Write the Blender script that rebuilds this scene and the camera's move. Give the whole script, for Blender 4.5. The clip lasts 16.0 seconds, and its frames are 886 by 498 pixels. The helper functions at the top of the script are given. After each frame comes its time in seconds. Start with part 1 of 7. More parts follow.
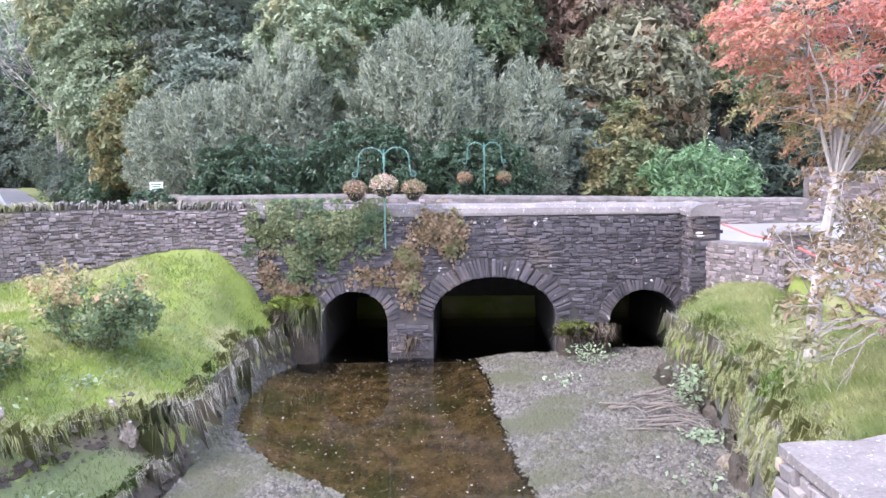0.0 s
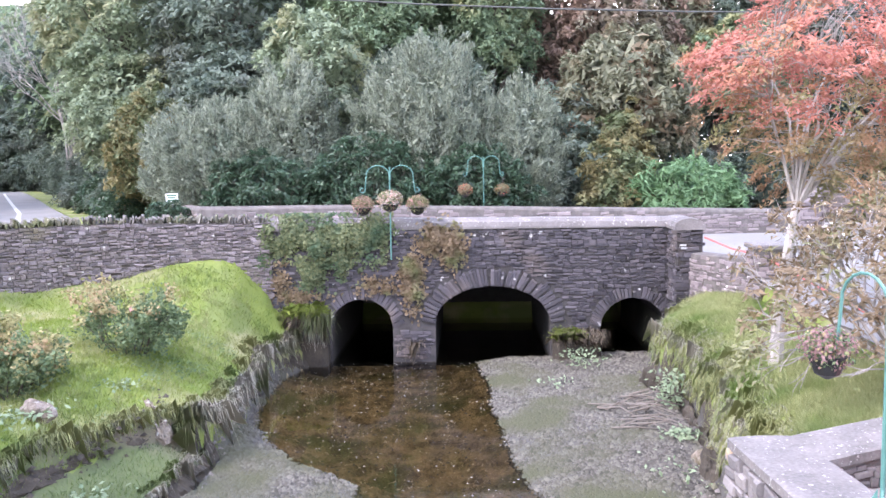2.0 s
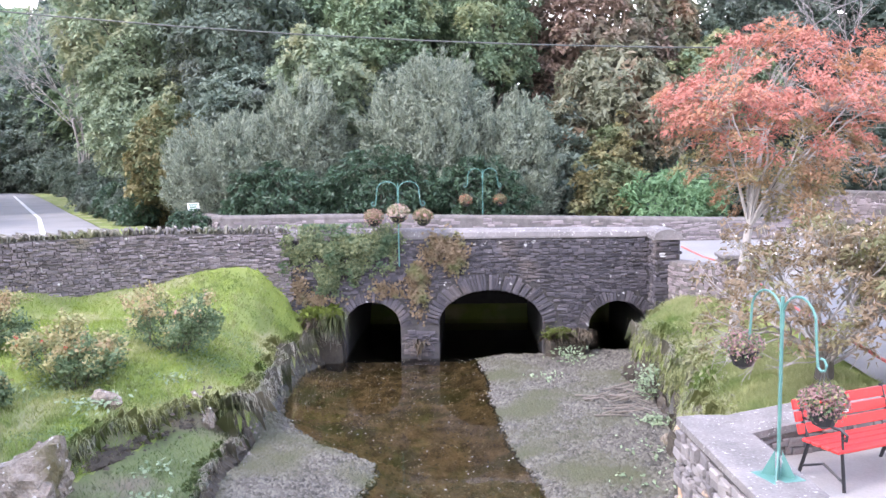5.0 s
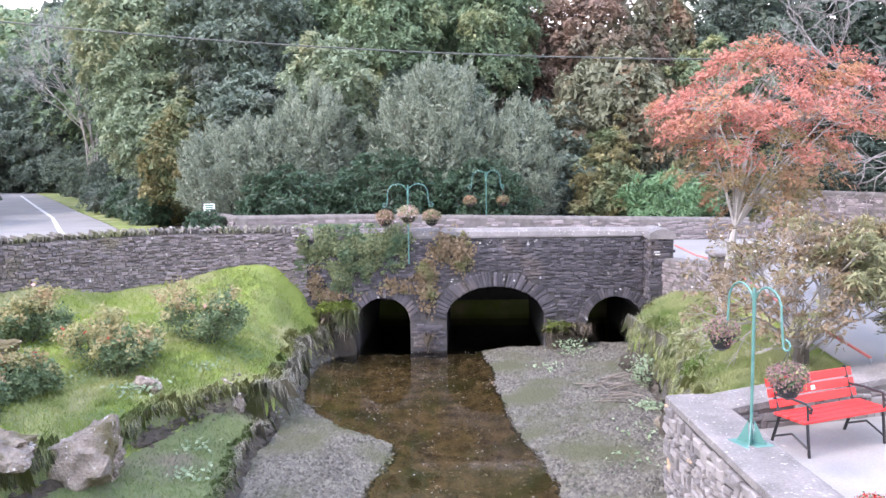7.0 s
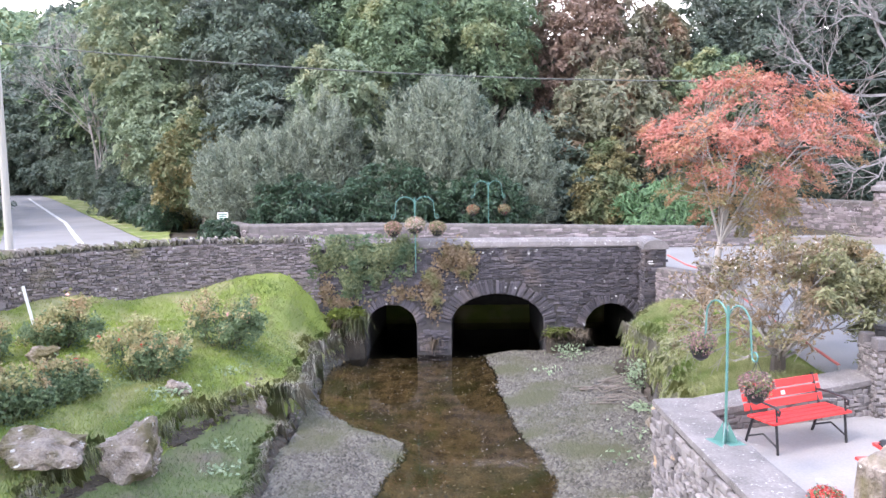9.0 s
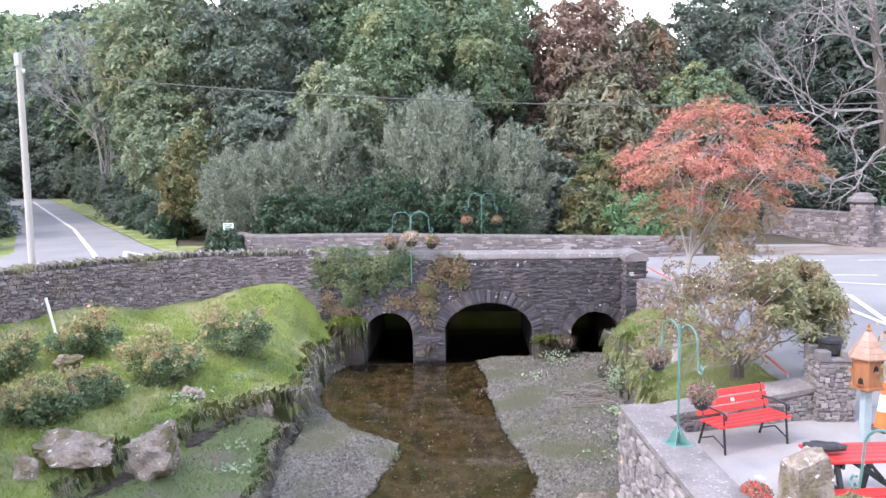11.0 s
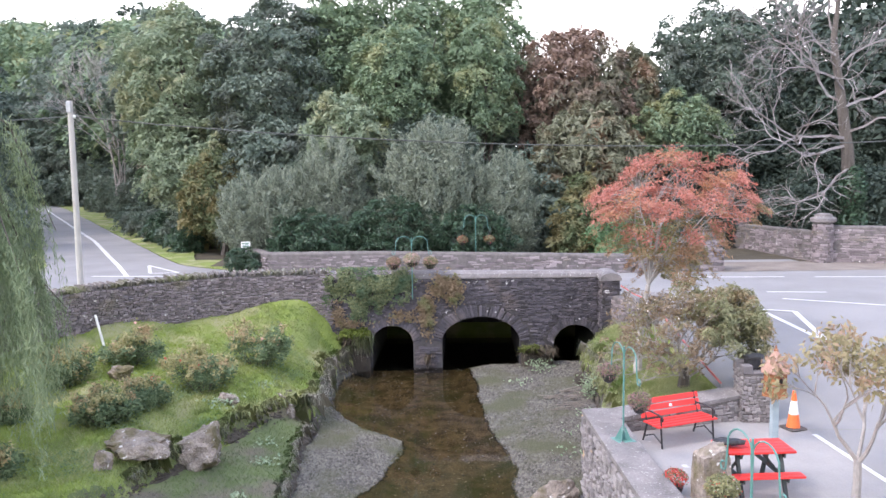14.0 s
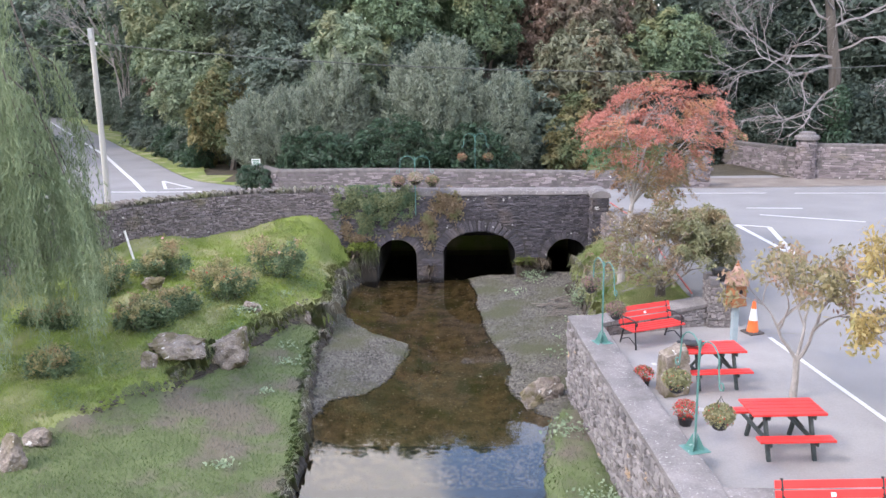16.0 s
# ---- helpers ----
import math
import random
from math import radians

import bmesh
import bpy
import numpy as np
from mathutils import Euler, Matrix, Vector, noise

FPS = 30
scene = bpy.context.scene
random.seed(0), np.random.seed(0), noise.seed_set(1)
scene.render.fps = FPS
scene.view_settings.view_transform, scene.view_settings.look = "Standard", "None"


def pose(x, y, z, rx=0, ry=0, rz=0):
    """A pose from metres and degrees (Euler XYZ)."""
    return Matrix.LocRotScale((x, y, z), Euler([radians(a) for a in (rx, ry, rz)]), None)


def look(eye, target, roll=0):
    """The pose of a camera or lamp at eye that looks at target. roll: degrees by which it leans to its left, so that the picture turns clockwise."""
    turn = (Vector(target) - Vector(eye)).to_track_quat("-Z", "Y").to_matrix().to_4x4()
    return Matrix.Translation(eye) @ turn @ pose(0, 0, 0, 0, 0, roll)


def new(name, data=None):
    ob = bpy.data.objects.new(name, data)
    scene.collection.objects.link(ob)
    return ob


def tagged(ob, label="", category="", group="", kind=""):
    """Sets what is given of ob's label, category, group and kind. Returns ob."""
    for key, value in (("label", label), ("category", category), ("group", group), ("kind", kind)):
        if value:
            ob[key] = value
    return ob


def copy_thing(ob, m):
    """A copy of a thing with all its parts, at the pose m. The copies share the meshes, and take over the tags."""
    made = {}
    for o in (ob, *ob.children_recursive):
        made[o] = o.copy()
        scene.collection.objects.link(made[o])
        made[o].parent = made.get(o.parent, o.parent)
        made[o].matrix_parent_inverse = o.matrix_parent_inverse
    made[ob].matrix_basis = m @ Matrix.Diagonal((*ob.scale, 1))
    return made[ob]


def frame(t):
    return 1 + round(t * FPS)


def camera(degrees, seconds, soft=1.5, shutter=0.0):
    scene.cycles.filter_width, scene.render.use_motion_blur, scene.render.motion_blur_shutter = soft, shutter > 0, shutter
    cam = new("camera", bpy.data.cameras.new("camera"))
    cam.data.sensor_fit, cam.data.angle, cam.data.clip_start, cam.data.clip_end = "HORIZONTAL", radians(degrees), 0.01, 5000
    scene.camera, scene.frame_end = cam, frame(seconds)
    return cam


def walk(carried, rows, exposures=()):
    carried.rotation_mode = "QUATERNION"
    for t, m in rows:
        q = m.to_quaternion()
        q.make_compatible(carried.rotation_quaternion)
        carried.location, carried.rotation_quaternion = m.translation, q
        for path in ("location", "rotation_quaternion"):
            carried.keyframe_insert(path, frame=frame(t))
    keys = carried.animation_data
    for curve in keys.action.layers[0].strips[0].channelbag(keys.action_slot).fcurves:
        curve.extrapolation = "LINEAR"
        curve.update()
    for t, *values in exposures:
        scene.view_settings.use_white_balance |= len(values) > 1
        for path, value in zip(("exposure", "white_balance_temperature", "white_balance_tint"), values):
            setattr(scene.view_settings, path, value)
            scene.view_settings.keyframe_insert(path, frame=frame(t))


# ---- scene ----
# ---- camera and its walk ----
cam = camera(56.0, 16.0, soft=1.5)
ROLL = -0.85
PATH = [
    (0, (-0.55, 0.272, 4.052), (-0.613, 2.261, 3.852)),
    (0.5, (-0.541, -0.010, 4.131), (-0.605, 1.979, 3.932)),
    (1, (-0.545, -0.311, 4.231), (-0.609, 1.678, 4.032)),
    (1.5, (-0.547, -0.621, 4.330), (-0.611, 1.368, 4.131)),
    (2, (-0.549, -0.938, 4.409), (-0.612, 1.051, 4.21)),
    (2.5, (-0.555, -1.248, 4.478), (-0.616, 0.741, 4.280)),
    (3, (-0.550, -1.574, 4.558), (-0.611, 0.415, 4.361)),
    (3.5, (-0.552, -1.909, 4.647), (-0.612, 0.08, 4.45)),
    (4, (-0.558, -2.245, 4.728), (-0.618, -0.256, 4.528)),
    (6.5, (-0.716, -3.806, 4.918), (-0.774, -1.817, 4.714)),
    (7, (-0.775, -4.113, 4.95), (-0.832, -2.124, 4.745)),
    (7.5, (-0.818, -4.414, 5.001), (-0.876, -2.425, 4.796)),
    (8, (-0.856, -4.72, 5.102), (-0.915, -2.732, 4.895)),
    (8.5, (-0.880, -5.003, 5.231), (-0.938, -3.014, 5.024)),
    (11, (-0.662, -6.686, 5.867), (-0.719, -4.698, 5.658)),
    (11.5, (-0.577, -7.159, 6.042), (-0.635, -5.171, 5.832)),
    (12, (-0.525, -7.67, 6.191), (-0.583, -5.682, 5.983)),
    (12.5, (-0.497, -8.179, 6.335), (-0.554, -6.19, 6.127)),
    (13, (-0.480, -8.68, 6.503), (-0.538, -6.691, 6.295)),
    (13.5, (-0.483, -9.188, 6.690), (-0.539, -7.2, 6.480)),
    (14, (-0.49, -9.707, 6.849), (-0.546, -7.718, 6.64)),
    (14.5, (-0.494, -10.204, 6.992), (-0.549, -8.216, 6.783)),
    (15, (-0.493, -10.68, 7.134), (-0.549, -8.692, 6.924)),
    (15.5, (-0.498, -11.142, 7.268), (-0.553, -9.162, 6.988)),
    (16, (-0.506, -11.606, 7.42), (-0.562, -9.652, 6.995)),
]
walk(cam, [(t, look(eye, target, ROLL)) for t, eye, target in PATH], exposures=[(0, 1.08, 6380, 23), (4, 1.0, 6400, 22), (8.5, 0.86, 6480, 20), (11, 0.70, 6520, 19), (14.5, 0.41, 6600, 18), (16, 0.33, 6650, 17)])

# ---- sky and sun: a bright, thinly clouded autumn day ----
SUN_ELEVATION, SUN_TURN = radians(48), radians(240)
world = bpy.data.worlds.new("world")
scene.world = world
world.use_nodes = True
wn, wl = world.node_tree.nodes, world.node_tree.links
wn.clear()
sky = wn.new("ShaderNodeTexSky")
sky.sky_type, sky.sun_disc = "NISHITA", False
sky.sun_elevation, sky.sun_rotation = SUN_ELEVATION, SUN_TURN
coord = wn.new("ShaderNodeTexCoord")
cloud = wn.new("ShaderNodeTexNoise")
cloud.inputs["Scale"].default_value, cloud.inputs["Detail"].default_value = 2.6, 7.0
ramp = wn.new("ShaderNodeValToRGB")
ramp.color_ramp.elements[0].position, ramp.color_ramp.elements[1].position = 0.50, 0.58
sep = wn.new("ShaderNodeSeparateXYZ")
low = wn.new("ShaderNodeMapRange")
low.inputs["From Min"].default_value, low.inputs["From Max"].default_value = 0.44, 0.32
mixf = wn.new("ShaderNodeMath")
mixf.operation = "MAXIMUM"
mixc = wn.new("ShaderNodeMix")
mixc.data_type = "RGBA"
mixc.inputs["B"].default_value = (15.0, 15.2, 15.6, 1)
bg = wn.new("ShaderNodeBackground")
bg.inputs["Strength"].default_value = 0.15
out = wn.new("ShaderNodeOutputWorld")
drift = wn.new("ShaderNodeMapping")
drift.inputs["Location"].default_value, drift.inputs["Scale"].default_value = (0.73, 0.0, 0.0), (-1.0, 1.0, 1.0)
wl.new(coord.outputs["Generated"], drift.inputs["Vector"])
wl.new(drift.outputs["Vector"], cloud.inputs["Vector"])
wl.new(coord.outputs["Generated"], sep.inputs[0])
wl.new(cloud.outputs["Fac"], ramp.inputs["Fac"])
wl.new(sep.outputs["Z"], low.inputs["Value"])
wl.new(ramp.outputs["Color"], mixf.inputs[0])
wl.new(low.outputs["Result"], mixf.inputs[1])
wl.new(mixf.outputs[0], mixc.inputs["Factor"])
bright = wn.new("ShaderNodeVectorMath")
bright.operation = "SCALE"
bright.inputs["Scale"].default_value = 3.6
wl.new(sky.outputs["Color"], bright.inputs[0])
wl.new(bright.outputs[0], mixc.inputs["A"])
wl.new(mixc.outputs["Result"], bg.inputs["Color"])
wl.new(bg.outputs[0], out.inputs["Surface"])
sun = new("sun", bpy.data.lights.new("sun", "SUN"))
sun.data.energy, sun.data.angle, sun.data.color = 1.5, radians(12), (1.0, 0.95, 0.88)
sun.matrix_world = look((0, 0, 60), (0 + 60 / math.tan(SUN_ELEVATION) * -math.sin(SUN_TURN), 60 / math.tan(SUN_ELEVATION) * -math.cos(SUN_TURN), 0))

# ---- materials ----
def material(name, dark, light, scale=6.0, fine=60.0, rough=0.85, bump=0.3, spots=None, spot_scale=9.0, spot_at=0.62, vary=0.0,
             metal=0.0, translucent=0.0, patch=None, patch_scale=0.6, patch_at=0.5, stretch=(1, 1, 1), bump_size=0.01):
    """Two-scale noise colour between dark and light, per-piece variation, optional spots and large patches, fine bump."""
    m = bpy.data.materials.new(name)
    m.use_nodes = True
    n, l = m.node_tree.nodes, m.node_tree.links
    b = n["Principled BSDF"]
    b.inputs["Roughness"].default_value, b.inputs["Metallic"].default_value = rough, metal
    co = n.new("ShaderNodeTexCoord")
    mp = n.new("ShaderNodeMapping")
    mp.inputs["Scale"].default_value = stretch
    ge = n.new("ShaderNodeNewGeometry")
    l.new(ge.outputs["Position"], mp.inputs["Vector"])

    def noise_tex(s, detail=4.0):
        t = n.new("ShaderNodeTexNoise")
        t.inputs["Scale"].default_value, t.inputs["Detail"].default_value = s, detail
        l.new(mp.outputs["Vector"], t.inputs["Vector"])
        return t.outputs["Fac"]

    def blend(fac, a, c):
        x = n.new("ShaderNodeMix")
        x.data_type = "RGBA"
        l.new(fac, x.inputs["Factor"])
        for key, v in (("A", a), ("B", c)):
            if isinstance(v, tuple):
                x.inputs[key].default_value = (*v, 1)
            else:
                l.new(v, x.inputs[key])
        return x.outputs["Result"]

    def spread(v, lo, hi):
        r = n.new("ShaderNodeMapRange")
        r.inputs["From Min"].default_value, r.inputs["From Max"].default_value = lo, hi
        l.new(v, r.inputs["Value"])
        return r.outputs["Result"]

    def maths(op, a, c):
        x = n.new("ShaderNodeMath")
        x.operation = op
        for k, v in enumerate((a, c)):
            if isinstance(v, float):
                x.inputs[k].default_value = v
            else:
                l.new(v, x.inputs[k])
        return x.outputs[0]

    big, small = noise_tex(scale), noise_tex(fine, 2.0)
    fac = maths("ADD", maths("MULTIPLY", spread(big, 0.3, 0.7), 0.6), maths("MULTIPLY", spread(small, 0.25, 0.75), 0.4))
    if vary:
        ob = n.new("ShaderNodeObjectInfo")
        r = maths("FRACT", maths("ADD", ge.outputs["Random Per Island"], ob.outputs["Random"]), 0.0)
        fac = maths("ADD", maths("MULTIPLY", fac, 1.0 - vary), maths("MULTIPLY", r, vary))
    col = blend(fac, dark, light)
    if patch:
        col = blend(spread(noise_tex(patch_scale, 3.0), patch_at - 0.06, patch_at + 0.10), col, patch)
    if spots:
        col = blend(spread(noise_tex(spot_scale, 5.0), spot_at, spot_at + 0.05), col, spots)
    l.new(col, b.inputs["Base Color"])
    if bump:
        bp = n.new("ShaderNodeBump")
        bp.inputs["Strength"].default_value, bp.inputs["Distance"].default_value = bump, bump_size
        l.new(maths("ADD", small, big), bp.inputs["Height"])
        l.new(bp.outputs["Normal"], b.inputs["Normal"])
    if translucent:
        tr = n.new("ShaderNodeBsdfTranslucent")
        l.new(col, tr.inputs["Color"])
        mx = n.new("ShaderNodeMixShader")
        mx.inputs[0].default_value = translucent
        l.new(b.outputs[0], mx.inputs[1])
        l.new(tr.outputs[0], mx.inputs[2])
        l.new(mx.outputs[0], n["Material Output"].inputs["Surface"])
    return m


def leafy(name, dark, light, patch=None, patch_at=0.5, patch_scale=0.5, rough=0.72, spots=None, spot_at=0.62, spot_scale=2.5, scale=1.2):
    return material(name, dark, light, scale=scale, fine=14.0, rough=rough, bump=0.0, vary=0.6, translucent=0.32, patch=patch,
                    patch_at=patch_at, patch_scale=patch_scale, spots=spots, spot_at=spot_at, spot_scale=spot_scale)


SLATE = material("bridge_slate", (0.026, 0.024, 0.030), (0.134, 0.122, 0.135), 3.0, 45, 0.9, 0.7, (0.55, 0.54, 0.52), 4.0, 0.655, 0.7, patch=(0.16, 0.13, 0.115), patch_scale=0.7, patch_at=0.64)
WARM_SLATE = material("wall_slate", (0.085, 0.070, 0.074), (0.36, 0.31, 0.31), 2.0, 45, 0.9, 0.7, (0.58, 0.56, 0.52), 5.5, 0.66, 0.6, patch=(0.22, 0.19, 0.14), patch_scale=0.9, patch_at=0.66)
TERRACE_STONE = material("terrace_stone", (0.09, 0.083, 0.085), (0.36, 0.33, 0.315), 2.0, 45, 0.9, 0.6, (0.42, 0.30, 0.19), 2.6, 0.68, 0.6)
DRIVE = material("leafy_drive", (0.13, 0.105, 0.085), (0.27, 0.235, 0.205), 1.2, 40, 0.95, 0.4)
MORTAR = material("mortar", (0.035, 0.032, 0.032), (0.10, 0.092, 0.09), 5, 70, 0.95, 0.6)
PALE_MORTAR = material("pale_mortar", (0.075, 0.068, 0.064), (0.20, 0.18, 0.17), 5, 70, 0.95, 0.6)
COPING = material("coping_render", (0.10, 0.091, 0.088), (0.25, 0.23, 0.225), 2.2, 40, 0.9, 0.7, (0.38, 0.365, 0.345), 18.0, 0.62)
WALL_CAP = material("cement_wall_top", (0.105, 0.096, 0.092), (0.285, 0.262, 0.252), 2.2, 30, 0.9, 0.7, (0.40, 0.385, 0.365), 24.0, 0.63)
ASPHALT = material("asphalt", (0.185, 0.180, 0.178), (0.275, 0.268, 0.264), 0.5, 90, 0.9, 0.35)
CONCRETE = material("concrete", (0.225, 0.215, 0.207), (0.345, 0.33, 0.318), 0.9, 40, 0.9, 0.2, (0.55, 0.54, 0.53), 1.5, 0.68)
PAINT_WHITE = material("road_paint", (0.46, 0.455, 0.45), (0.66, 0.655, 0.65), 3, 50, 0.8, 0.1)
LITTER = material("woodland_litter", (0.035, 0.030, 0.020), (0.095, 0.080, 0.050), 1.5, 20, 0.95, 0.6)
GRASS_SOIL = material("turf", (0.105, 0.150, 0.030), (0.235, 0.29, 0.068), 1.2, 30, 0.95, 0.6, (0.16, 0.20, 0.06), 0.6, 0.58, patch=(0.29, 0.285, 0.15), patch_scale=0.8, patch_at=0.53)
BLADE = material("grass_blade", (0.145, 0.21, 0.034), (0.335, 0.415, 0.088), 1.1, 8, 0.7, 0.0, (0.22, 0.29, 0.07), 0.6, 0.58, vary=0.5, translucent=0.35, patch=(0.35, 0.37, 0.14), patch_scale=0.8, patch_at=0.56)
GREY_BLADE = material("withered_grass_blade", (0.28, 0.265, 0.21), (0.60, 0.575, 0.48), 1.5, 8, 0.8, 0.0, vary=0.6, translucent=0.4, patch=(0.20, 0.235, 0.11), patch_scale=1.1, patch_at=0.52)
SHELF_BLADE = material("shelf_grass_blade", (0.085, 0.13, 0.042), (0.20, 0.265, 0.10), 1.5, 8, 0.8, 0.0, vary=0.5, translucent=0.2, patch=(0.20, 0.19, 0.15), patch_scale=0.8, patch_at=0.55)
PALE_BLADE = material("pale_grass_blade", (0.22, 0.25, 0.095), (0.46, 0.48, 0.235), 1.3, 8, 0.8, 0.0, vary=0.6, translucent=0.3, patch=(0.16, 0.24, 0.06), patch_scale=0.9, patch_at=0.53)
ROOT_BLADE = material("hanging_root", (0.10, 0.08, 0.055), (0.27, 0.22, 0.16), 2.0, 8, 0.9, 0.0, vary=0.6)
MUD = material("bank_mud", (0.026, 0.022, 0.016), (0.085, 0.07, 0.052), 3, 30, 0.9, 0.8)
# dark silt of the deep pool; under the bridge its darkness is painted shade
SILT_SHADE = material("pool_silt_and_arch_shade", (0.018, 0.019, 0.017), (0.05, 0.048, 0.038), 1.5, 12, 0.9, 0.3)
SHELF_SOIL = material("trodden_shelf_turf", (0.065, 0.085, 0.034), (0.15, 0.185, 0.075), 1.3, 30, 0.95, 0.6, patch=(0.15, 0.128, 0.092), patch_scale=0.8, patch_at=0.53)
BED = material("river_bed", (0.065, 0.052, 0.030), (0.46, 0.36, 0.22), 3.2, 20, 0.9, 0.8, (0.62, 0.54, 0.40), 11.0, 0.64, patch=(0.13, 0.135, 0.055), patch_scale=0.9, patch_at=0.56, bump_size=0.03)
GRAVEL = material("gravel", (0.022, 0.020, 0.016), (0.195, 0.180, 0.148), 1.5, 26, 0.9, 0.4, vary=0.75, patch=(0.075, 0.078, 0.042), patch_scale=0.6, patch_at=0.52, bump_size=0.02)
GRAVEL_BED = material("gravel_bed", (0.035, 0.033, 0.028), (0.135, 0.128, 0.112), 1.5, 40, 0.9, 0.8, patch=(0.075, 0.08, 0.04), patch_scale=0.6, patch_at=0.54, bump_size=0.03)
OLD_COPING = material("mossy_coping_slate", (0.075, 0.066, 0.062), (0.26, 0.235, 0.215), 3.0, 45, 0.95, 0.7, (0.42, 0.41, 0.38), 8.0, 0.64, 0.5, patch=(0.12, 0.125, 0.06), patch_scale=0.9, patch_at=0.54)
ROCK = material("pale_rock", (0.095, 0.075, 0.06), (0.40, 0.34, 0.285), 4.5, 26, 0.9, 0.9, (0.58, 0.56, 0.53), 8.0, 0.64, patch=(0.13, 0.11, 0.055), patch_scale=2.4, patch_at=0.54, bump_size=0.04)
BARK = material("bark", (0.055, 0.045, 0.036), (0.16, 0.14, 0.12), 5, 40, 0.95, 0.8, stretch=(1, 1, 0.25))
GREY_BARK = material("grey_bark", (0.22, 0.20, 0.18), (0.44, 0.41, 0.38), 5, 40, 0.9, 0.6, stretch=(1, 1, 0.3))
DEADWOOD = material("dead_wood", (0.16, 0.145, 0.14), (0.38, 0.355, 0.345), 3, 30, 0.9, 0.6, patch=(0.13, 0.10, 0.085), patch_scale=1.2, patch_at=0.58)
DRIFT = material("driftwood_bark", (0.10, 0.085, 0.072), (0.25, 0.22, 0.19), 4, 40, 0.95, 0.5)
WEATHERED = material("weathered_pole_wood", (0.34, 0.32, 0.29), (0.52, 0.50, 0.46), 2, 40, 0.9, 0.4, stretch=(1, 1, 0.1))

LEAF_WILLOWY = leafy("grey_green_leaf", (0.085, 0.115, 0.082), (0.40, 0.44, 0.335), patch=(0.135, 0.175, 0.125), patch_at=0.62, patch_scale=0.45)
LEAF_LAUREL = leafy("dark_laurel_leaf", (0.022, 0.055, 0.030), (0.098, 0.165, 0.098), rough=0.35)
LEAF_GREEN = leafy("mid_green_leaf", (0.098, 0.155, 0.095), (0.285, 0.380, 0.225), patch=(0.32, 0.33, 0.165), patch_at=0.60)
LEAF_DARK = leafy("dark_green_leaf", (0.075, 0.110, 0.088), (0.235, 0.295, 0.225), patch=(0.145, 0.17, 0.14), patch_at=0.56)
# darker leaf colour that stands for the shaded inside of the right-hand wood
LEAF_SHADE = leafy("shaded_leaf", (0.030, 0.052, 0.042), (0.115, 0.155, 0.115))
LEAF_PALE = leafy("pale_green_leaf", (0.125, 0.175, 0.110), (0.36, 0.43, 0.28), patch=(0.34, 0.34, 0.195), patch_at=0.58)
LEAF_BROWN = leafy("russet_leaf", (0.15, 0.105, 0.082), (0.40, 0.285, 0.22), patch=(0.20, 0.21, 0.145), patch_at=0.54, patch_scale=0.32)
LEAF_OLIVE = leafy("olive_chestnut_leaf", (0.115, 0.130, 0.085), (0.330, 0.335, 0.225), patch=(0.30, 0.19, 0.12), patch_at=0.58, patch_scale=0.6)
LEAF_OCHRE = leafy("ochre_leaf", (0.14, 0.128, 0.058), (0.35, 0.305, 0.145), patch=(0.13, 0.165, 0.08), patch_at=0.48, patch_scale=0.8)
LEAF_RED = leafy("red_autumn_leaf", (0.36, 0.13, 0.095), (0.60, 0.27, 0.21), patch=(0.42, 0.23, 0.12), patch_at=0.57, patch_scale=0.9)
LEAF_ORANGE = leafy("orange_autumn_leaf", (0.24, 0.14, 0.08), (0.44, 0.27, 0.16), patch=(0.22, 0.22, 0.10), patch_at=0.50, patch_scale=0.8)
LEAF_GOLD = leafy("golden_leaf", (0.26, 0.20, 0.07), (0.58, 0.45, 0.19), patch=(0.26, 0.28, 0.12), patch_at=0.60, patch_scale=1.2)
LEAF_TAN = leafy("tan_pink_leaf", (0.16, 0.155, 0.07), (0.42, 0.36, 0.20), patch=(0.42, 0.27, 0.19), patch_at=0.56, patch_scale=2.0)
LEAF_FERN = leafy("bright_fern_leaf", (0.09, 0.19, 0.085), (0.24, 0.38, 0.20))
LEAF_SHRUB = leafy("cherry_leaf", (0.13, 0.145, 0.065), (0.34, 0.335, 0.185), patch=(0.40, 0.30, 0.18), patch_at=0.58, patch_scale=1.4)
# vault stone near black: the shade inside the arches is in its colour
VAULT_SHADE = material("shaded_vault_stone", (0.012, 0.012, 0.012), (0.040, 0.038, 0.036), 5, 60, 0.8, 0.6)
LEAF_ROSE = leafy("rose_leaf", (0.060, 0.110, 0.052), (0.225, 0.295, 0.150))
LEAF_TIP = leafy("yellowing_rose_leaf", (0.20, 0.21, 0.085), (0.48, 0.44, 0.22), patch=(0.40, 0.30, 0.17), patch_at=0.55, patch_scale=1.8)
LEAF_WEEPING = leafy("willow_leaf", (0.13, 0.185, 0.095), (0.36, 0.425, 0.25))
LEAF_IVY = leafy("ivy_leaf", (0.050, 0.085, 0.042), (0.29, 0.32, 0.16), patch=(0.08, 0.145, 0.08), patch_at=0.56, patch_scale=1.6)
LEAF_CREEPER = leafy("brown_creeper_leaf", (0.15, 0.108, 0.066), (0.32, 0.24, 0.15), patch=(0.20, 0.21, 0.095), patch_at=0.55, patch_scale=2.0)
LEAF_CLOVER = leafy("clover_leaf", (0.085, 0.145, 0.06), (0.26, 0.34, 0.16))
LEAF_WEED = leafy("river_weed_leaf", (0.132, 0.209, 0.109), (0.403, 0.480, 0.310))


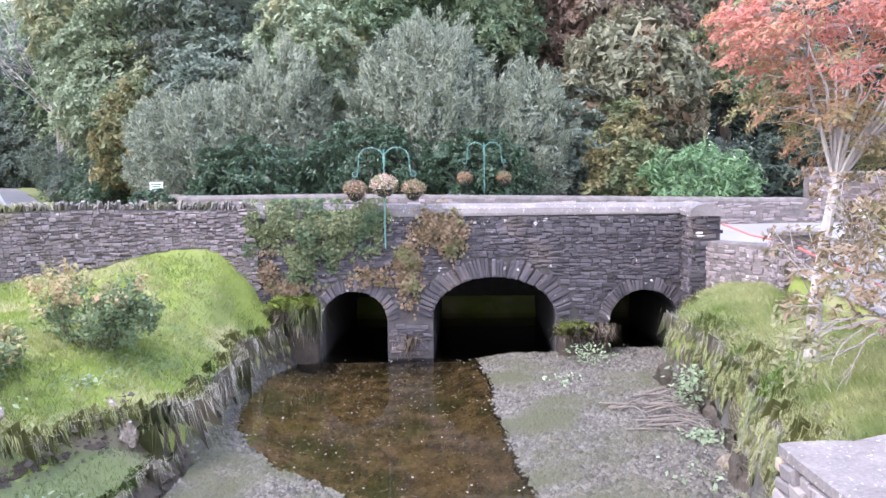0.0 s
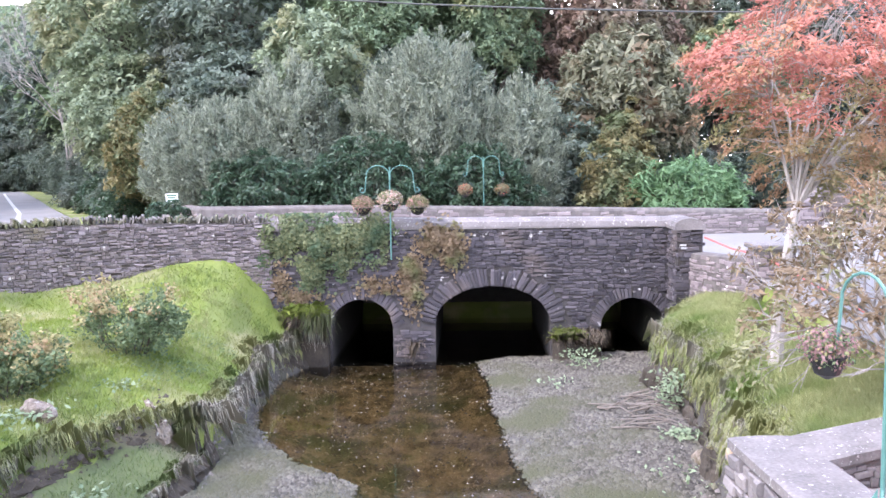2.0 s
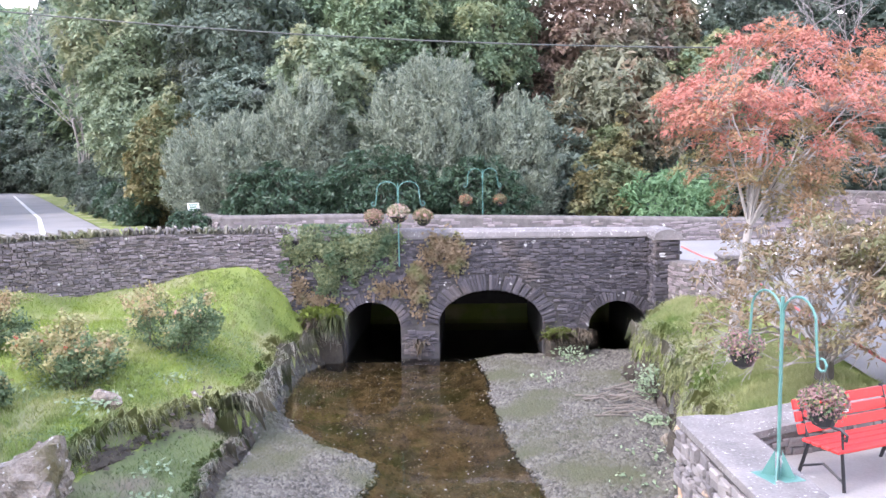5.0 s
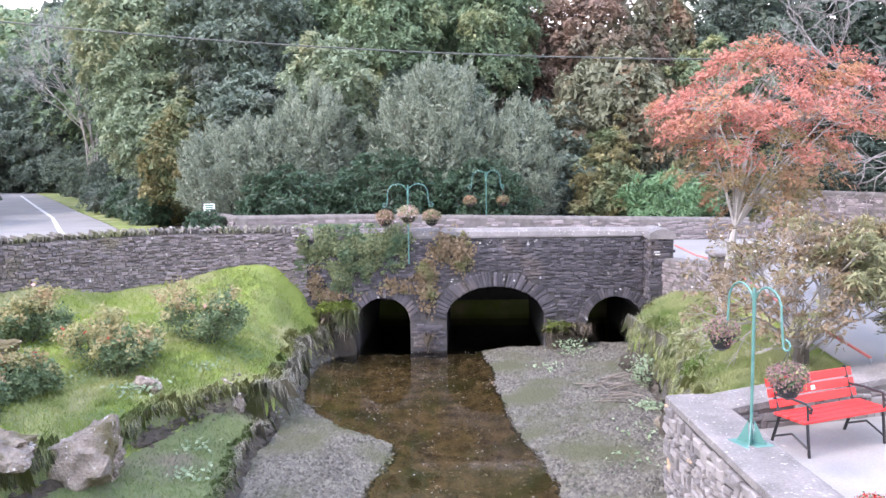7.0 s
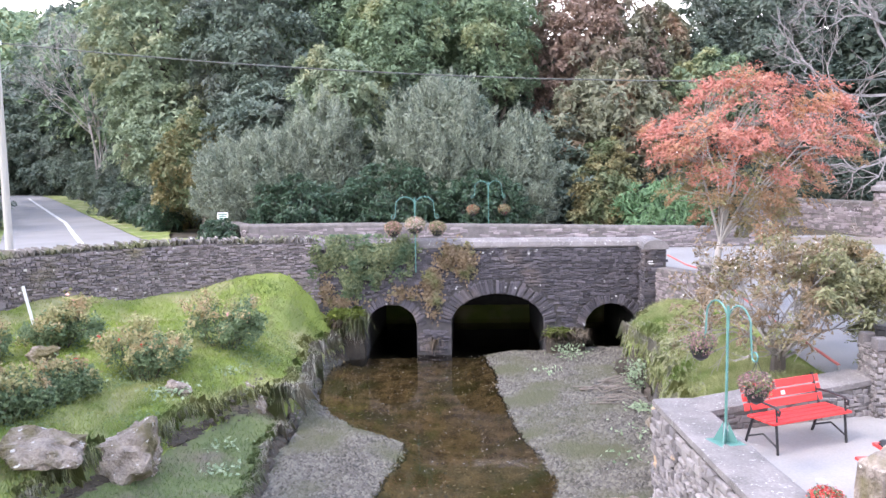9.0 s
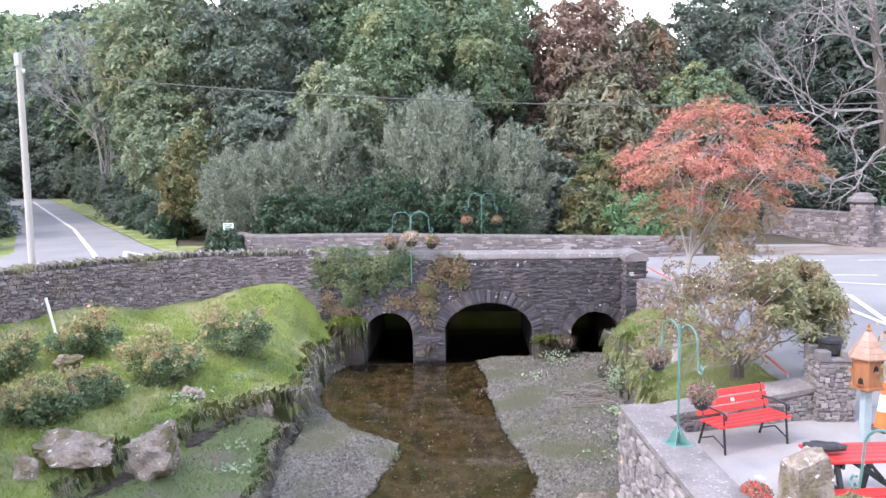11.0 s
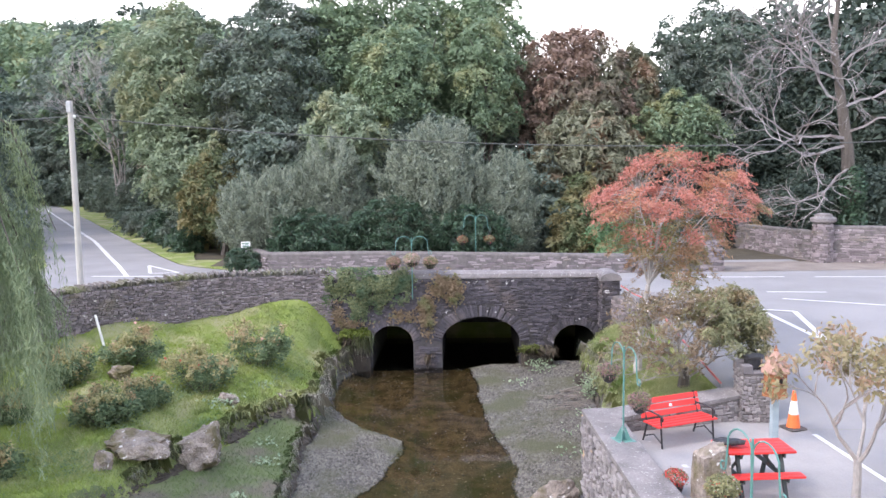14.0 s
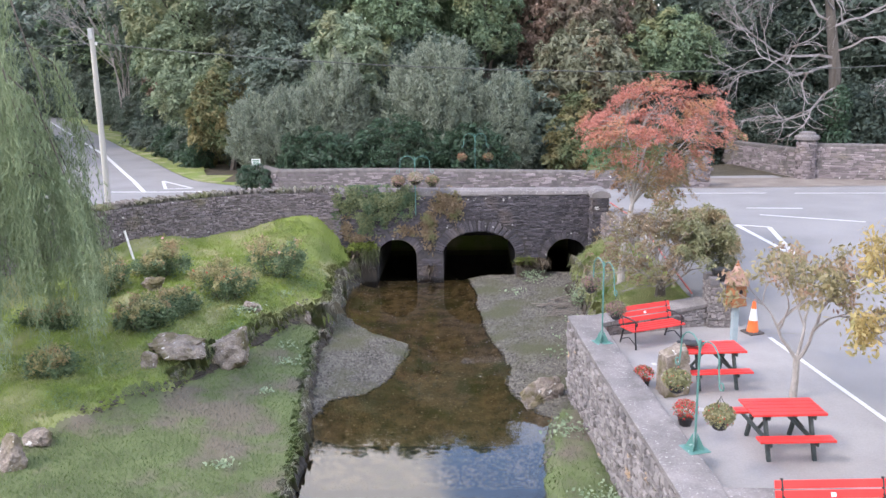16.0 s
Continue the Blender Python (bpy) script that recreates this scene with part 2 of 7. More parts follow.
# ---- shaping tools ----
def part(name, bm, mat, parent=None, label="", smooth=False):
    me = bpy.data.meshes.new(name)
    bm.to_mesh(me)
    bm.free()
    me.materials.append(mat)
    if smooth:
        me.shade_smooth()
    ob = new(name, me)
    if parent:
        ob.parent = parent
    return tagged(ob, label)


def thing(name, label, category, group="", kind="", at=(0, 0, 0), turn=0.0):
    ob = new(name)
    ob.matrix_basis = pose(*at, 0, 0, turn)
    return tagged(ob, label, category, group, kind)


def faces_mesh(name, verts, count, mat, parent=None, label="", kind=""):
    """verts: rows of count corners each; one face a row."""
    v = np.asarray(verts, dtype=np.float32).reshape(-1, 3)
    nf = len(v) // count
    me = bpy.data.meshes.new(name)
    me.vertices.add(len(v))
    me.vertices.foreach_set("co", v.ravel())
    me.loops.add(len(v))
    me.loops.foreach_set("vertex_index", np.arange(len(v), dtype=np.int32))
    me.polygons.add(nf)
    me.polygons.foreach_set("loop_start", np.arange(nf, dtype=np.int32) * count)
    me.update(calc_edges=True)
    me.materials.append(mat)
    ob = new(name, me)
    if parent:
        ob.parent = parent
    return tagged(ob, label, kind=kind)


def box(bm, x0, y0, z0, x1, y1, z1, bevel=0.0, m=None):
    r = bmesh.ops.create_cube(bm, size=1.0, matrix=Matrix.LocRotScale(((x0 + x1) / 2, (y0 + y1) / 2, (z0 + z1) / 2), None, (abs(x1 - x0), abs(y1 - y0), abs(z1 - z0))))
    vs = r["verts"]
    if bevel:
        es = list({e for v in vs for e in v.link_edges})
        r2 = bmesh.ops.bevel(bm, geom=es, offset=bevel, segments=1, affect="EDGES")
        vs = list({v for f in r2["faces"] for v in f.verts} | {v for v in vs if v.is_valid})
    if m:
        bmesh.ops.transform(bm, matrix=m, verts=[v for v in vs if v.is_valid])
    return bm


def tube(bm, pts, radii, seg=6, cap=True):
    pts = [Vector(p) for p in pts]
    if not hasattr(radii, "__len__"):
        radii = [radii] * len(pts)
    rings = []
    for i, p in enumerate(pts):
        d = (pts[min(i + 1, len(pts) - 1)] - pts[max(i - 1, 0)]).normalized()
        u = d.orthogonal().normalized() if not rings else (last - d * last.dot(d)).normalized()
        last = u
        w = d.cross(u)
        rings.append([bm.verts.new(p + radii[i] * (math.cos(6.28318 * k / seg) * u + math.sin(6.28318 * k / seg) * w)) for k in range(seg)])
    for a, b2 in zip(rings, rings[1:]):
        for k in range(seg):
            bm.faces.new((a[k], a[(k + 1) % seg], b2[(k + 1) % seg], b2[k]))
    if cap:
        bm.faces.new(rings[0][::-1])
        bm.faces.new(rings[-1])
    return bm


def lathe(bm, profile, seg=16, at=(0, 0, 0), wobble=0.0):
    rings = []
    for r, z in profile:
        rings.append([bm.verts.new((at[0] + r * math.cos(6.28318 * k / seg), at[1] + r * math.sin(6.28318 * k / seg), at[2] + z)) for k in range(seg)])
    for a, b2 in zip(rings, rings[1:]):
        for k in range(seg):
            bm.faces.new((a[k], a[(k + 1) % seg], b2[(k + 1) % seg], b2[k]))
    bm.faces.new(rings[0][::-1])
    bm.faces.new(rings[-1])
    return bm


def along(table, v):
    return float(np.interp(v, [a for a, _ in table], [b2 for _, b2 in table]))


def leaves(rng, pts, out, length, width, droop=0.0, spread=0.9):
    """Rhombic leaves at pts; out: the way each faces."""
    k = len(pts)
    nrm = out + rng.normal(0, spread, (k, 3))
    nrm /= np.linalg.norm(nrm, axis=1, keepdims=True) + 1e-9
    a = rng.normal(0, 1, (k, 3))
    a[:, 2] -= droop
    a -= nrm * np.sum(a * nrm, axis=1, keepdims=True)
    a /= np.linalg.norm(a, axis=1, keepdims=True) + 1e-9
    b2 = np.cross(nrm, a)
    s = rng.uniform(0.65, 1.35, (k, 1))
    le, wi = length * s / 2, width * s / 2
    return np.stack([pts - a * le, pts + b2 * wi - a * le * 0.1, pts + a * le, pts - b2 * wi - a * le * 0.1], axis=1)


def crown_points(rng, lobes, count, shell=0.35, under=0.35):
    """Points in the outer shells of the lobes, thinner on their undersides, and the way out at each."""
    lobes = np.asarray(lobes, dtype=float)
    area = (lobes[:, 3] * lobes[:, 4] + lobes[:, 4] * lobes[:, 5] + lobes[:, 3] * lobes[:, 5])
    idx = rng.choice(len(lobes), size=count, p=area / area.sum())
    d = rng.normal(0, 1, (count, 3))
    d /= np.linalg.norm(d, axis=1, keepdims=True)
    flip = (d[:, 2] < -0.2) & (rng.random(count) > under)
    d[flip, 2] *= -1
    r = 1.0 - shell * rng.random(count) ** 1.6 + rng.normal(0, 0.05, count)
    p = lobes[idx, :3] + d * lobes[idx, 3:6] * r[:, None]
    return p, d


def branchwork(rng, bm, base, top, radius, crown, limbs=7, fork=0.35, seg=6):
    """A tapered trunk from base to top with limbs that reach into the crown (centre, radii)."""
    base, top = Vector(base), Vector(top)
    axis = top - base
    side = Vector((rng.normal(), rng.normal(), 0)) * 0.03 * axis.length
    pts = [base, base + axis * 0.3 + side, base + axis * 0.65 - side * 0.5, top]
    tube(bm, [base - Vector((0, 0, 0.25))] + pts, [radius * 1.45, radius * 1.15, radius * 0.85, radius * 0.6, radius * 0.2], seg)
    c, rad = Vector(crown[0]), crown[1]
    for k in range(limbs):
        f = fork + (0.9 - fork) * k / limbs
        s = base + axis * f
        th = k * 2.4 + rng.uniform(-0.4, 0.4)
        e = c + Vector((rad[0] * 0.8 * math.cos(th), rad[1] * 0.8 * math.sin(th), rad[2] * rng.uniform(-0.3, 0.75)))
        mid = s.lerp(e, 0.5) + Vector((0, 0, 0.12 * (e - s).length))
        r0 = radius * (1 - 0.7 * f) * 0.6
        tube(bm, [s, mid, e], [r0, r0 * 0.6, r0 * 0.12], 5)
    return bm

# ---- the lie of the land ----
TOE_LEFT = [(-40, -3.6), (-8, -3.5), (1, -3.5), (3, -3.6), (6.1, -4.05), (9.4, -4.40), (10.3, -4.30), (12.0, -4.40), (12.8, -4.42), (13.7, -4.50), (15.6, -4.75), (16.4, -4.35), (17.6, -4.05), (40, -4.0)]
CREST_LEFT = [(-40, -11.0), (-6, -10.6), (1.9, -9.4), (2.9, -8.7), (4.7, -7.2), (6.5, -6.5), (8.1, -5.95), (9.6, -5.5), (11.0, -5.15), (12.0, -5.15), (13.0, -5.0), (15.0, -4.98), (16.0, -4.80), (17.6, -4.5), (40, -4.5)]
SHELF = [(-40, 1.0), (10.2, 1.0), (11.2, 0.0), (40, 0.0)]
TOE_RIGHT = [(-40, 1.9), (1.8, 1.9), (5.2, 1.82), (6.6, 1.85), (8.0, 2.2), (9.4, 2.55), (11.0, 2.86), (12.0, 2.95), (13.3, 3.05), (14.1, 2.86), (14.9, 2.80), (15.6, 3.08), (16.5, 3.45), (17.6, 3.7), (40, 3.7)]
WALL_LEFT = [(-5.0, 17.50), (-6.9, 17.05), (-8.65, 16.3), (-10.1, 15.25), (-11.3, 13.95), (-12.2, 12.5), (-13.3, 10.0), (-14.0, 7.0), (-14.6, 2.0), (-15.2, -6.0), (-16, -18)]
WALL_LEFT_X = sorted((y, x) for x, y in WALL_LEFT)
FACE = 17.55
LANE_EDGE = [(24.8, -9.6), (25.4, -10.4), (25.9, -11.3), (27.5, -13.4), (31, -15.6), (35.2, -18.0), (46, -24.4), (60.6, -32.8), (78, -43.0), (114, -65.5), (160, -94)]
LANE_LINE = [(23.8, -14.4), (27.5, -16.3), (31.2, -18.3), (40.2, -23.1), (50.6, -29.2), (78, -45.2), (113, -67), (160, -97)]
WALL_FOOT = [(-16, 2.05), (-12, 2.08), (-10.8, 2.26), (-10.2, 2.15), (-9.5, 1.93), (-8.3, 2.12), (-7.0, 2.36), (-6.0, 2.42), (-5.5, 2.28), (-5.1, 1.78), (-4.8, 1.35), (-4.4, 0.9), (-4.0, 0.5)]
BUTTRESS = [(-5.3, 9.0), (-5.14, 2.1), (-5.04, 1.3), (-4.6, 0.95), (-4.2, 0.55)]
ROAD_Z = 2.32


def wobble(x, y, s, k=0):
    return noise.noise((x * s + 13.7 * k, y * s - 7.1 * k, 3.3 * k))


def wall_distance(x, y):
    """From a spot on the lawn to the wall above it."""
    best = 99.0
    for (x0, y0), (x1, y1) in zip([(-3.6, FACE)] + WALL_LEFT, WALL_LEFT):
        dx, dy = x1 - x0, y1 - y0
        u = min(1.0, max(0.0, ((x - x0) * dx + (y - y0) * dy) / (dx * dx + dy * dy)))
        best = min(best, math.hypot(x - x0 - u * dx, y - y0 - u * dy))
    return best


def bank_edge(y, k=1):
    """How the turf's edge runs in and out."""
    return 0.14 * wobble(0, y, 0.8, k) + 0.10 * wobble(0, y, 2.1, k + 2) + 0.05 * wobble(0, y, 5.5, k + 4)


def bars(x, y):
    """How far the gravel stands over the water."""
    right = along([(-5, 3.0), (4.8, 1.4), (5.6, 1.05), (6.6, 0.62), (7.2, 0.50), (8.3, 0.66), (9.3, 0.52), (10.4, 0.25), (11.5, 0.10), (12.5, 0.04), (14.2, -0.12), (15.4, -0.08), (16.4, -0.25), (17.3, -0.3), (30, -0.3)], y)
    left = along([(-5, -4.5), (4, -4.0), (6.3, -3.75), (6.6, -3.0), (7.2, -2.62), (8.5, -2.34), (9.6, -2.14), (10.2, -2.2), (10.6, -2.55), (11.1, -3.2), (12.0, -3.85), (12.9, -4.3), (13.8, -4.5), (30, -5)], y)
    j = 0.07 * wobble(x, y, 2.2) + 0.03 * wobble(x, y, 7)
    d = max(min(x - right, 1.6), min(left - x, 1.2)) + j
    return d


def road_height(x, y):
    z = 1.63 + (ROAD_Z - 1.63) * min(1.0, max(0.0, (y - 6.5) / 9.0)) if x > 3 else ROAD_Z
    return z


def height(x, y):
    if FACE < y < 23.1 and -4.3 < x < 3.8:
        return -0.12 + 0.02 * wobble(x, y, 5) + (0.18 * max(0.0, 1 - (y - FACE) / 1.2) if x > 0.2 else 0.0)
    if y > FACE + 0.1:
        z = ROAD_Z - 0.07
        if y > 24.6:
            z += 0.03 * min(60.0, y - 24.6)
        if x < -12:
            z = road_height(x, y) - 0.07
        return z
    tl, tr = along(TOE_LEFT, y), along(TOE_RIGHT, y)
    if x < tl:
        wl_x = along(WALL_LEFT_X, y)
        if x < wl_x - 0.16:
            return road_height(x, y) - 0.07
        cr = min(along(CREST_LEFT, y), tl - 0.3) + bank_edge(y)
        sh = along(SHELF, y)
        if sh < 0.999:
            cr = cr * sh + (tl - 0.14 + 0.8 * bank_edge(y, 6)) * (1 - sh)
        brow = (0.98 * sh + 0.52 * (1 - sh)) * (1 + 0.25 * wobble(x, y, 0.9, 8))
        if x < cr:
            d = cr - x
            z = brow + (0.08 * sh + 0.22 * (1 - sh)) * (1 - math.exp(-d / 0.35)) + (0.13 * sh + 0.40 * (1 - sh)) * min(d, 1.5) + 0.26 * (1 - sh) * min(0.3, max(0.0, d - 1.5)) + 0.07 * max(0.0, d - 1.8)
            ramp = along(WALL_FOOT, x) - 0.62 * wall_distance(x, y) + 0.10 * wobble(x, y, 1.4, 9)
            z = 0.5 * (z + ramp + math.sqrt((z - ramp) ** 2 + 0.02))
            far = wall_distance(x, y)
            z = min(z, along(WALL_FOOT, x), brow + 0.1 + 1.15 * d, along(BUTTRESS, x) + 0.35 * max(0.0, far - 0.4))
            z += (0.05 * wobble(x, y, 0.9, 2) + 0.02 * wobble(x, y, 3, 3)) * min(1.0, (cr - x) / 0.4)
            if y < 4:
                z -= 0.10 * min(1.0, (4 - y) / 5)
            return z
        if sh > 0.02:
            step = 0.10 + 0.75 * min(1.0, max(0.0, (5.4 - y) / 2.0))
            w = cr + step
            if x < w:
                f = (x - cr) / step
                low = 0.68 * sh - 0.05 * (1 - sh)
                return brow + (low - brow) * f ** 0.5
            f = (tl - x) / max(0.2, tl - w)
            z = sh * (0.30 + 0.38 * f + 0.04 * wobble(x, y, 1.3, 4))
            return z * min(1.0, (tl - x) / 0.16) - 0.05 * (1 - min(1.0, (tl - x) / 0.16))
        f = (x - cr) / max(0.05, tl - cr)
        return brow * (1 - f ** 2.2) ** 0.8 - 0.06
    if x > tr:
        if y < 6.9 and x > 1.8:
            return 1.52 if x > 2.2 else 0.25
        d = x - tr
        if x > 4.85 and y > 6.6:
            return road_height(x, y) - 0.07
        if x > 4.85 and y > 8.7:
            return road_height(x, y) - 0.07
        d = max(0.0, d - 0.06 - bank_edge(y, 11))
        top = 1.72 + 0.08 * wobble(x, y, 0.8, 5) + 0.07 * min(1.0, d / 2.5) + 0.06 * min(1.0, max(0.0, (y - 9.3) / 2.0))
        lip = 0.92 + 0.18 * wobble(x, y, 0.7, 7) + 0.35 * max(0.0, 1 - abs(y - 14.6) / 1.6)
        if d < 0.14:
            return -0.05 + (lip + 0.05) * (d / 0.14) ** 0.45
        return lip + (top - lip) * (1 - math.exp(-(d - 0.14) / 0.5))
    b2 = bars(x, y)
    if y < 5.2 and x > 0.8:
        g = along([(-10, 0.9), (1.8, 0.80), (4.0, 1.0), (5.0, 1.25), (5.3, 2.5)], y)
        if x > g:
            return 0.30 * min(1.0, (x - g) / 0.25)
    z = min(0.10, max(-0.22, b2 * 0.16 if b2 > 0 else b2 * 0.28))
    if y < 5.5:
        z -= 0.25 * min(1.0, (5.5 - y) / 1.5)
    z += 0.010 * wobble(x, y, 6) + 0.006 * wobble(x, y, 17)
    if x > 0.5 and y > 8:
        z += 0.10 * min(1, max(0, (x - 1.0) / 1.5))
    return z


def axis_lines(lo, hi, step, ends):
    mid = list(np.arange(lo, hi + 1e-6, step))
    left, right = [], []
    s, v = step, lo
    while v > ends[0]:
        s *= 1.35
        v -= s
        left.append(v)
    s, v = step, mid[-1]
    while v < ends[1]:
        s *= 1.35
        v += s
        right.append(v)
    return left[::-1] + mid + right


XS = axis_lines(-12.0, 5.0, 0.09, (-900, 900))
YS = axis_lines(-4.0, 18.0, 0.09, (-900, 900))
GZ = np.array([[height(x, y) for x in XS] for y in YS])
gv = [(x, y, GZ[j][i]) for j, y in enumerate(YS) for i, x in enumerate(XS)]
nx = len(XS)
gf = [(j * nx + i, j * nx + i + 1, (j + 1) * nx + i + 1, (j + 1) * nx + i) for j in range(len(YS) - 1) for i in range(nx - 1)]
gm = bpy.data.meshes.new("ground")
gm.from_pydata(gv, [], gf)
for mm in (GRASS_SOIL, MUD, BED, GRAVEL_BED, SHELF_SOIL, SILT_SHADE, LITTER):
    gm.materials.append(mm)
kinds = []
for f in gf:
    zs = [gv[i][2] for i in f]
    cx, cy = (gv[f[0]][0] + gv[f[1]][0]) / 2, (gv[f[0]][1] + gv[f[2]][1]) / 2
    steep = max(zs) - min(zs)
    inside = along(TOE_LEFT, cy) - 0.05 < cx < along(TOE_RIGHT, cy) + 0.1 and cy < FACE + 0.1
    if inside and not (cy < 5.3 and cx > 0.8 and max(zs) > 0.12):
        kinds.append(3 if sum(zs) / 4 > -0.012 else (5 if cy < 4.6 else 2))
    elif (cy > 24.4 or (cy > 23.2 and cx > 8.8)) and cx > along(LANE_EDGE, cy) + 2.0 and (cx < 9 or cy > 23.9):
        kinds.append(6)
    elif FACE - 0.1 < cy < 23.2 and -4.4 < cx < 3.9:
        # bed under the bridge: shade put in as the dark colour
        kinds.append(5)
    elif cy < 5.5 and 0.7 < cx < 2.3:
        kinds.append(4)
    elif cy < 10.6 and along(CREST_LEFT, cy) + 0.12 < cx < along(TOE_LEFT, cy) and steep < 0.15:
        kinds.append(4)
    elif cy < 11 and cx < -4 and abs(cx - along(CREST_LEFT, cy)) < 0.5 and steep > 0.13:
        kinds.append(4)
    elif steep > 0.13 and cy < 18 and (sum(zs) / 4 < (0.36 if cx < 0 else 0.85)) and -12 < cx < 6:
        kinds.append(1)
    else:
        kinds.append(0)
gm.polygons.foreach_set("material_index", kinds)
gm.shade_smooth()
ground = tagged(new("ground", gm), "mown grass banks, muddy edges and a stony river bed", "ground", kind="structure")


def ground_z(px, py):
    """The ground's height at many places at once."""
    gx, gy = np.asarray(XS), np.asarray(YS)
    i = np.clip(np.searchsorted(gx, px) - 1, 0, len(gx) - 2)
    j = np.clip(np.searchsorted(gy, py) - 1, 0, len(gy) - 2)
    u, v = (px - gx[i]) / (gx[i + 1] - gx[i]), (py - gy[j]) / (gy[j + 1] - gy[j])
    return GZ[j, i] * (1 - u) * (1 - v) + GZ[j, i + 1] * u * (1 - v) + GZ[j + 1, i] * (1 - u) * v + GZ[j + 1, i + 1] * u * v


def ground_at(x, y):
    return float(ground_z(np.array([x]), np.array([y]))[0])


def water_material():
    m = bpy.data.materials.new("clear_shallow_water")
    m.use_nodes = True
    n, l = m.node_tree.nodes, m.node_tree.links
    n.remove(n["Principled BSDF"])
    tr = n.new("ShaderNodeBsdfTransparent")
    tr.inputs["Color"].default_value = (0.90, 0.82, 0.64, 1)
    gl = n.new("ShaderNodeBsdfGlossy")
    gl.inputs["Roughness"].default_value = 0.03
    fr = n.new("ShaderNodeFresnel")
    fr.inputs["IOR"].default_value = 2.05
    mx = n.new("ShaderNodeMixShader")
    ge = n.new("ShaderNodeNewGeometry")
    tx = n.new("ShaderNodeTexNoise")
    tx.inputs["Scale"].default_value, tx.inputs["Detail"].default_value = 2.6, 3.0
    bp = n.new("ShaderNodeBump")
    bp.inputs["Strength"].default_value, bp.inputs["Distance"].default_value = 0.12, 0.02
    l.new(ge.outputs["Position"], tx.inputs["Vector"])
    l.new(tx.outputs["Fac"], bp.inputs["Height"])
    l.new(bp.outputs["Normal"], gl.inputs["Normal"])
    l.new(bp.outputs["Normal"], fr.inputs["Normal"])
    l.new(fr.outputs[0], mx.inputs[0])
    l.new(tr.outputs[0], mx.inputs[1])
    l.new(gl.outputs[0], mx.inputs[2])
    l.new(mx.outputs[0], n["Material Output"].inputs["Surface"])
    return m


WATER = water_material()
faces_mesh("water", [(-6, -60, 0), (5, -60, 0), (5, 23.5, 0), (-6, 23.5, 0)], 4, WATER, label="clear shallow brown river water", kind="structure")
bpy.data.objects["water"]["category"] = "water"


def scarp(label, line, y0, y1, top, foot, seed):
    """Bare earth, darkened to stand for the shade under a bank's turf; top and foot give (x, z) beside the line."""
    n = int((y1 - y0) / 0.06)
    bm = bmesh.new()
    rows = []
    for i in range(n + 1):
        y = y0 + (y1 - y0) * i / n
        x = line(y)
        (xa, za), (xb, zb) = top(x, y), foot(x, y)
        row = []
        for k in range(6):
            f = k / 5
            row.append(bm.verts.new((xa + (xb - xa) * f + 0.02 * math.sin(math.pi * f) + 0.09 * noise.noise((y * 2.7, f * 2.0, seed)) + 0.06 * noise.noise((y * 8.3, f * 4.0, seed + 2)), y, za + (zb - za) * f + 0.02 * noise.noise((y * 6.3, f * 3, seed + 5)))))
        rows.append(row)
    for a, b2 in zip(rows, rows[1:]):
        for k in range(5):
            bm.faces.new((a[k], a[k + 1], b2[k + 1], b2[k]))
    tagged(part("bare_earth", bm, MUD), label, "soil", kind="stuff")


crest_at = lambda y: along(CREST_LEFT, y) + bank_edge(y)
# earth ribbons whose dark colour carries the shade of the undercut edges
scarp("bare earth, darkened as shade, under the turf of the low step", crest_at, 5.0, 10.9, lambda x, y: (x + 0.03, ground_at(x - 0.10, y) - 0.24 + 0.10 * wobble(x, y, 2.1, 3)), lambda x, y: (x + 0.20, ground_at(x + 0.26, y) - 0.02), 3)
toe_at = lambda y: along(TOE_LEFT, y)
scarp("bare earth, darkened as shade, along the edge of the river shelf", toe_at, -3.0, 10.5, lambda x, y: (x - 0.10, ground_at(x - 0.16, y) - 0.03), lambda x, y: (x + 0.05, min(-0.03, ground_at(x + 0.08, y) - 0.02)), 8)
scarp("bare earth, darkened as shade, under the overhanging bank", toe_at, 10.5, 17.3, lambda x, y: (x - 0.12, 0.34 + 0.12 * wobble(x, y, 1.3, 2)), lambda x, y: (x + 0.02, -0.08), 9)
scarp("bare earth, darkened as shade, under the mounded bank", lambda y: along(TOE_RIGHT, y), 9.6, 16.9, lambda x, y: (x + 0.06, 0.46 + 0.25 * wobble(x, y, 1.1, 4)), lambda x, y: (x - 0.02, 0.0), 10)

# ---- masonry ----
def stone_proto(k, rng):
    """A rough block, 1 wide, 1 high, its face at y = -1, chamfered and uneven."""
    j = lambda a: rng.uniform(-a, a)
    back = [(-0.5, 0, -0.5), (0.5, 0, -0.5), (0.5, 0, 0.5), (-0.5, 0, 0.5)]
    mid = [(x * (1 + j(0.05)), -0.72 + j(0.1), z * (1 + j(0.1))) for x, _, z in back]
    front = [(x * 0.88 + j(0.05), -1 + j(0.16), z * 0.74 + j(0.07)) for x, _, z in back]
    v = back + mid + front
    f = [(8, 9, 10, 11)]
    for a in (0, 4):
        f += [(a + q, a + (q + 1) % 4, a + 4 + (q + 1) % 4, a + 4 + q) for q in range(4)]
    return v, f


STONE_RNG = random.Random(5)
STONES = [stone_proto(k, STONE_RNG) for k in range(14)]
STONE_MESHES = {}


def stone_mesh(k, mat, name):
    if (k, mat.name, name) not in STONE_MESHES:
        me = bpy.data.meshes.new(name)
        me.from_pydata(STONES[k][0], [], STONES[k][1])
        me.materials.append(mat)
        STONE_MESHES[(k, mat.name, name)] = me
    return STONE_MESHES[(k, mat.name, name)]


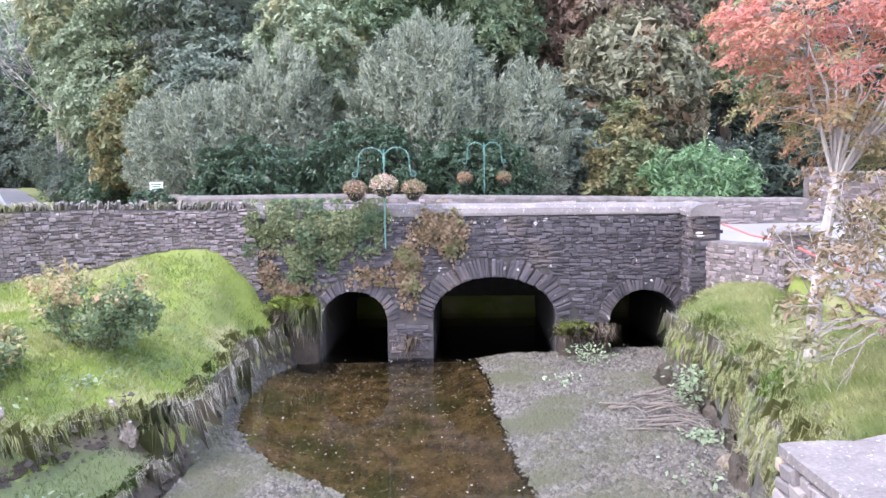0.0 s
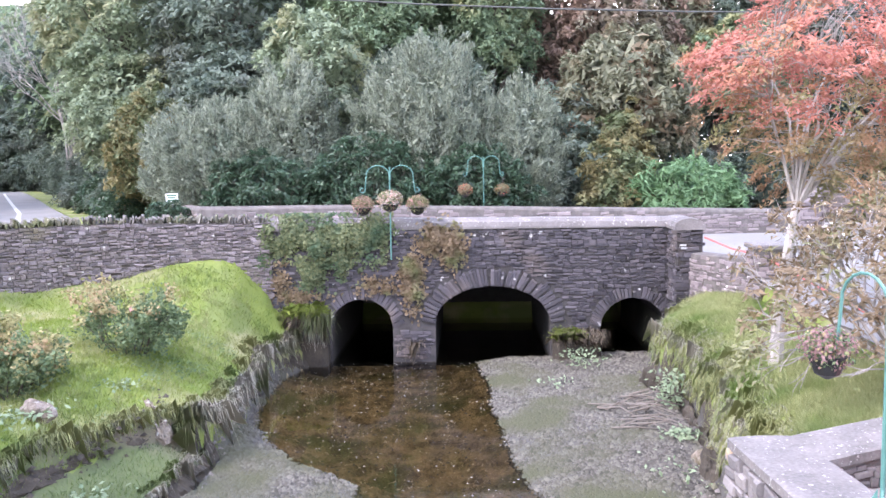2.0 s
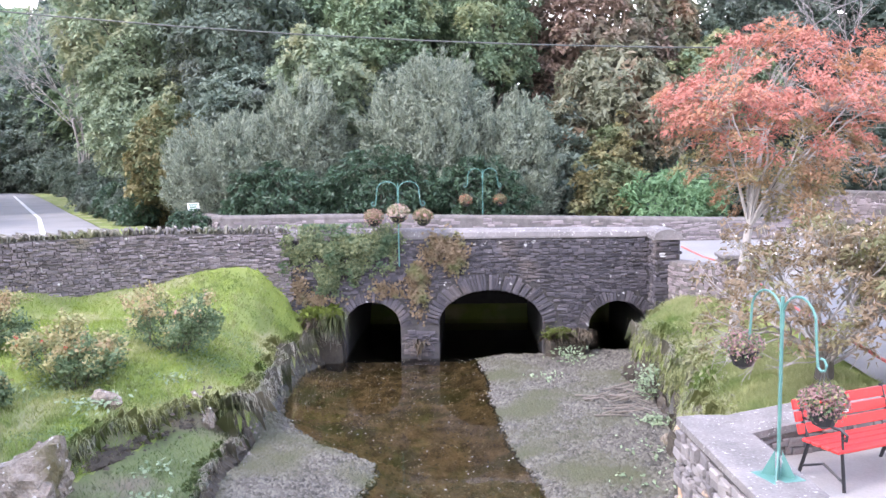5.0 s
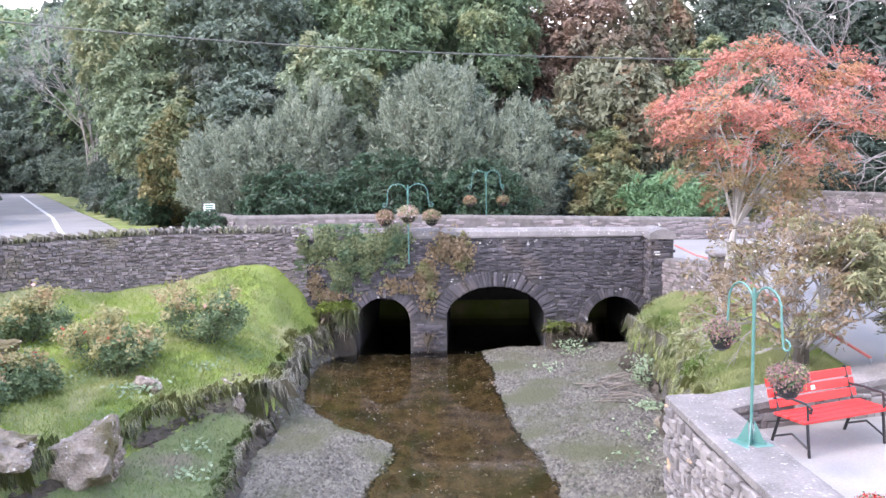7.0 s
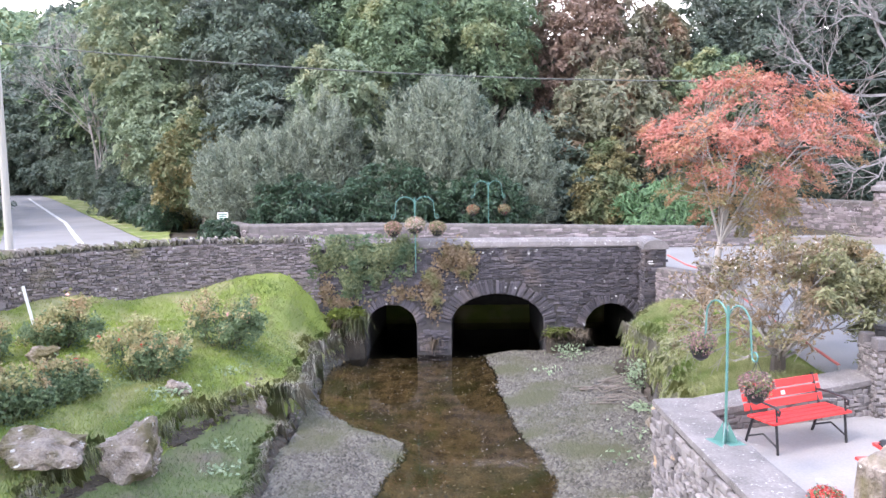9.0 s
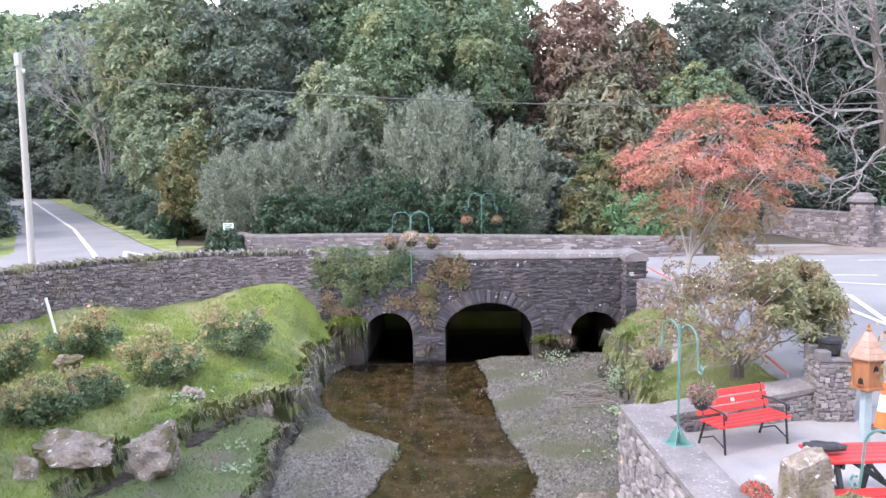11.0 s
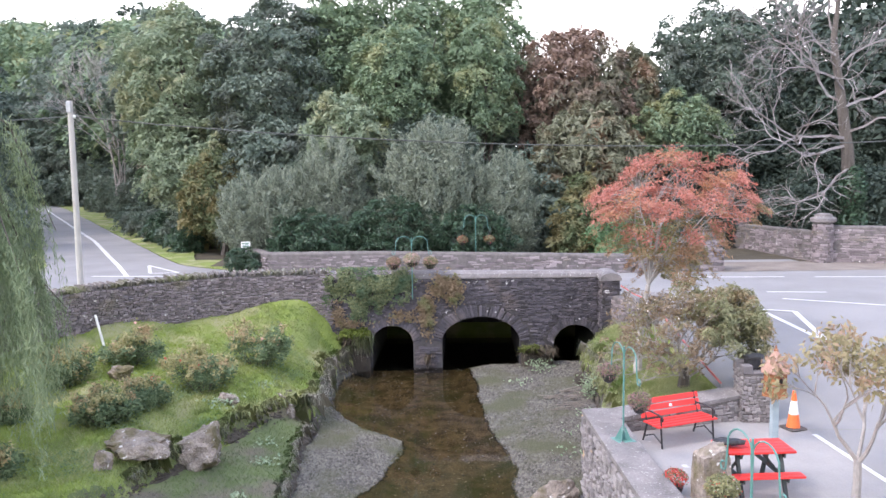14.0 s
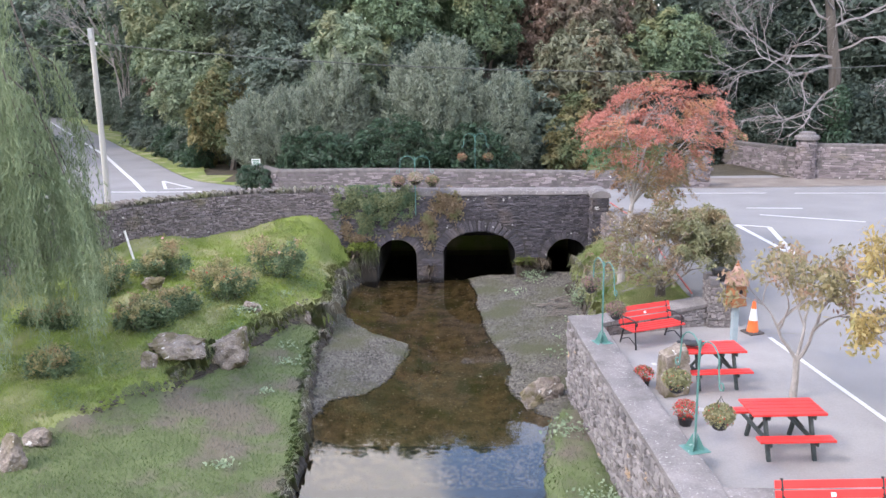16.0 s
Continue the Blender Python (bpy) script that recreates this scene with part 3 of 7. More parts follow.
def path_at(poly, s):
    for (x0, y0), (x1, y1) in zip(poly, poly[1:]):
        d = math.hypot(x1 - x0, y1 - y0)
        if s <= d or (x1, y1) == poly[-1]:
            return x0 + (x1 - x0) * s / d, y0 + (y1 - y0) * s / d, math.degrees(math.atan2(y1 - y0, x1 - x0))
        s -= d


def path_length(poly):
    return sum(math.dist(a, b2) for a, b2 in zip(poly, poly[1:]))


def masonry(parent, poly, z_lo, z_hi, mat, seed, keep=lambda s, z, w, h: True, first=300, near=lambda s, z: True, course=(0.045, 0.10), length=(0.12, 0.42), proud=0.03, name="stone", sunk=0.0):
    """Rough courses on the face of a wall that runs along poly (its face on the right-hand side of the way)."""
    rng = random.Random(seed)
    total = path_length(poly)
    z, picked, rest_v, rest_f = z_lo, 0, [], []
    while z < z_hi:
        h = rng.uniform(*course)
        s = -rng.uniform(0, 0.2)
        while s < total:
            w = rng.uniform(*length) * (0.7 + 3.5 * h) * rng.choice((0.6, 1.0, 1.0, 1.25))
            c = s + w / 2
            s += w + 0.012
            hh = h * rng.uniform(0.6, 1.3)
            if c < 0 or c > total or not keep(c, z + h / 2, w, h):
                continue
            top = z_hi(c) if callable(z_hi) else z_hi
            if z + h > top:
                continue
            x, y, a = path_at(poly, c)
            k = rng.randrange(len(STONES))
            wav = 0.035 * wobble(c, z * 0.25, 0.8, 3)
            m = pose(x, y, z + wav + h / 2 + rng.uniform(-0.018, 0.018), 0, rng.uniform(-7, 7), a) @ pose(0, sunk, 0) @ Matrix.Diagonal((w, proud * rng.uniform(0.4, 1.7), hh, 1))
            if picked < first and near(c, z):
                ob = new(name, stone_mesh(k, mat, name))
                ob.parent, ob.matrix_basis = parent, m
                picked += 1
            else:
                o = len(rest_v)
                rest_v += [tuple(m @ Vector(v)) for v in STONES[k][0]]
                rest_f += [tuple(q + o for q in f) for f in STONES[k][1]]
        z += h + 0.008
    if rest_v:
        me = bpy.data.meshes.new("coursed_stone")
        me.from_pydata(rest_v, [], rest_f)
        me.materials.append(mat)
        ob = tagged(new("coursed_stone", me), kind="stuff")
        ob.parent = parent


def wall_body(name, parent, poly, thick, z_lo, z_hi, mat, round_top=0.0, extra=0.0):
    """A solid strip behind the line poly; z_hi may follow the way along. round_top: height of a rounded cap."""
    bm = bmesh.new()
    total = path_length(poly)
    count = max(2, int(total / 0.35))
    rings = []
    for i in range(count + 1):
        s = total * i / count
        x, y, a = path_at(poly, s)
        tx, ty = math.cos(radians(a)), math.sin(radians(a))
        top = z_hi(s) if callable(z_hi) else z_hi
        lo = z_lo(s) if callable(z_lo) else z_lo
        prof = [(0 - extra, lo), (0 - extra, top)]
        if round_top:
            prof += [(thick * (0.5 - 0.5 * math.cos(math.pi * q / 6)) * (1 + 0) - extra * math.cos(math.pi * q / 6), top + round_top * math.sin(math.pi * q / 6)) for q in range(1, 6)]
        prof += [(thick + extra, top), (thick + extra, lo)]
        j = 0.012 * wobble(x, y, 2.3)
        rings.append([bm.verts.new((x - ty * d, y + tx * d, z + (j if z > lo else 0))) for d, z in prof])
    k = len(rings[0])
    for a2, b2 in zip(rings, rings[1:]):
        for q in range(k):
            bm.faces.new((a2[q], b2[q], b2[(q + 1) % k], a2[(q + 1) % k]))
    bm.faces.new(rings[0])
    bm.faces.new(rings[-1][::-1])
    return part(name, bm, mat, parent)


# ---- the bridge ----
ARCHES = [(-3.68, -2.29, 0.80, 1.44), (-1.33, 1.25, 0.86, 1.72), (2.36, 3.82, 0.72, 1.42)]
BRIDGE_L, BRIDGE_R, PARAPET = -5.3, 4.05, 3.02


def arch_line(a, n=18, grow=0.0):
    x0, x1, zs, zt = a
    c, r = (x0 + x1) / 2, (x1 - x0) / 2 + grow
    return [(c - r * math.cos(math.pi * k / n), zs + (zt - zs + grow) * math.sin(math.pi * k / n)) for k in range(n + 1)]


def in_arch(x, z, pad=0.0):
    for x0, x1, zs, zt in ARCHES:
        c, r = (x0 + x1) / 2, (x1 - x0) / 2 + pad
        if abs(x - c) < r and (z < zs or ((x - c) / r) ** 2 + ((z - zs) / (zt - zs + pad)) ** 2 < 1):
            return True
    return False


def arched_body(name, parent, y0, y1, top, mat):
    outline = [(BRIDGE_L, -0.5), (BRIDGE_L, top), (BRIDGE_R, top), (BRIDGE_R, -0.5)]
    for a in reversed(ARCHES):
        outline += [(a[1], -0.5)] + arch_line(a)[::-1] + [(a[0], -0.5)]
    bm = bmesh.new()
    f = bm.faces.new([bm.verts.new((x, y0, z)) for x, z in outline])
    r = bmesh.ops.extrude_face_region(bm, geom=[f])
    bmesh.ops.translate(bm, verts=[v for v in r["geom"] if isinstance(v, bmesh.types.BMVert)], vec=(0, y1 - y0, 0))
    bmesh.ops.triangulate(bm, faces=[q for q in bm.faces if len(q.verts) > 4])
    bmesh.ops.recalc_face_normals(bm, faces=bm.faces)
    return part(name, bm, mat, parent)


bridge = thing("stone_bridge", "old slate-stone road bridge with three arches over the river", "bridge")
arched_body("parapet_wall", bridge, FACE, FACE + 0.42, PARAPET, MORTAR)
arched_body("vault", bridge, FACE + 0.42, 23.45, ROAD_Z - 0.1, VAULT_SHADE)
wall_body("coping", bridge, [(BRIDGE_L, FACE), (BRIDGE_R - 0.05, FACE)], 0.42, PARAPET - 0.02, lambda s: PARAPET + 0.06 - 0.006 * s, COPING, 0.20, 0.05)
bm = bmesh.new()
box(bm, 3.86, 16.85, 0.2, 4.42, 18.05, 3.0, 0.03)
part("end_pier", bm, MORTAR, bridge)
wall_body("end_cap", bridge, [(3.80, 16.78), (3.80, 18.1)][::-1], 0.66, 2.98, 3.06, COPING, 0.17, 0.0)
# unseen backing added behind the arches to keep them dark, in the shade colour
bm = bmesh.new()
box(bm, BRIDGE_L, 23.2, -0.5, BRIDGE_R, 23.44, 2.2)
part("rear_wall", bm, VAULT_SHADE, bridge)
# weathered piers between the arches, with silt and tufts on them
for x0, x1, zt in ((1.27, 2.34, 0.62), (-4.55, -3.72, 1.25)):
    bm = bmesh.new()
    box(bm, x0, FACE - 0.5, -0.4, x1, FACE + 0.05, zt, 0.12)
    for v in bm.verts:
        v.co += Vector((wobble(v.co.x, v.co.z, 3), wobble(v.co.z, v.co.x, 3), wobble(v.co.x, v.co.y, 2))) * 0.06
    part("pier_base", bm, MUD, bridge)
rng = random.Random(3)
for n_arch, a in enumerate(ARCHES):
    ring = 0.40 if n_arch == 1 else 0.27
    pts = arch_line(a, 64)
    lens = [math.dist(p, q) for p, q in zip(pts, pts[1:])]
    total, s = sum(lens), 0.03
    c = ((a[0] + a[1]) / 2, a[2] - 0.25)
    while s < total - 0.03:
        w = rng.uniform(0.05, 0.105)
        acc, q = 0.0, 0
        while q < len(lens) - 1 and acc + lens[q] < s + w / 2:
            acc += lens[q]
            q += 1
        x, z = pts[q]
        dx, dz = x - c[0], z - c[1]
        d = math.hypot(dx, dz)
        h = ring * rng.uniform(0.8, 1.05)
        ang = math.degrees(math.atan2(dx, dz))
        m = pose(x + dx / d * h / 2, FACE, z + dz / d * h / 2, 0, ang, 0) @ Matrix.Diagonal((w * 0.92, 0.045 * rng.uniform(0.6, 1.4), h, 1))
        ob = new("voussoir", stone_mesh(rng.randrange(14), SLATE, "voussoir"))
        ob.parent, ob.matrix_basis = bridge, m
        s += w


def on_face(s, z, w, h):
    x = BRIDGE_L + s
    ring = 0.0 if z < 0.72 else (0.40 if abs(x) < 1.9 else 0.27)
    return not any(in_arch(x + k * w / 2, z, ring) for k in (-1, 0, 1)) and z > 0.05


masonry(bridge, [(BRIDGE_L, FACE), (3.86, FACE)], -0.05, PARAPET, SLATE, 11, on_face, near=lambda s, z: s > 5.3 and z > 1.2, course=(0.035, 0.085), length=(0.07, 0.25))
masonry(bridge, [(3.86, 16.85), (4.42, 16.85)], 0.9, 3.0, SLATE, 12, first=60, course=(0.05, 0.09), length=(0.14, 0.4))
masonry(bridge, [(3.86, 17.55), (3.86, 16.85)], 0.5, 3.0, SLATE, 13, first=60, course=(0.05, 0.09), length=(0.14, 0.4))

# far parapet along the road, and its return to the drive
back_wall = thing("roadside_wall", "long grey rubble-stone wall along the far side of the road", "wall")
BACK = [(-11.9, 31.5), (-10.5, 28.0), (-9.6, 25.0), (-8.6, 23.5), (5.2, 23.5), (9.2, 23.7)]
back_top = lambda s: 3.28 - 0.022 * max(0.0, s - 13)
wall_body("wall_core", back_wall, BACK, 0.42, 1.9, lambda s: back_top(s) - 0.08, PALE_MORTAR, 0.10, 0.03)
masonry(back_wall, BACK, 2.2, 3.2, WARM_SLATE, 21, keep=lambda s, z, w, h: z + h / 2 < back_top(s) - 0.06, first=280, near=lambda s, z: s > 9, course=(0.05, 0.10), length=(0.16, 0.5))

# curved wall above the lawn, with a coping of slates on edge
lawn_wall = thing("lawn_wall", "curving old slate-stone wall with upright coping stones above the lawn", "wall")
LAWN_WALL = WALL_LEFT[::-1][3:]
lawn_total = path_length(LAWN_WALL)
lawn_top = lambda s: 3.28 - 0.10 * max(0.0, (s - (lawn_total - 3.2)) / 3.2)
wall_body("wall_core", lawn_wall, LAWN_WALL, 0.45, 1.3, lawn_top, PALE_MORTAR)
masonry(lawn_wall, LAWN_WALL, 1.5, 3.28, WARM_SLATE, 31, keep=lambda s, z, w, h: z + h / 2 < lawn_top(s) and s > 1.5, first=300, near=lambda s, z: s > 6 and z > 2.1, course=(0.03, 0.085), length=(0.05, 0.20), proud=0.045)
s = 2.0
rng = random.Random(8)
while s < lawn_total - 0.05:
    w = rng.uniform(0.025, 0.065)
    x, y, a = path_at(LAWN_WALL, s)
    h = rng.uniform(0.10, 0.21)
    m = pose(x, y, lawn_top(s) + h / 2 - 0.02, 0, rng.uniform(-20, 20), a) @ pose(0, 0.47, 0) @ Matrix.Diagonal((w, 0.49 * rng.uniform(0.9, 1.06), h, 1))
    ob = new("coping_stone", stone_mesh(rng.randrange(14), OLD_COPING, "coping_stone"))
    ob.parent, ob.matrix_basis = lawn_wall, m
    s += w + 0.012

# wing wall beside the right-hand arch, ending in a square pillar
wing = thing("wing_wall", "low grey stone wing wall beside the bridge, ending in a pillar", "wall")
WING = [(4.12, 16.95), (4.90, 15.05)]
wing_top = lambda s: 2.46 + 0.03 * s
wall_body("wall_core", wing, WING, 0.45, 0.8, wing_top, PALE_MORTAR, 0.03, 0.02)
masonry(wing, WING, 1.2, 2.6, WARM_SLATE, 41, keep=lambda s, z, w, h: z + h / 2 < wing_top(s) - 0.02, first=260, course=(0.04, 0.085), length=(0.07, 0.24))
bm = bmesh.new()
box(bm, 4.78, 14.45, 1.2, 5.44, 15.11, 2.78)
pillar = part("pillar", bm, PALE_MORTAR, wing)
bm = bmesh.new()
box(bm, 4.72, 14.39, 2.78, 5.50, 15.17, 2.87, 0.02)
part("pillar_cap", bm, COPING, wing)
for k, (p, q) in enumerate((((4.78, 15.11), (4.78, 14.45)), ((4.78, 14.45), (5.44, 14.45)))):
    masonry(wing, [p, q], 1.6, 2.76, WARM_SLATE, 43 + k, first=80, course=(0.04, 0.085), length=(0.07, 0.22))

# ---- roads, terrace and paint ----
def sheet(name, corners, mat, n=(24, 24), lift=0.0, label="", category="", parent=None):
    (ax, ay), (bx, by), (cx, cy), (dx, dy) = corners
    rows = []
    for i in range(n[0] + 1):
        for j in range(n[1] + 1):
            u, v = i / n[0], j / n[1]
            x = ax * (1 - u) * (1 - v) + bx * u * (1 - v) + cx * u * v + dx * (1 - u) * v
            y = ay * (1 - u) * (1 - v) + by * u * (1 - v) + cy * u * v + dy * (1 - u) * v
            rows.append((x, y, road_height(x, y) + lift))
    me = bpy.data.meshes.new(name)
    k = n[1] + 1
    me.from_pydata(rows, [], [(i * k + j, (i + 1) * k + j, (i + 1) * k + j + 1, i * k + j + 1) for i in range(n[0]) for j in range(n[1])])
    me.materials.append(mat)
    ob = new(name, me)
    if parent:
        ob.parent = parent
    if category:
        tagged(ob, label, category, kind="structure")
    return ob


road = sheet("road", [(-9.0, 17.9), (4.4, 17.9), (4.4, 23.52), (-9.0, 23.52)], ASPHALT, (30, 8), 0, "grey asphalt road over the bridge", "road")
sheet("road", [(5.0, 8.6), (70, 8.6), (70, 24.0), (4.4, 23.6)], ASPHALT, (40, 24), 0, "grey asphalt road junction", "road")
sheet("road", [(5.6, 6.0), (70, 6.0), (70, 8.6), (5.0, 8.6)], ASPHALT, (20, 6), 0, "grey asphalt road edge", "road").location.z = 0.002
sheet("road", [(9.0, -40), (70, -40), (70, 6.0), (6.0, 6.0)], ASPHALT, (20, 20), 0, "grey asphalt road beside the terrace", "road")
sheet("road", [(9.4, 23.6), (14.2, 24.0), (12.2, 40), (10.4, 40)], ASPHALT, (6, 10), 0.01, "leaf-strewn drive between the walls", "drive")
sheet("drive", [(9.2, 23.45), (70, 23.9), (70, 26.9), (9.2, 26.4)], DRIVE, (20, 3), 0.012, "brown leaf-strewn gravel strip at the foot of the walls", "drive")
sheet("road", [(-15.4, 11.6), (-9.0, 17.0), (-9.4, 25.0), (-18.4, 22.0)], ASPHALT, (16, 16), 0, "grey asphalt side road", "road")


def ribbon(name, left, right, y0, y1, mat, lift, label, category):
    """A strip between two lines, each a function of y."""
    ys = np.linspace(y0, y1, int((y1 - y0) / 1.2) + 2)
    rows = [(x, y, ROAD_Z + lift) for y in ys for x in (left(y), right(y))]
    me = bpy.data.meshes.new(name)
    me.from_pydata(rows, [], [(2 * i, 2 * i + 1, 2 * i + 3, 2 * i + 2) for i in range(len(ys) - 1)])
    me.materials.append(mat)
    return tagged(new(name, me), label, category, kind="structure")


lane_edge, lane_line = (lambda y: along(LANE_EDGE, y)), (lambda y: along(LANE_LINE, y))
ribbon("road", lambda y: lane_line(y) - 3.3 - 1.2 * max(0.0, 1 - abs(y - 22) / 6), lane_edge, 22.0, 150.0, ASPHALT, 0.004, "grey asphalt lane leading up between trees", "road")
ribbon("verge", lane_edge, lambda y: lane_edge(y) + min(2.3, 0.25 * (y - 24.6)), 25.0, 120.0, GRASS_SOIL, 0.03, "grass verge beside the lane", "verge")


def stripe(points, width, name="road_marking"):
    rows = []
    for (x0, y0), (x1, y1) in zip(points, points[1:]):
        d = math.hypot(x1 - x0, y1 - y0)
        nxx, nyy = -(y1 - y0) / d * width / 2, (x1 - x0) / d * width / 2
        k = max(1, int(d / 2))
        for q in range(k):
            a, b2 = q / k, (q + 1) / k
            pa, pb = (x0 + (x1 - x0) * a, y0 + (y1 - y0) * a), (x0 + (x1 - x0) * b2, y0 + (y1 - y0) * b2)
            rows += [(pa[0] - nxx, pa[1] - nyy, road_height(*pa) + 0.012), (pb[0] - nxx, pb[1] - nyy, road_height(*pb) + 0.012), (pb[0] + nxx, pb[1] + nyy, road_height(*pb) + 0.012), (pa[0] + nxx, pa[1] + nyy, road_height(*pa) + 0.012)]
    return faces_mesh(name, rows, 4, PAINT_WHITE, None, "worn white painted line on the road", "structure")


stripe([(along(LANE_LINE, v), v) for v in (78, 64, 50.6, 45, 40.2, 35.5, 31.2, 27.5, 23.8)], 0.20)
stripe([(-14.95, 27.6), (-12.7, 25.0), (-13.85, 24.85), (-14.95, 27.6)], 0.15)
stripe([(-16.0, 24.1), (-13.3, 23.9), (-11.0, 24.1)], 0.18)
stripe([(8.25, 15.2), (9.2, 14.9), (8.85, 11.7), (8.25, 15.2)], 0.16)
stripe([(8.0, 22.0), (11.5, 21.8)], 0.14)
stripe([(12.6, 21.7), (19.0, 21.3)], 0.14)
stripe([(9.6, 18.3), (11.5, 18.1)], 0.14)
stripe([(9.6, 16.9), (12.5, 15.4)], 0.14)

TZ = 1.63
bm = bmesh.new()
outline = [(2.30, 6.1), (5.2, 6.95), (6.0, 6.0), (6.36, 1.5), (9.0, -40), (2.9, -40), (2.75, -1.0)]
f = bm.faces.new([bm.verts.new((x, y, TZ + 0.004)) for x, y in outline])
r = bmesh.ops.extrude_face_region(bm, geom=[f])
bmesh.ops.translate(bm, verts=[v for v in r["geom"] if isinstance(v, bmesh.types.BMVert)], vec=(0, 0, -0.3))
bmesh.ops.recalc_face_normals(bm, faces=bm.faces)
tagged(part("terrace", bm, CONCRETE), "pale concrete terrace with picnic tables beside the river wall", "pavement", kind="structure")
edge = [(6.02, 5.7), (6.38, 1.5), (9.02, -40)]
rows = []
for (x0, y0), (x1, y1) in zip(edge, edge[1:]):
    rows += [(x0 - 0.06, y0, TZ + 0.014), (x1 - 0.06, y1, TZ + 0.014), (x1 + 0.04, y1, TZ + 0.014), (x0 + 0.04, y0, TZ + 0.014)]
faces_mesh("edge_marking", rows, 4, PAINT_WHITE, None, "worn white line along the terrace edge", "structure")

# ---- river wall round the terrace ----
river_wall = thing("river_wall", "stone retaining wall with a flat cement top round the terrace", "wall")
RIVER = [(1.80, 6.45), (1.98, 3.1), (2.20, 0.0), (2.30, -1.7), (2.7, -9.0), (3.4, -20)]
BACKW = [(5.0, 6.62), (2.30, 5.85)][::-1]
wall_body("wall_core", river_wall, RIVER, 0.56, -0.4, 1.84, MORTAR)
wall_body("wall_top", river_wall, RIVER, 0.56, 1.84, 1.92, WALL_CAP, 0.02, 0.04)
masonry(river_wall, RIVER, -0.1, 1.83, TERRACE_STONE, 51, first=300, near=lambda s, z: s < 7.5 and z > 0.5, course=(0.035, 0.11), length=(0.06, 0.24), proud=0.045)
lawn_side = thing("terrace_wall", "low stone wall with a cement top between lawn and terrace", "wall")
rise = lambda s: 1.84 + 0.09 * s
wall_body("wall_core", lawn_side, BACKW, 0.55, 1.2, rise, PALE_MORTAR)
wall_body("wall_top", lawn_side, BACKW, 0.55, rise, lambda s: rise(s) + 0.08, WALL_CAP, 0.02, 0.03)
masonry(lawn_side, BACKW, 1.62, 2.2, TERRACE_STONE, 52, keep=lambda s, z, w, h: z + h / 2 < rise(s) - 0.02, first=120, course=(0.035, 0.085), length=(0.06, 0.18), proud=0.022)
south_wall = thing("south_wall", "low stone wall across the end of the terrace", "wall")
SOUTH = [(2.86, -1.42), (12, -1.60)]
wall_body("wall_core", south_wall, SOUTH[::-1], 0.35, 1.5, 1.86, MORTAR)
wall_body("wall_top", south_wall, SOUTH[::-1], 0.35, 1.86, 1.93, WALL_CAP, 0.02, 0.03)

# ---- trees and shrubs ----
def spray_leaves(rng, c, o, size, per, length, width, flat=0.3, droop=0.5, spread=0.55, up=0.65):
    """Shallow domes of leaves: one at each of c, turned towards o and up; three corners a leaf."""
    k = len(c)
    n = o * (1 - up) + np.array([0, 0, up])
    n /= np.linalg.norm(n, axis=1, keepdims=True) + 1e-9
    t1 = np.cross(n, rng.normal(0, 1, (k, 3)))
    t1 /= np.linalg.norm(t1, axis=1, keepdims=True) + 1e-9
    t2 = np.cross(n, t1)
    rep = lambda v: np.repeat(v, per, axis=0)
    n, t1, t2, c, size = rep(n), rep(t1), rep(t2), rep(c), rep(size)[:, None]
    m = len(c)
    th = rng.uniform(0, 6.283, (m, 1))
    r = size * np.sqrt(rng.random((m, 1))) * rng.uniform(0.8, 1.15, (m, 1))
    off = t1 * np.cos(th) + t2 * np.sin(th)
    pos = c + off * r + n * (rng.normal(0, 0.35, (m, 1)) * flat * size - droop * r * r / size)
    ax = off * 0.8 - n * droop * 0.8 + rng.normal(0, 0.45, (m, 3))
    nn = n + rng.normal(0, spread, (m, 3))
    ax -= nn * (np.sum(ax * nn, axis=1, keepdims=True) / (np.sum(nn * nn, axis=1, keepdims=True) + 1e-9))
    ax /= np.linalg.norm(ax, axis=1, keepdims=True) + 1e-9
    side = np.cross(nn, ax)
    side /= np.linalg.norm(side, axis=1, keepdims=True) + 1e-9
    q = rng.uniform(0.6, 1.4, (m, 1))
    return np.stack([pos - ax * length * q * 0.4 + side * width * q * 0.5, pos - ax * length * q * 0.4 - side * width * q * 0.5, pos + ax * length * q * 0.6], axis=1)


def tuft_leaves(rng, c, o, reach, per, length, width, up=0.6):
    """Upright brushes of narrow leaves: shoots from each of c, leaning out along o."""
    k = len(c)
    a = o * (1 - up) + np.array([0, 0, up]) + rng.normal(0, 0.18, (k, 3))
    a /= np.linalg.norm(a, axis=1, keepdims=True)
    a, c, o, reach = (np.repeat(v, per, axis=0) for v in (a, c, o, reach))
    m = len(c)
    t = rng.random((m, 1)) ** 0.8
    pos = c + a * t * reach[:, None] + rng.normal(0, 1, (m, 3)) * (0.03 + 0.10 * np.sin(np.pi * np.minimum(1, t * 0.9 + 0.1)))
    ax = a + rng.normal(0, 0.5, (m, 3))
    ax /= np.linalg.norm(ax, axis=1, keepdims=True)
    side = np.cross(ax, o + rng.normal(0, 0.6, (m, 3)))
    side /= np.linalg.norm(side, axis=1, keepdims=True) + 1e-9
    q = rng.uniform(0.6, 1.4, (m, 1))
    return np.stack([pos - ax * length * q * 0.4 + side * width * q * 0.5, pos - ax * length * q * 0.4 - side * width * q * 0.5, pos + ax * length * q * 0.6], axis=1)


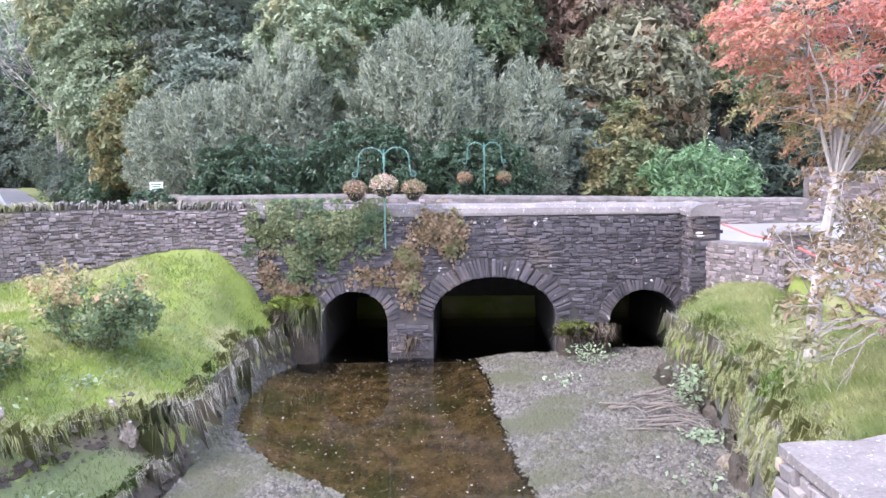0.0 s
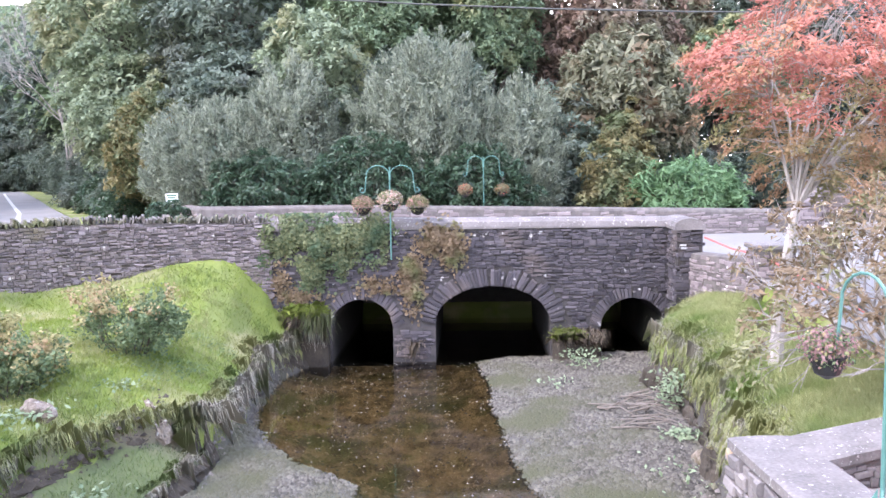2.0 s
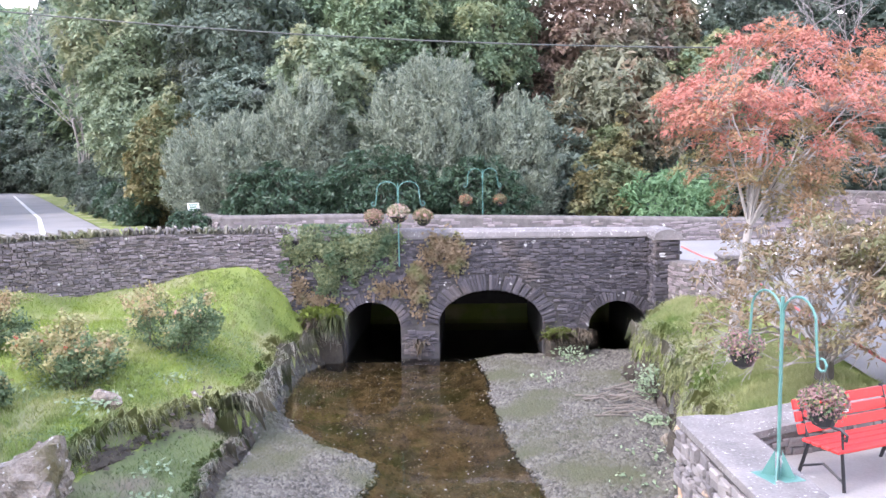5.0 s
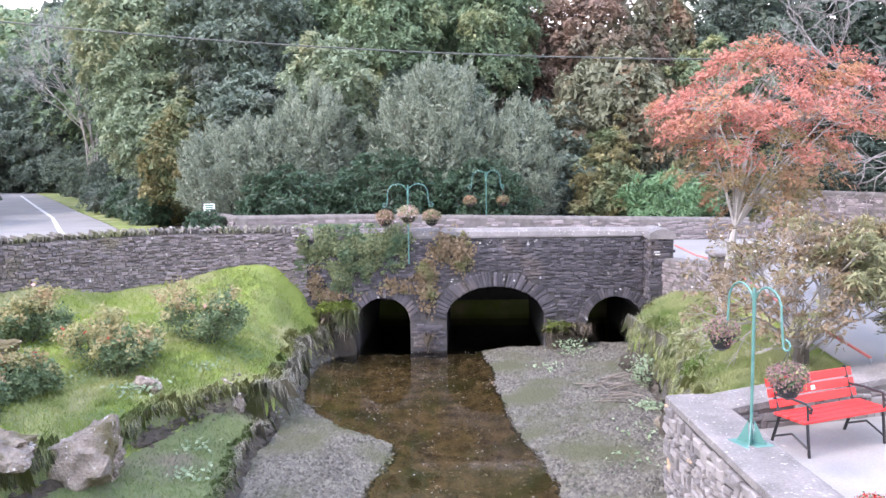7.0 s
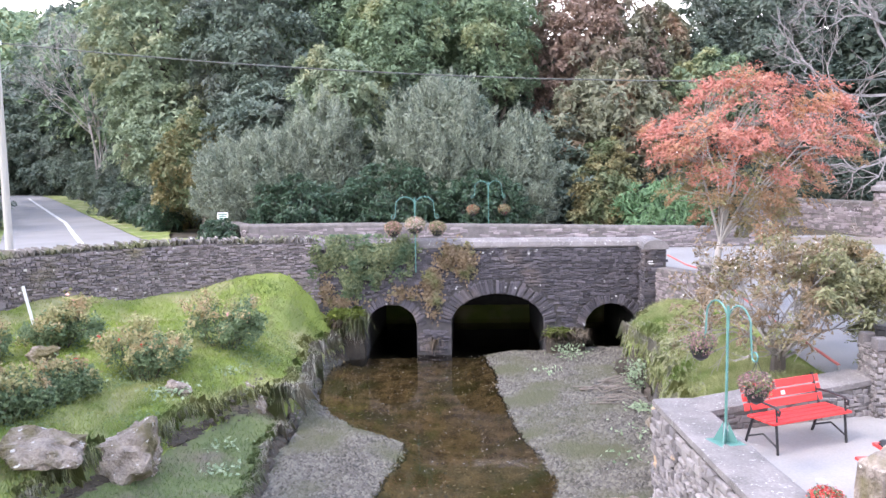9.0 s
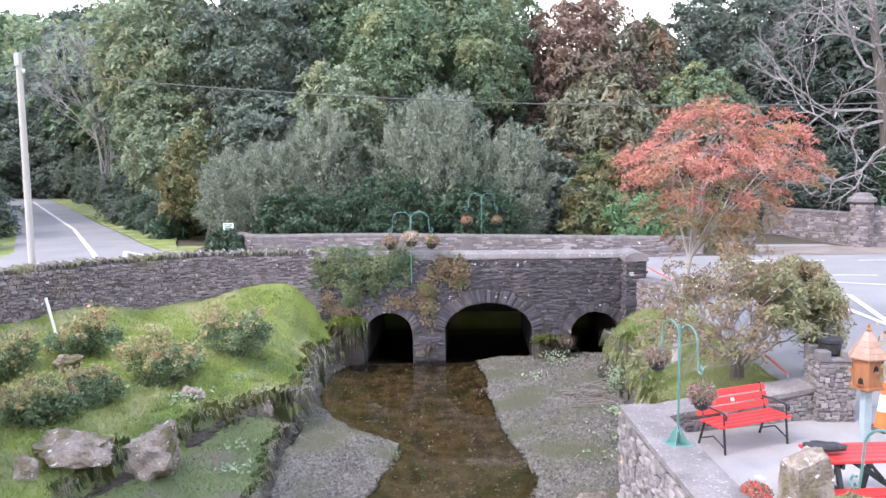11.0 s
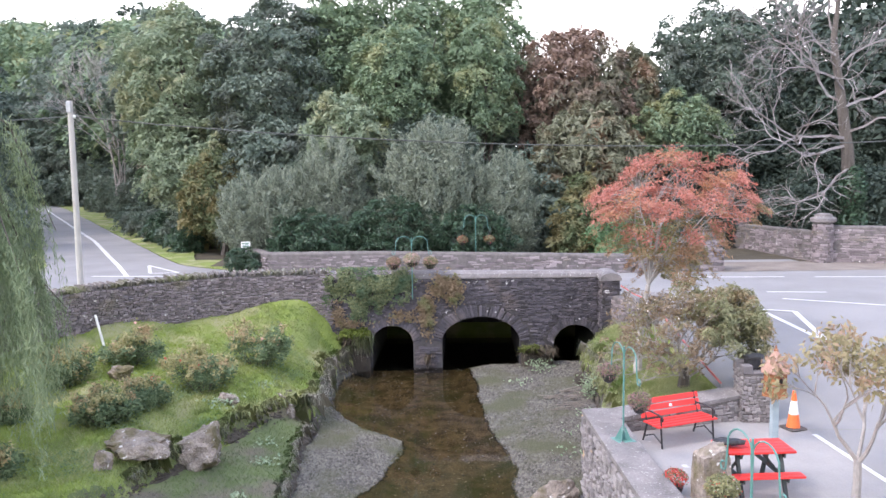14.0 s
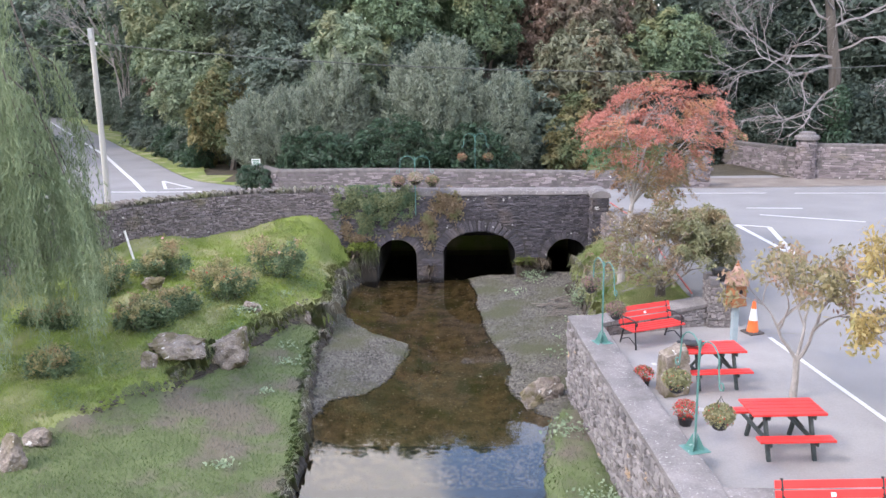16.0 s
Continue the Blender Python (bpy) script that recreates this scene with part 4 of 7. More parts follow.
def shell_points(rng, c, r, count, seed, rough=0.2, deep=0.24, low=-0.8, behind=0.35):
    """Spots over an uneven ellipsoid, thinner on the side away from the river, and the way out at each."""
    k = np.arange(count) + 0.5
    z = 1 - 2 * k / count
    th = k * 2.39996 + rng.normal(0, 0.35, count)
    z = np.clip(z + rng.normal(0, 0.06, count), -1, 1)
    q = np.sqrt(1 - z * z)
    d = np.stack([q * np.cos(th), q * np.sin(th), z], 1)
    d = d[(d[:, 2] > low) & ((d[:, 1] < 0.45) | (rng.random(count) < behind))]
    f = np.array([1 + rough * noise.noise(Vector(v) * 1.9 + Vector((seed * 1.7, 0, 0))) + 0.6 * rough * noise.noise(Vector(v) * 4.3 + Vector((0, seed, 0))) for v in d])
    f *= 1 - deep * rng.random(len(d)) ** 2.2
    return np.asarray(c, float) + d * np.asarray(r, float) * f[:, None], d


def egg_area(r):
    p = 1.6
    return 4 * math.pi * (((r[0] * r[1]) ** p + (r[0] * r[2]) ** p + (r[1] * r[2]) ** p) / 3) ** (1 / p)


def core_leaves(rng, c, r, count, size, low):
    """Shaded leaves inside a crown, which close it."""
    d = rng.normal(0, 1, (count, 3))
    d /= np.linalg.norm(d, axis=1, keepdims=True)
    p = np.asarray(c, float) + d * np.asarray(r, float) * rng.uniform(0.5, 0.92, (count, 1))
    ok = p[:, 2] > low
    return leaves(rng, p[ok], d[ok], size, size * 0.65, 0.3, 0.6)[:, (0, 1, 2)]


def tree(name, label, base, top_z, crowns, trunk_r=0.22, limbs=7, seed=1, bark=BARK, category="tree", group="", kind="", trunk_top=None, cover=1.6, rough=0.22):
    """crowns: rows of (centre, radii, clump size, leaf length, leaf width, material, droop)."""
    rng = np.random.default_rng(seed)
    t = thing(name, label, category, group, kind)
    bm = bmesh.new()
    c0, r0 = crowns[0][0], crowns[0][1]
    branchwork(rng, bm, base, trunk_top or (c0[0], c0[1], top_z), trunk_r, (c0, r0), limbs)
    part("trunk", bm, bark, t)
    for k, (c, r, size, ll, lw, mat, droop) in enumerate(crowns):
        p, d = shell_points(rng, c, r, int(1.25 * egg_area(r) / (math.pi * size * size)), seed + 9 * k, rough)
        ok = p[:, 2] > base[2] + 0.1
        p, d = p[ok], d[ok]
        per = max(12, int(cover * 2 * math.pi * size * size / (ll * lw)))
        faces_mesh("crown", spray_leaves(rng, p, d, size * rng.uniform(0.6, 1.35, len(p)), per, ll, lw, 0.4, droop), 3, mat, t)
        faces_mesh("inner_crown", core_leaves(rng, c, r, int(3.0 * egg_area(r) / (ll * lw * 4)), ll * 1.9, base[2] + 0.3), 3, mat, t)
    return t


def bush(name, label, centre, radii, size, ll, lw, mat, seed, stems=6, group="", category="shrub", tuft=0.0, droop=0.35, cover=1.5, rough=0.2, core=0.2):
    """A shrub of leafy clumps, or, with tuft, of upright brushes of that reach."""
    rng = np.random.default_rng(seed)
    t = thing(name, label, category, group)
    g = centre[2] - radii[2]
    for k in range(stems):
        bm = bmesh.new()
        th = k * 2.4
        e = (centre[0] + 0.6 * radii[0] * math.cos(th), centre[1] + 0.6 * radii[1] * math.sin(th), centre[2] + radii[2] * rng.uniform(0.2, 0.8))
        tube(bm, [(centre[0] + 0.08 * math.cos(th), centre[1] + 0.08 * math.sin(th), g - 0.1), (centre[0] + 0.25 * radii[0] * math.cos(th), centre[1] + 0.25 * radii[1] * math.sin(th), centre[2] - 0.3 * radii[2]), e], [0.02 + 0.012 * radii[0], 0.014 + 0.008 * radii[0], 0.004], 5)
        part("stem", bm, BARK, t)
    p, d = shell_points(rng, centre, np.asarray(radii) - 0.7 * tuft, int((1.55 if tuft else 1.3) * egg_area(radii) / (math.pi * size * size)), seed, rough, 0.25, -0.85, 0.3)
    p[:, 2] = np.maximum(p[:, 2], g + 0.05)
    if tuft:
        per = max(14, int(cover * 2 * math.pi * size * size / (ll * lw)))
        rows = tuft_leaves(rng, p, d, tuft * rng.uniform(0.6, 1.5, len(p)), per, ll, lw)
    else:
        per = max(12, int(cover * 2 * math.pi * size * size / (ll * lw)))
        rows = spray_leaves(rng, p, d, size * rng.uniform(0.6, 1.35, len(p)), per, ll, lw, 0.5, droop)
    rows = rows[rows[:, :, 2].min(axis=1) > g - 0.05]
    faces_mesh("foliage", rows, 3, mat, t)
    faces_mesh("inner_foliage", core_leaves(rng, centre, np.asarray(radii) * 0.93, int(1.2 * egg_area(radii) / (core * core * 0.33)), core, g), 3, mat, t)
    return t


G0 = 2.3
# grey-green shrubs behind the road wall
for seed, c, r in ((71, (-8.7, 26.5, 4.3), (2.9, 1.9, 2.4)), (72, (-2.0, 26.4, 4.9), (2.5, 1.9, 3.6)), (73, (1.05, 26.9, 4.4), (1.85, 1.7, 2.75)), (74, (-6.4, 27.2, 4.7), (2.0, 1.8, 3.15))):
    bush("large_shrub", "big rounded grey-green willowy shrub behind the roadside wall", c, r, 0.40, 0.15, 0.042, LEAF_WILLOWY, seed, 9, "shrubs behind the wall", tuft=0.75, cover=1.0, rough=0.16)
for seed, c, r in ((75, (-6.9, 24.75, 3.55), (2.0, 0.75, 1.35)), (76, (-3.5, 24.75, 3.8), (2.2, 0.75, 1.65)), (77, (-0.3, 24.75, 3.6), (1.9, 0.75, 1.5))):
    bush("laurel_shrub", "dark glossy laurel at the foot of the larger shrubs", c, r, 0.26, 0.13, 0.06, LEAF_LAUREL, seed, 6, "laurels behind the wall", droop=0.5, cover=1.2)
bush("fern_shrub", "bright green feathery sumac shrub behind the roadside wall", (6.6, 26.2, 3.3), (2.0, 1.1, 1.25), 0.42, 0.28, 0.06, LEAF_FERN, 78, droop=0.8, rough=0.3)
bush("ochre_shrub", "yellowing undergrowth below the chestnut tree", (4.3, 27.0, 3.6), (1.3, 1.0, 1.5), 0.3, 0.16, 0.09, LEAF_OCHRE, 79, rough=0.35)
bush("ochre_shrub", "yellowing undergrowth below the chestnut tree", (4.9, 29.0, 4.9), (1.0, 0.8, 1.6), 0.3, 0.17, 0.09, LEAF_OCHRE, 80, rough=0.4, cover=1.0)

# the wood behind
tree("broadleaf_tree", "young pale green sycamore above the shrubs", (-6.2, 29.6, G0), 9.0, [((-6.2, 29.4, 7.9), (2.0, 1.8, 2.4), 0.46, 0.17, 0.11, LEAF_PALE, 0.6)], 0.2, 6, 81, rough=0.3)
tree("broadleaf_tree", "tall green ash tree turning yellow", (-3.2, 36.5, G0), 13.5, [((-3.9, 33.3, 10.7), (2.6, 2.4, 3.2), 0.55, 0.18, 0.10, LEAF_GREEN, 0.7), ((-4.0, 38.0, 12.0), (4.6, 3.2, 4.8), 0.75, 0.24, 0.14, LEAF_GREEN, 0.6), ((-2.4, 32.0, 7.4), (2.6, 1.8, 2.0), 0.5, 0.18, 0.11, LEAF_DARK, 0.7)], 0.35, 9, 82, rough=0.19)
tree("broadleaf_tree", "tall green ash tree turning yellow", (0.6, 34.0, G0), 13.2, [((0.35, 33.3, 10.7), (2.0, 2.0, 3.4), 0.5, 0.18, 0.10, LEAF_GREEN, 0.7), ((0.6, 37.5, 12.4), (2.6, 2.6, 4.0), 0.7, 0.24, 0.14, LEAF_GREEN, 0.6)], 0.3, 8, 83, rough=0.19)
tree("chestnut_tree", "horse chestnut with russet autumn leaves", (5.4, 35.0, G0), 12.0, [((5.2, 35.0, 9.8), (3.4, 3.0, 4.0), 0.46, 0.24, 0.11, LEAF_BROWN, 0.9)], 0.4, 9, 84, rough=0.10, cover=2.1)
tree("chestnut_tree", "lower horse chestnut with drooping olive leaves", (6.2, 31.4, G0), 8.0, [((5.5, 31.2, 6.9), (2.8, 2.2, 2.6), 0.46, 0.26, 0.11, LEAF_OLIVE, 1.1), ((8.3, 35.0, 10.3), (1.3, 1.5, 2.6), 0.5, 0.26, 0.11, LEAF_OLIVE, 1.1)], 0.3, 8, 85, rough=0.16, cover=2.0)
tree("evergreen_tree", "ivy-clad dark green evergreen tree", (10.7, 36.0, G0), 13.0, [((10.5, 36.0, 9.6), (1.25, 1.4, 4.6), 0.42, 0.18, 0.10, LEAF_DARK, 0.7), ((10.3, 33.6, 8.2), (2.5, 1.6, 2.1), 0.5, 0.18, 0.11, LEAF_GREEN, 0.6)], 0.3, 8, 86, rough=0.2, cover=2.0)
tree("evergreen_tree", "dense dark green evergreen tree", (14.2, 37.5, G0), 13.4, [((13.4, 37.5, 10.4), (2.7, 2.6, 5.4), 0.65, 0.22, 0.12, LEAF_DARK, 0.6), ((15.5, 37.0, 6.6), (3.2, 2.4, 4.4), 0.6, 0.22, 0.12, LEAF_SHADE, 0.6)], 0.3, 8, 87, rough=0.2, cover=2.0)
tree("broadleaf_tree", "tall pale green lime tree", (-16.0, 37.5, G0), 14.4, [((-16.4, 37.2, 11.2), (3.5, 3.0, 4.4), 0.6, 0.20, 0.11, LEAF_PALE, 0.6), ((-15.2, 35.2, 6.8), (3.0, 1.8, 2.8), 0.5, 0.18, 0.10, LEAF_PALE, 0.6)], 0.38, 9, 88, rough=0.18)
tree("broadleaf_tree", "tall dark green oak tree", (-10.6, 36.0, G0), 14.4, [((-10.7, 36.0, 11.0), (3.7, 3.2, 4.9), 0.6, 0.20, 0.11, LEAF_DARK, 0.5), ((-9.8, 32.4, 6.2), (3.0, 2.2, 3.2), 0.5, 0.18, 0.10, LEAF_DARK, 0.5), ((-7.6, 37.0, 12.0), (2.4, 2.2, 4.2), 0.65, 0.22, 0.12, LEAF_GREEN, 0.5)], 0.38, 9, 89, rough=0.18)
tree("broadleaf_tree", "yellowing maple beside the lane", (-12.9, 32.4, G0), 6.2, [((-12.9, 32.6, 5.3), (2.3, 1.6, 2.4), 0.40, 0.17, 0.10, LEAF_OCHRE, 0.7)], 0.16, 7, 90, rough=0.35)
tree("broadleaf_tree", "tall green tree beside the lane", (-20.5, 50.0, G0), 15.0, [((-20.5, 50.0, 10.6), (4.0, 3.8, 6.4), 0.8, 0.28, 0.16, LEAF_GREEN, 0.5)], 0.4, 8, 91, rough=0.3)
tree("broadleaf_tree", "tall green tree on the far side of the lane", (-36.0, 44.0, G0), 16.5, [((-36.0, 44.0, 10.4), (5.5, 4.6, 7.4), 0.85, 0.30, 0.18, LEAF_DARK, 0.5)], 0.4, 8, 92, rough=0.3)
tree("broadleaf_tree", "dark tree overhanging the lane", (-31.0, 33.0, G0), 9.5, [((-31.0, 33.0, 7.4), (4.4, 3.6, 4.6), 0.6, 0.24, 0.14, LEAF_DARK, 0.6)], 0.3, 8, 93)
tree("broadleaf_tree", "dark tree closing the end of the lane", (-60.0, 98.0, G0), 15.0, [((-60.0, 98.0, 9.0), (12, 8, 8), 1.9, 0.8, 0.5, LEAF_DARK, 0.4)], 0.5, 8, 94)
# hedge and undergrowth along the lane
lane = [(-11.6, 34.6, 1.5, LEAF_DARK), (-13.6, 35.4, 1.6, LEAF_OCHRE), (-16.2, 39.6, 1.8, LEAF_DARK), (-18.8, 44.6, 1.6, LEAF_DARK), (-14.6, 33.2, 0.9, LEAF_LAUREL), (-15.9, 36.0, 1.0, LEAF_DARK), (-17.6, 38.6, 1.1, LEAF_LAUREL), (-20.2, 42.6, 1.1, LEAF_DARK), (-22.4, 46.6, 1.2, LEAF_DARK), (-21.7, 50.0, 2.2, LEAF_DARK), (-25.4, 57.0, 2.4, LEAF_DARK), (-29.4, 64.0, 2.8, LEAF_DARK), (-35.0, 74.0, 3.2, LEAF_DARK), (-41.8, 86.0, 3.6, LEAF_DARK)]
for k, (x, y, r, m) in enumerate(lane):
    bush("lane_shrub", "dark evergreen shrub along the lane verge" if m is not LEAF_OCHRE else "yellow-leaved shrub along the lane verge", (x - 0.7, y + 0.4, G0 + r * 0.62), (r * 1.15, r, r), 0.2 + 0.13 * r, 0.11 + 0.04 * r, 0.06 + 0.02 * r, m, 120 + k, 5, "shrubs along the lane", core=0.14 + 0.09 * r)
bush("lane_shrub", "tall grey-green rhododendron beside the lane", (-19.4, 47.4, 5.8), (2.0, 2.0, 3.5), 0.5, 0.22, 0.10, LEAF_WILLOWY, 131, 5, "shrubs along the lane", rough=0.35, core=0.35)
bush("lane_shrub", "rust-leaved shrub beside the lane", (-23.6, 54.0, 6.4), (1.6, 1.5, 1.6), 0.45, 0.26, 0.15, LEAF_BROWN, 132, 5, "shrubs along the lane")
for k, (x, y, r) in enumerate(((-44.0, 91.0, 4.5), (-50.0, 95.0, 5.5), (-57.0, 93.0, 5.5), (-47.0, 99.0, 7.0), (-62.0, 88.0, 5.0), (-22.5, 29.0, 1.7), (-25.5, 36.0, 1.9), (-31.0, 44.0, 2.2), (-37.0, 53.0, 2.6), (-48.0, 68.0, 3.0))):
    bush("lane_hedge", "dark hedge on the far side of the lane", (x - 1.4, y, G0 + r * 0.62), (r * 1.3, r * 1.6, r), 0.2 + 0.15 * r, 0.09 + 0.06 * r, 0.05 + 0.035 * r, LEAF_DARK, 140 + k, 5, "hedge along the lane", core=0.28 + 0.12 * r, cover=1.1)
for k, (x, y, r) in enumerate(((13.2, 32.6, 1.7), (16.0, 31.0, 1.9), (19.5, 30.0, 2.2), (24.0, 29.0, 2.6), (8.4, 31.0, 1.3), (3.4, 29.6, 1.7), (0.4, 29.4, 1.8), (1.9, 30.6, 2.5), (-1.6, 30.6, 2.5), (-7.5, 31.5, 2.5), (-11.5, 38.0, 2.6), (-3.6, 29.4, 1.8), (1.0, 35.5, 3.3), (-4.8, 36.0, 3.1), (-0.5, 37.5, 2.2), (4.0, 38.5, 2.2), (8.0, 38.0, 2.0), (12.0, 40.0, 2.4), (18.5, 37.0, 3.4), (-6.0, 38.0, 2.2), (23.0, 35.0, 3.4), (11.0, 32.0, 1.6))):
    # shrubs on the right take the leaf colour with shade in it
    bush("evergreen_shrub", "dark evergreen undergrowth at the edge of the wood", (x, y, G0 + r * 0.8), (r * 1.2, r, r * 1.15), 0.45, 0.20, 0.11, LEAF_SHADE if x > 10 else LEAF_DARK, 150 + k, 5, "undergrowth at the wood edge", cover=0.85, rough=0.3, core=0.36)
# the rest of the wood: a few trees, copied
wood = [tree("woodland_tree", "tree in the dense wood behind", (0, 0, 0), 9.5, [((0, 0, 7.4), (5.0, 4.4, 5.4), 1.05, 0.42, 0.26, m, 0.5)], 0.35, 8, 160 + k, group="trees of the wood behind", cover=1.1, rough=0.3) for k, m in enumerate((LEAF_DARK, LEAF_GREEN, LEAF_SHADE))]
spots = [(-22.5, 57, 1.3), (-27.5, 66, 1.4), (-33.5, 77, 1.5), (-41, 90, 1.6), (-50, 104, 1.75), (-59, 118, 1.85), (-68, 136, 2.1), (-80, 150, 2.3), (-94, 166, 2.5), (-72, 124, 2.0), (-17, 62, 1.25), (-18, 52, 1.1), (-14, 46, 1.0), (-9, 45, 1.15), (-3, 43, 1.12), (2, 44, 0.85), (7, 46, 0.78), (9, 45, 0.76), (17.5, 46, 1.0), (21, 43, 1.15), (27, 40, 1.2), (34, 38, 1.25), (22, 37, 0.95), (-44, 52, 1.3), (-40, 36, 1.2), (-52, 62, 1.45), (42, 34, 1.2), (-7, 40, 0.8), (30, 31, 0.95), (-64, 76, 1.45), (-44, 92, 1.4), (-34, 78, 1.4)]
for k, (x, y, s) in enumerate(spots):
    m = pose(x, y, G0 + 0.03 * max(0, y - 25) - 0.3, 0, 0, (17 * k) % 60 - 30) @ Matrix.Diagonal((s, s, s, 1))
    if k < 3:
        wood[k].matrix_basis = m
    else:
        o = copy_thing(wood[k % 2 if x < 10 else 2], m)
        o.scale = (s, s, s)
# a far belt that closes the place all round
belt = []
rng = np.random.default_rng(9)
for k in range(110):
    th = 2 * math.pi * k / 110
    R = 150 + 20 * rng.random()
    h = 9 + 4 * rng.random()
    belt.append((R * math.cos(th), 20 + R * math.sin(th), 2 + h * 0.45, 8.5, 8.5, h * 0.7))
p, d = crown_points(rng, belt, 16000)
faces_mesh("far_woods", leaves(rng, p, d, 2.4, 1.6, 0.3, 0.8), 4, LEAF_DARK, None, "distant dark woods on the horizon", "stuff")
bpy.data.objects["far_woods"]["category"] = "woods"

def poly_mesh(name, verts, faces, mat, parent=None, label="", kind="", category=""):
    v, f = np.asarray(verts, np.float32).reshape(-1, 3), np.asarray(faces, np.int32)
    me = bpy.data.meshes.new(name)
    me.vertices.add(len(v))
    me.vertices.foreach_set("co", v.ravel())
    me.loops.add(f.size)
    me.loops.foreach_set("vertex_index", f.ravel())
    me.polygons.add(len(f))
    me.polygons.foreach_set("loop_start", np.arange(len(f), dtype=np.int32) * f.shape[1])
    me.update(calc_edges=True)
    me.materials.append(mat)
    ob = new(name, me)
    if parent:
        ob.parent = parent
    return tagged(ob, label, category, kind=kind)


def twigs(bm, rng, p, d, length, r, depth, spread=0.6, lift=0.0, shrink=0.72, kids=3, seg=4, ends=None, crook=0.18, mids=None):
    """A branch that forks again and again; ends gathers the tips."""
    p, d = Vector(p), Vector(d).normalized()
    pts = [p]
    q = p.copy()
    for k in range(3):
        d = (d + Vector((rng.gauss(0, crook), rng.gauss(0, crook), rng.gauss(0, crook) + lift))).normalized()
        q = q + d * length / 3
        pts.append(q.copy())
    tube(bm, pts, [r, r * 0.85, r * 0.72, r * 0.6], seg, False)
    if depth == 0:
        if ends is not None:
            ends.append((pts[2].copy(), pts[3].copy()))
        return
    if mids is not None and depth <= 3:
        mids.append((pts[1].copy(), pts[3].copy()))
    for k in range(kids):
        s = pts[2].lerp(pts[3], rng.random()) if k else pts[3]
        a = d.orthogonal().normalized()
        a.rotate(Matrix.Rotation(rng.uniform(0, 6.28), 3, d))
        twigs(bm, rng, s, d + a * spread * rng.uniform(0.6, 1.3), length * shrink * rng.uniform(0.8, 1.15), r * 0.6, depth - 1, spread, lift, shrink, kids, seg, ends, crook, mids)


# ---- grass ----
def blades(rng, x, y, tall, width, lean=0.4, way=None, hang=0.0):
    z = ground_z(x, y) - 0.01
    k = len(x)
    th = rng.uniform(0, 6.283, k)
    h = tall * rng.uniform(0.5, 1.4, k)
    w = width * rng.uniform(0.6, 1.4, k)
    base = np.stack([x, y, z], 1)
    side = np.stack([np.cos(th), np.sin(th), 0 * th], 1) * w[:, None] / 2
    tip = base + np.stack([rng.normal(0, lean, k) * h, rng.normal(0, lean, k) * h, h], 1)
    if way is not None:
        mid = base + np.stack([way[:, 0] * h * 0.45, way[:, 1] * h * 0.45, h * 0.30], 1) + rng.normal(0, 0.03, (k, 3))
        tip = base + np.stack([way[:, 0] * h * 0.85, way[:, 1] * h * 0.85, -h * hang], 1) + rng.normal(0, 0.05, (k, 3))
        return np.stack([base - side, base + side, mid + side * 0.8, tip, mid - side * 0.8], 1)
    return np.stack([base - side, base + side, tip], 1)


rng = np.random.default_rng(21)
toe_y, toe_x = zip(*TOE_LEFT)
cr_y, cr_x = zip(*CREST_LEFT)
wa_y, wa_x = zip(*WALL_LEFT_X)
tr_y, tr_x = zip(*TOE_RIGHT)
x, y = rng.uniform(-14, -4.0, 245000), rng.uniform(-2, 17.4, 245000)
ok = (x < np.where(y > 10.8, np.interp(y, toe_y, toe_x) - 0.02, np.interp(y, cr_y, cr_x) + 0.12)) & (x > np.interp(y, wa_y, wa_x) + 0.05) & ((y < 16.9) | (x > -6))
x, y = x[ok], y[ok]
faces_mesh("lawn_grass", blades(rng, x, y, 0.065, 0.013), 3, BLADE, None, "short bright green lawn grass on the bank", "stuff")["category"] = "grass"
x, y = rng.uniform(-9.5, -3.4, 90000), rng.uniform(-3, 10.8, 90000)
ok = (x > np.interp(y, cr_y, cr_x) + 0.3) & (x < np.interp(y, toe_y, toe_x) - 0.05)
faces_mesh("shelf_grass", blades(rng, x[ok], y[ok], 0.06, 0.013), 3, SHELF_BLADE, None, "flattened grey-green grass on the low river shelf", "stuff")["category"] = "grass"
x, y = rng.uniform(1.8, 4.9, 130000), rng.uniform(6.7, 17.0, 130000)
ok = (x > np.interp(y, tr_y, tr_x) + 0.12) & (x < np.minimum(4.85, 4.12 + 0.41 * (16.95 - y)))
faces_mesh("bank_grass", blades(rng, x[ok], y[ok], 0.10, 0.010, 0.8), 3, PALE_BLADE, None, "rough green grass on the mounded bank", "stuff")["category"] = "grass"
x, y = rng.uniform(0.75, 2.3, 9000), rng.uniform(-5, 5.2, 9000)
ok = (x > np.interp(y, [-10, 1.8, 4.0, 5.0], [0.95, 0.85, 1.05, 1.3])) & (x < np.interp(y, [-9, 0, 6.4], [2.6, 2.15, 1.8]))
faces_mesh("strip_grass", blades(rng, x[ok], y[ok], 0.07, 0.014), 3, SHELF_BLADE, None, "green grass strip at the foot of the river wall", "stuff")["category"] = "grass"
# far verges
x, y = rng.uniform(-30, -9, 60000), rng.uniform(24, 55, 60000)
edge_x = np.interp(y, *zip(*LANE_EDGE))
ok = (x > edge_x) & (x < edge_x + np.minimum(2.2, 0.25 * (y - 24.6)))
z = ground_z(x, y)
faces_mesh("verge_grass", blades(rng, x[ok], y[ok], 0.12, 0.03), 3, BLADE, None, "bright green grass verge along the lane", "stuff")["category"] = "grass"


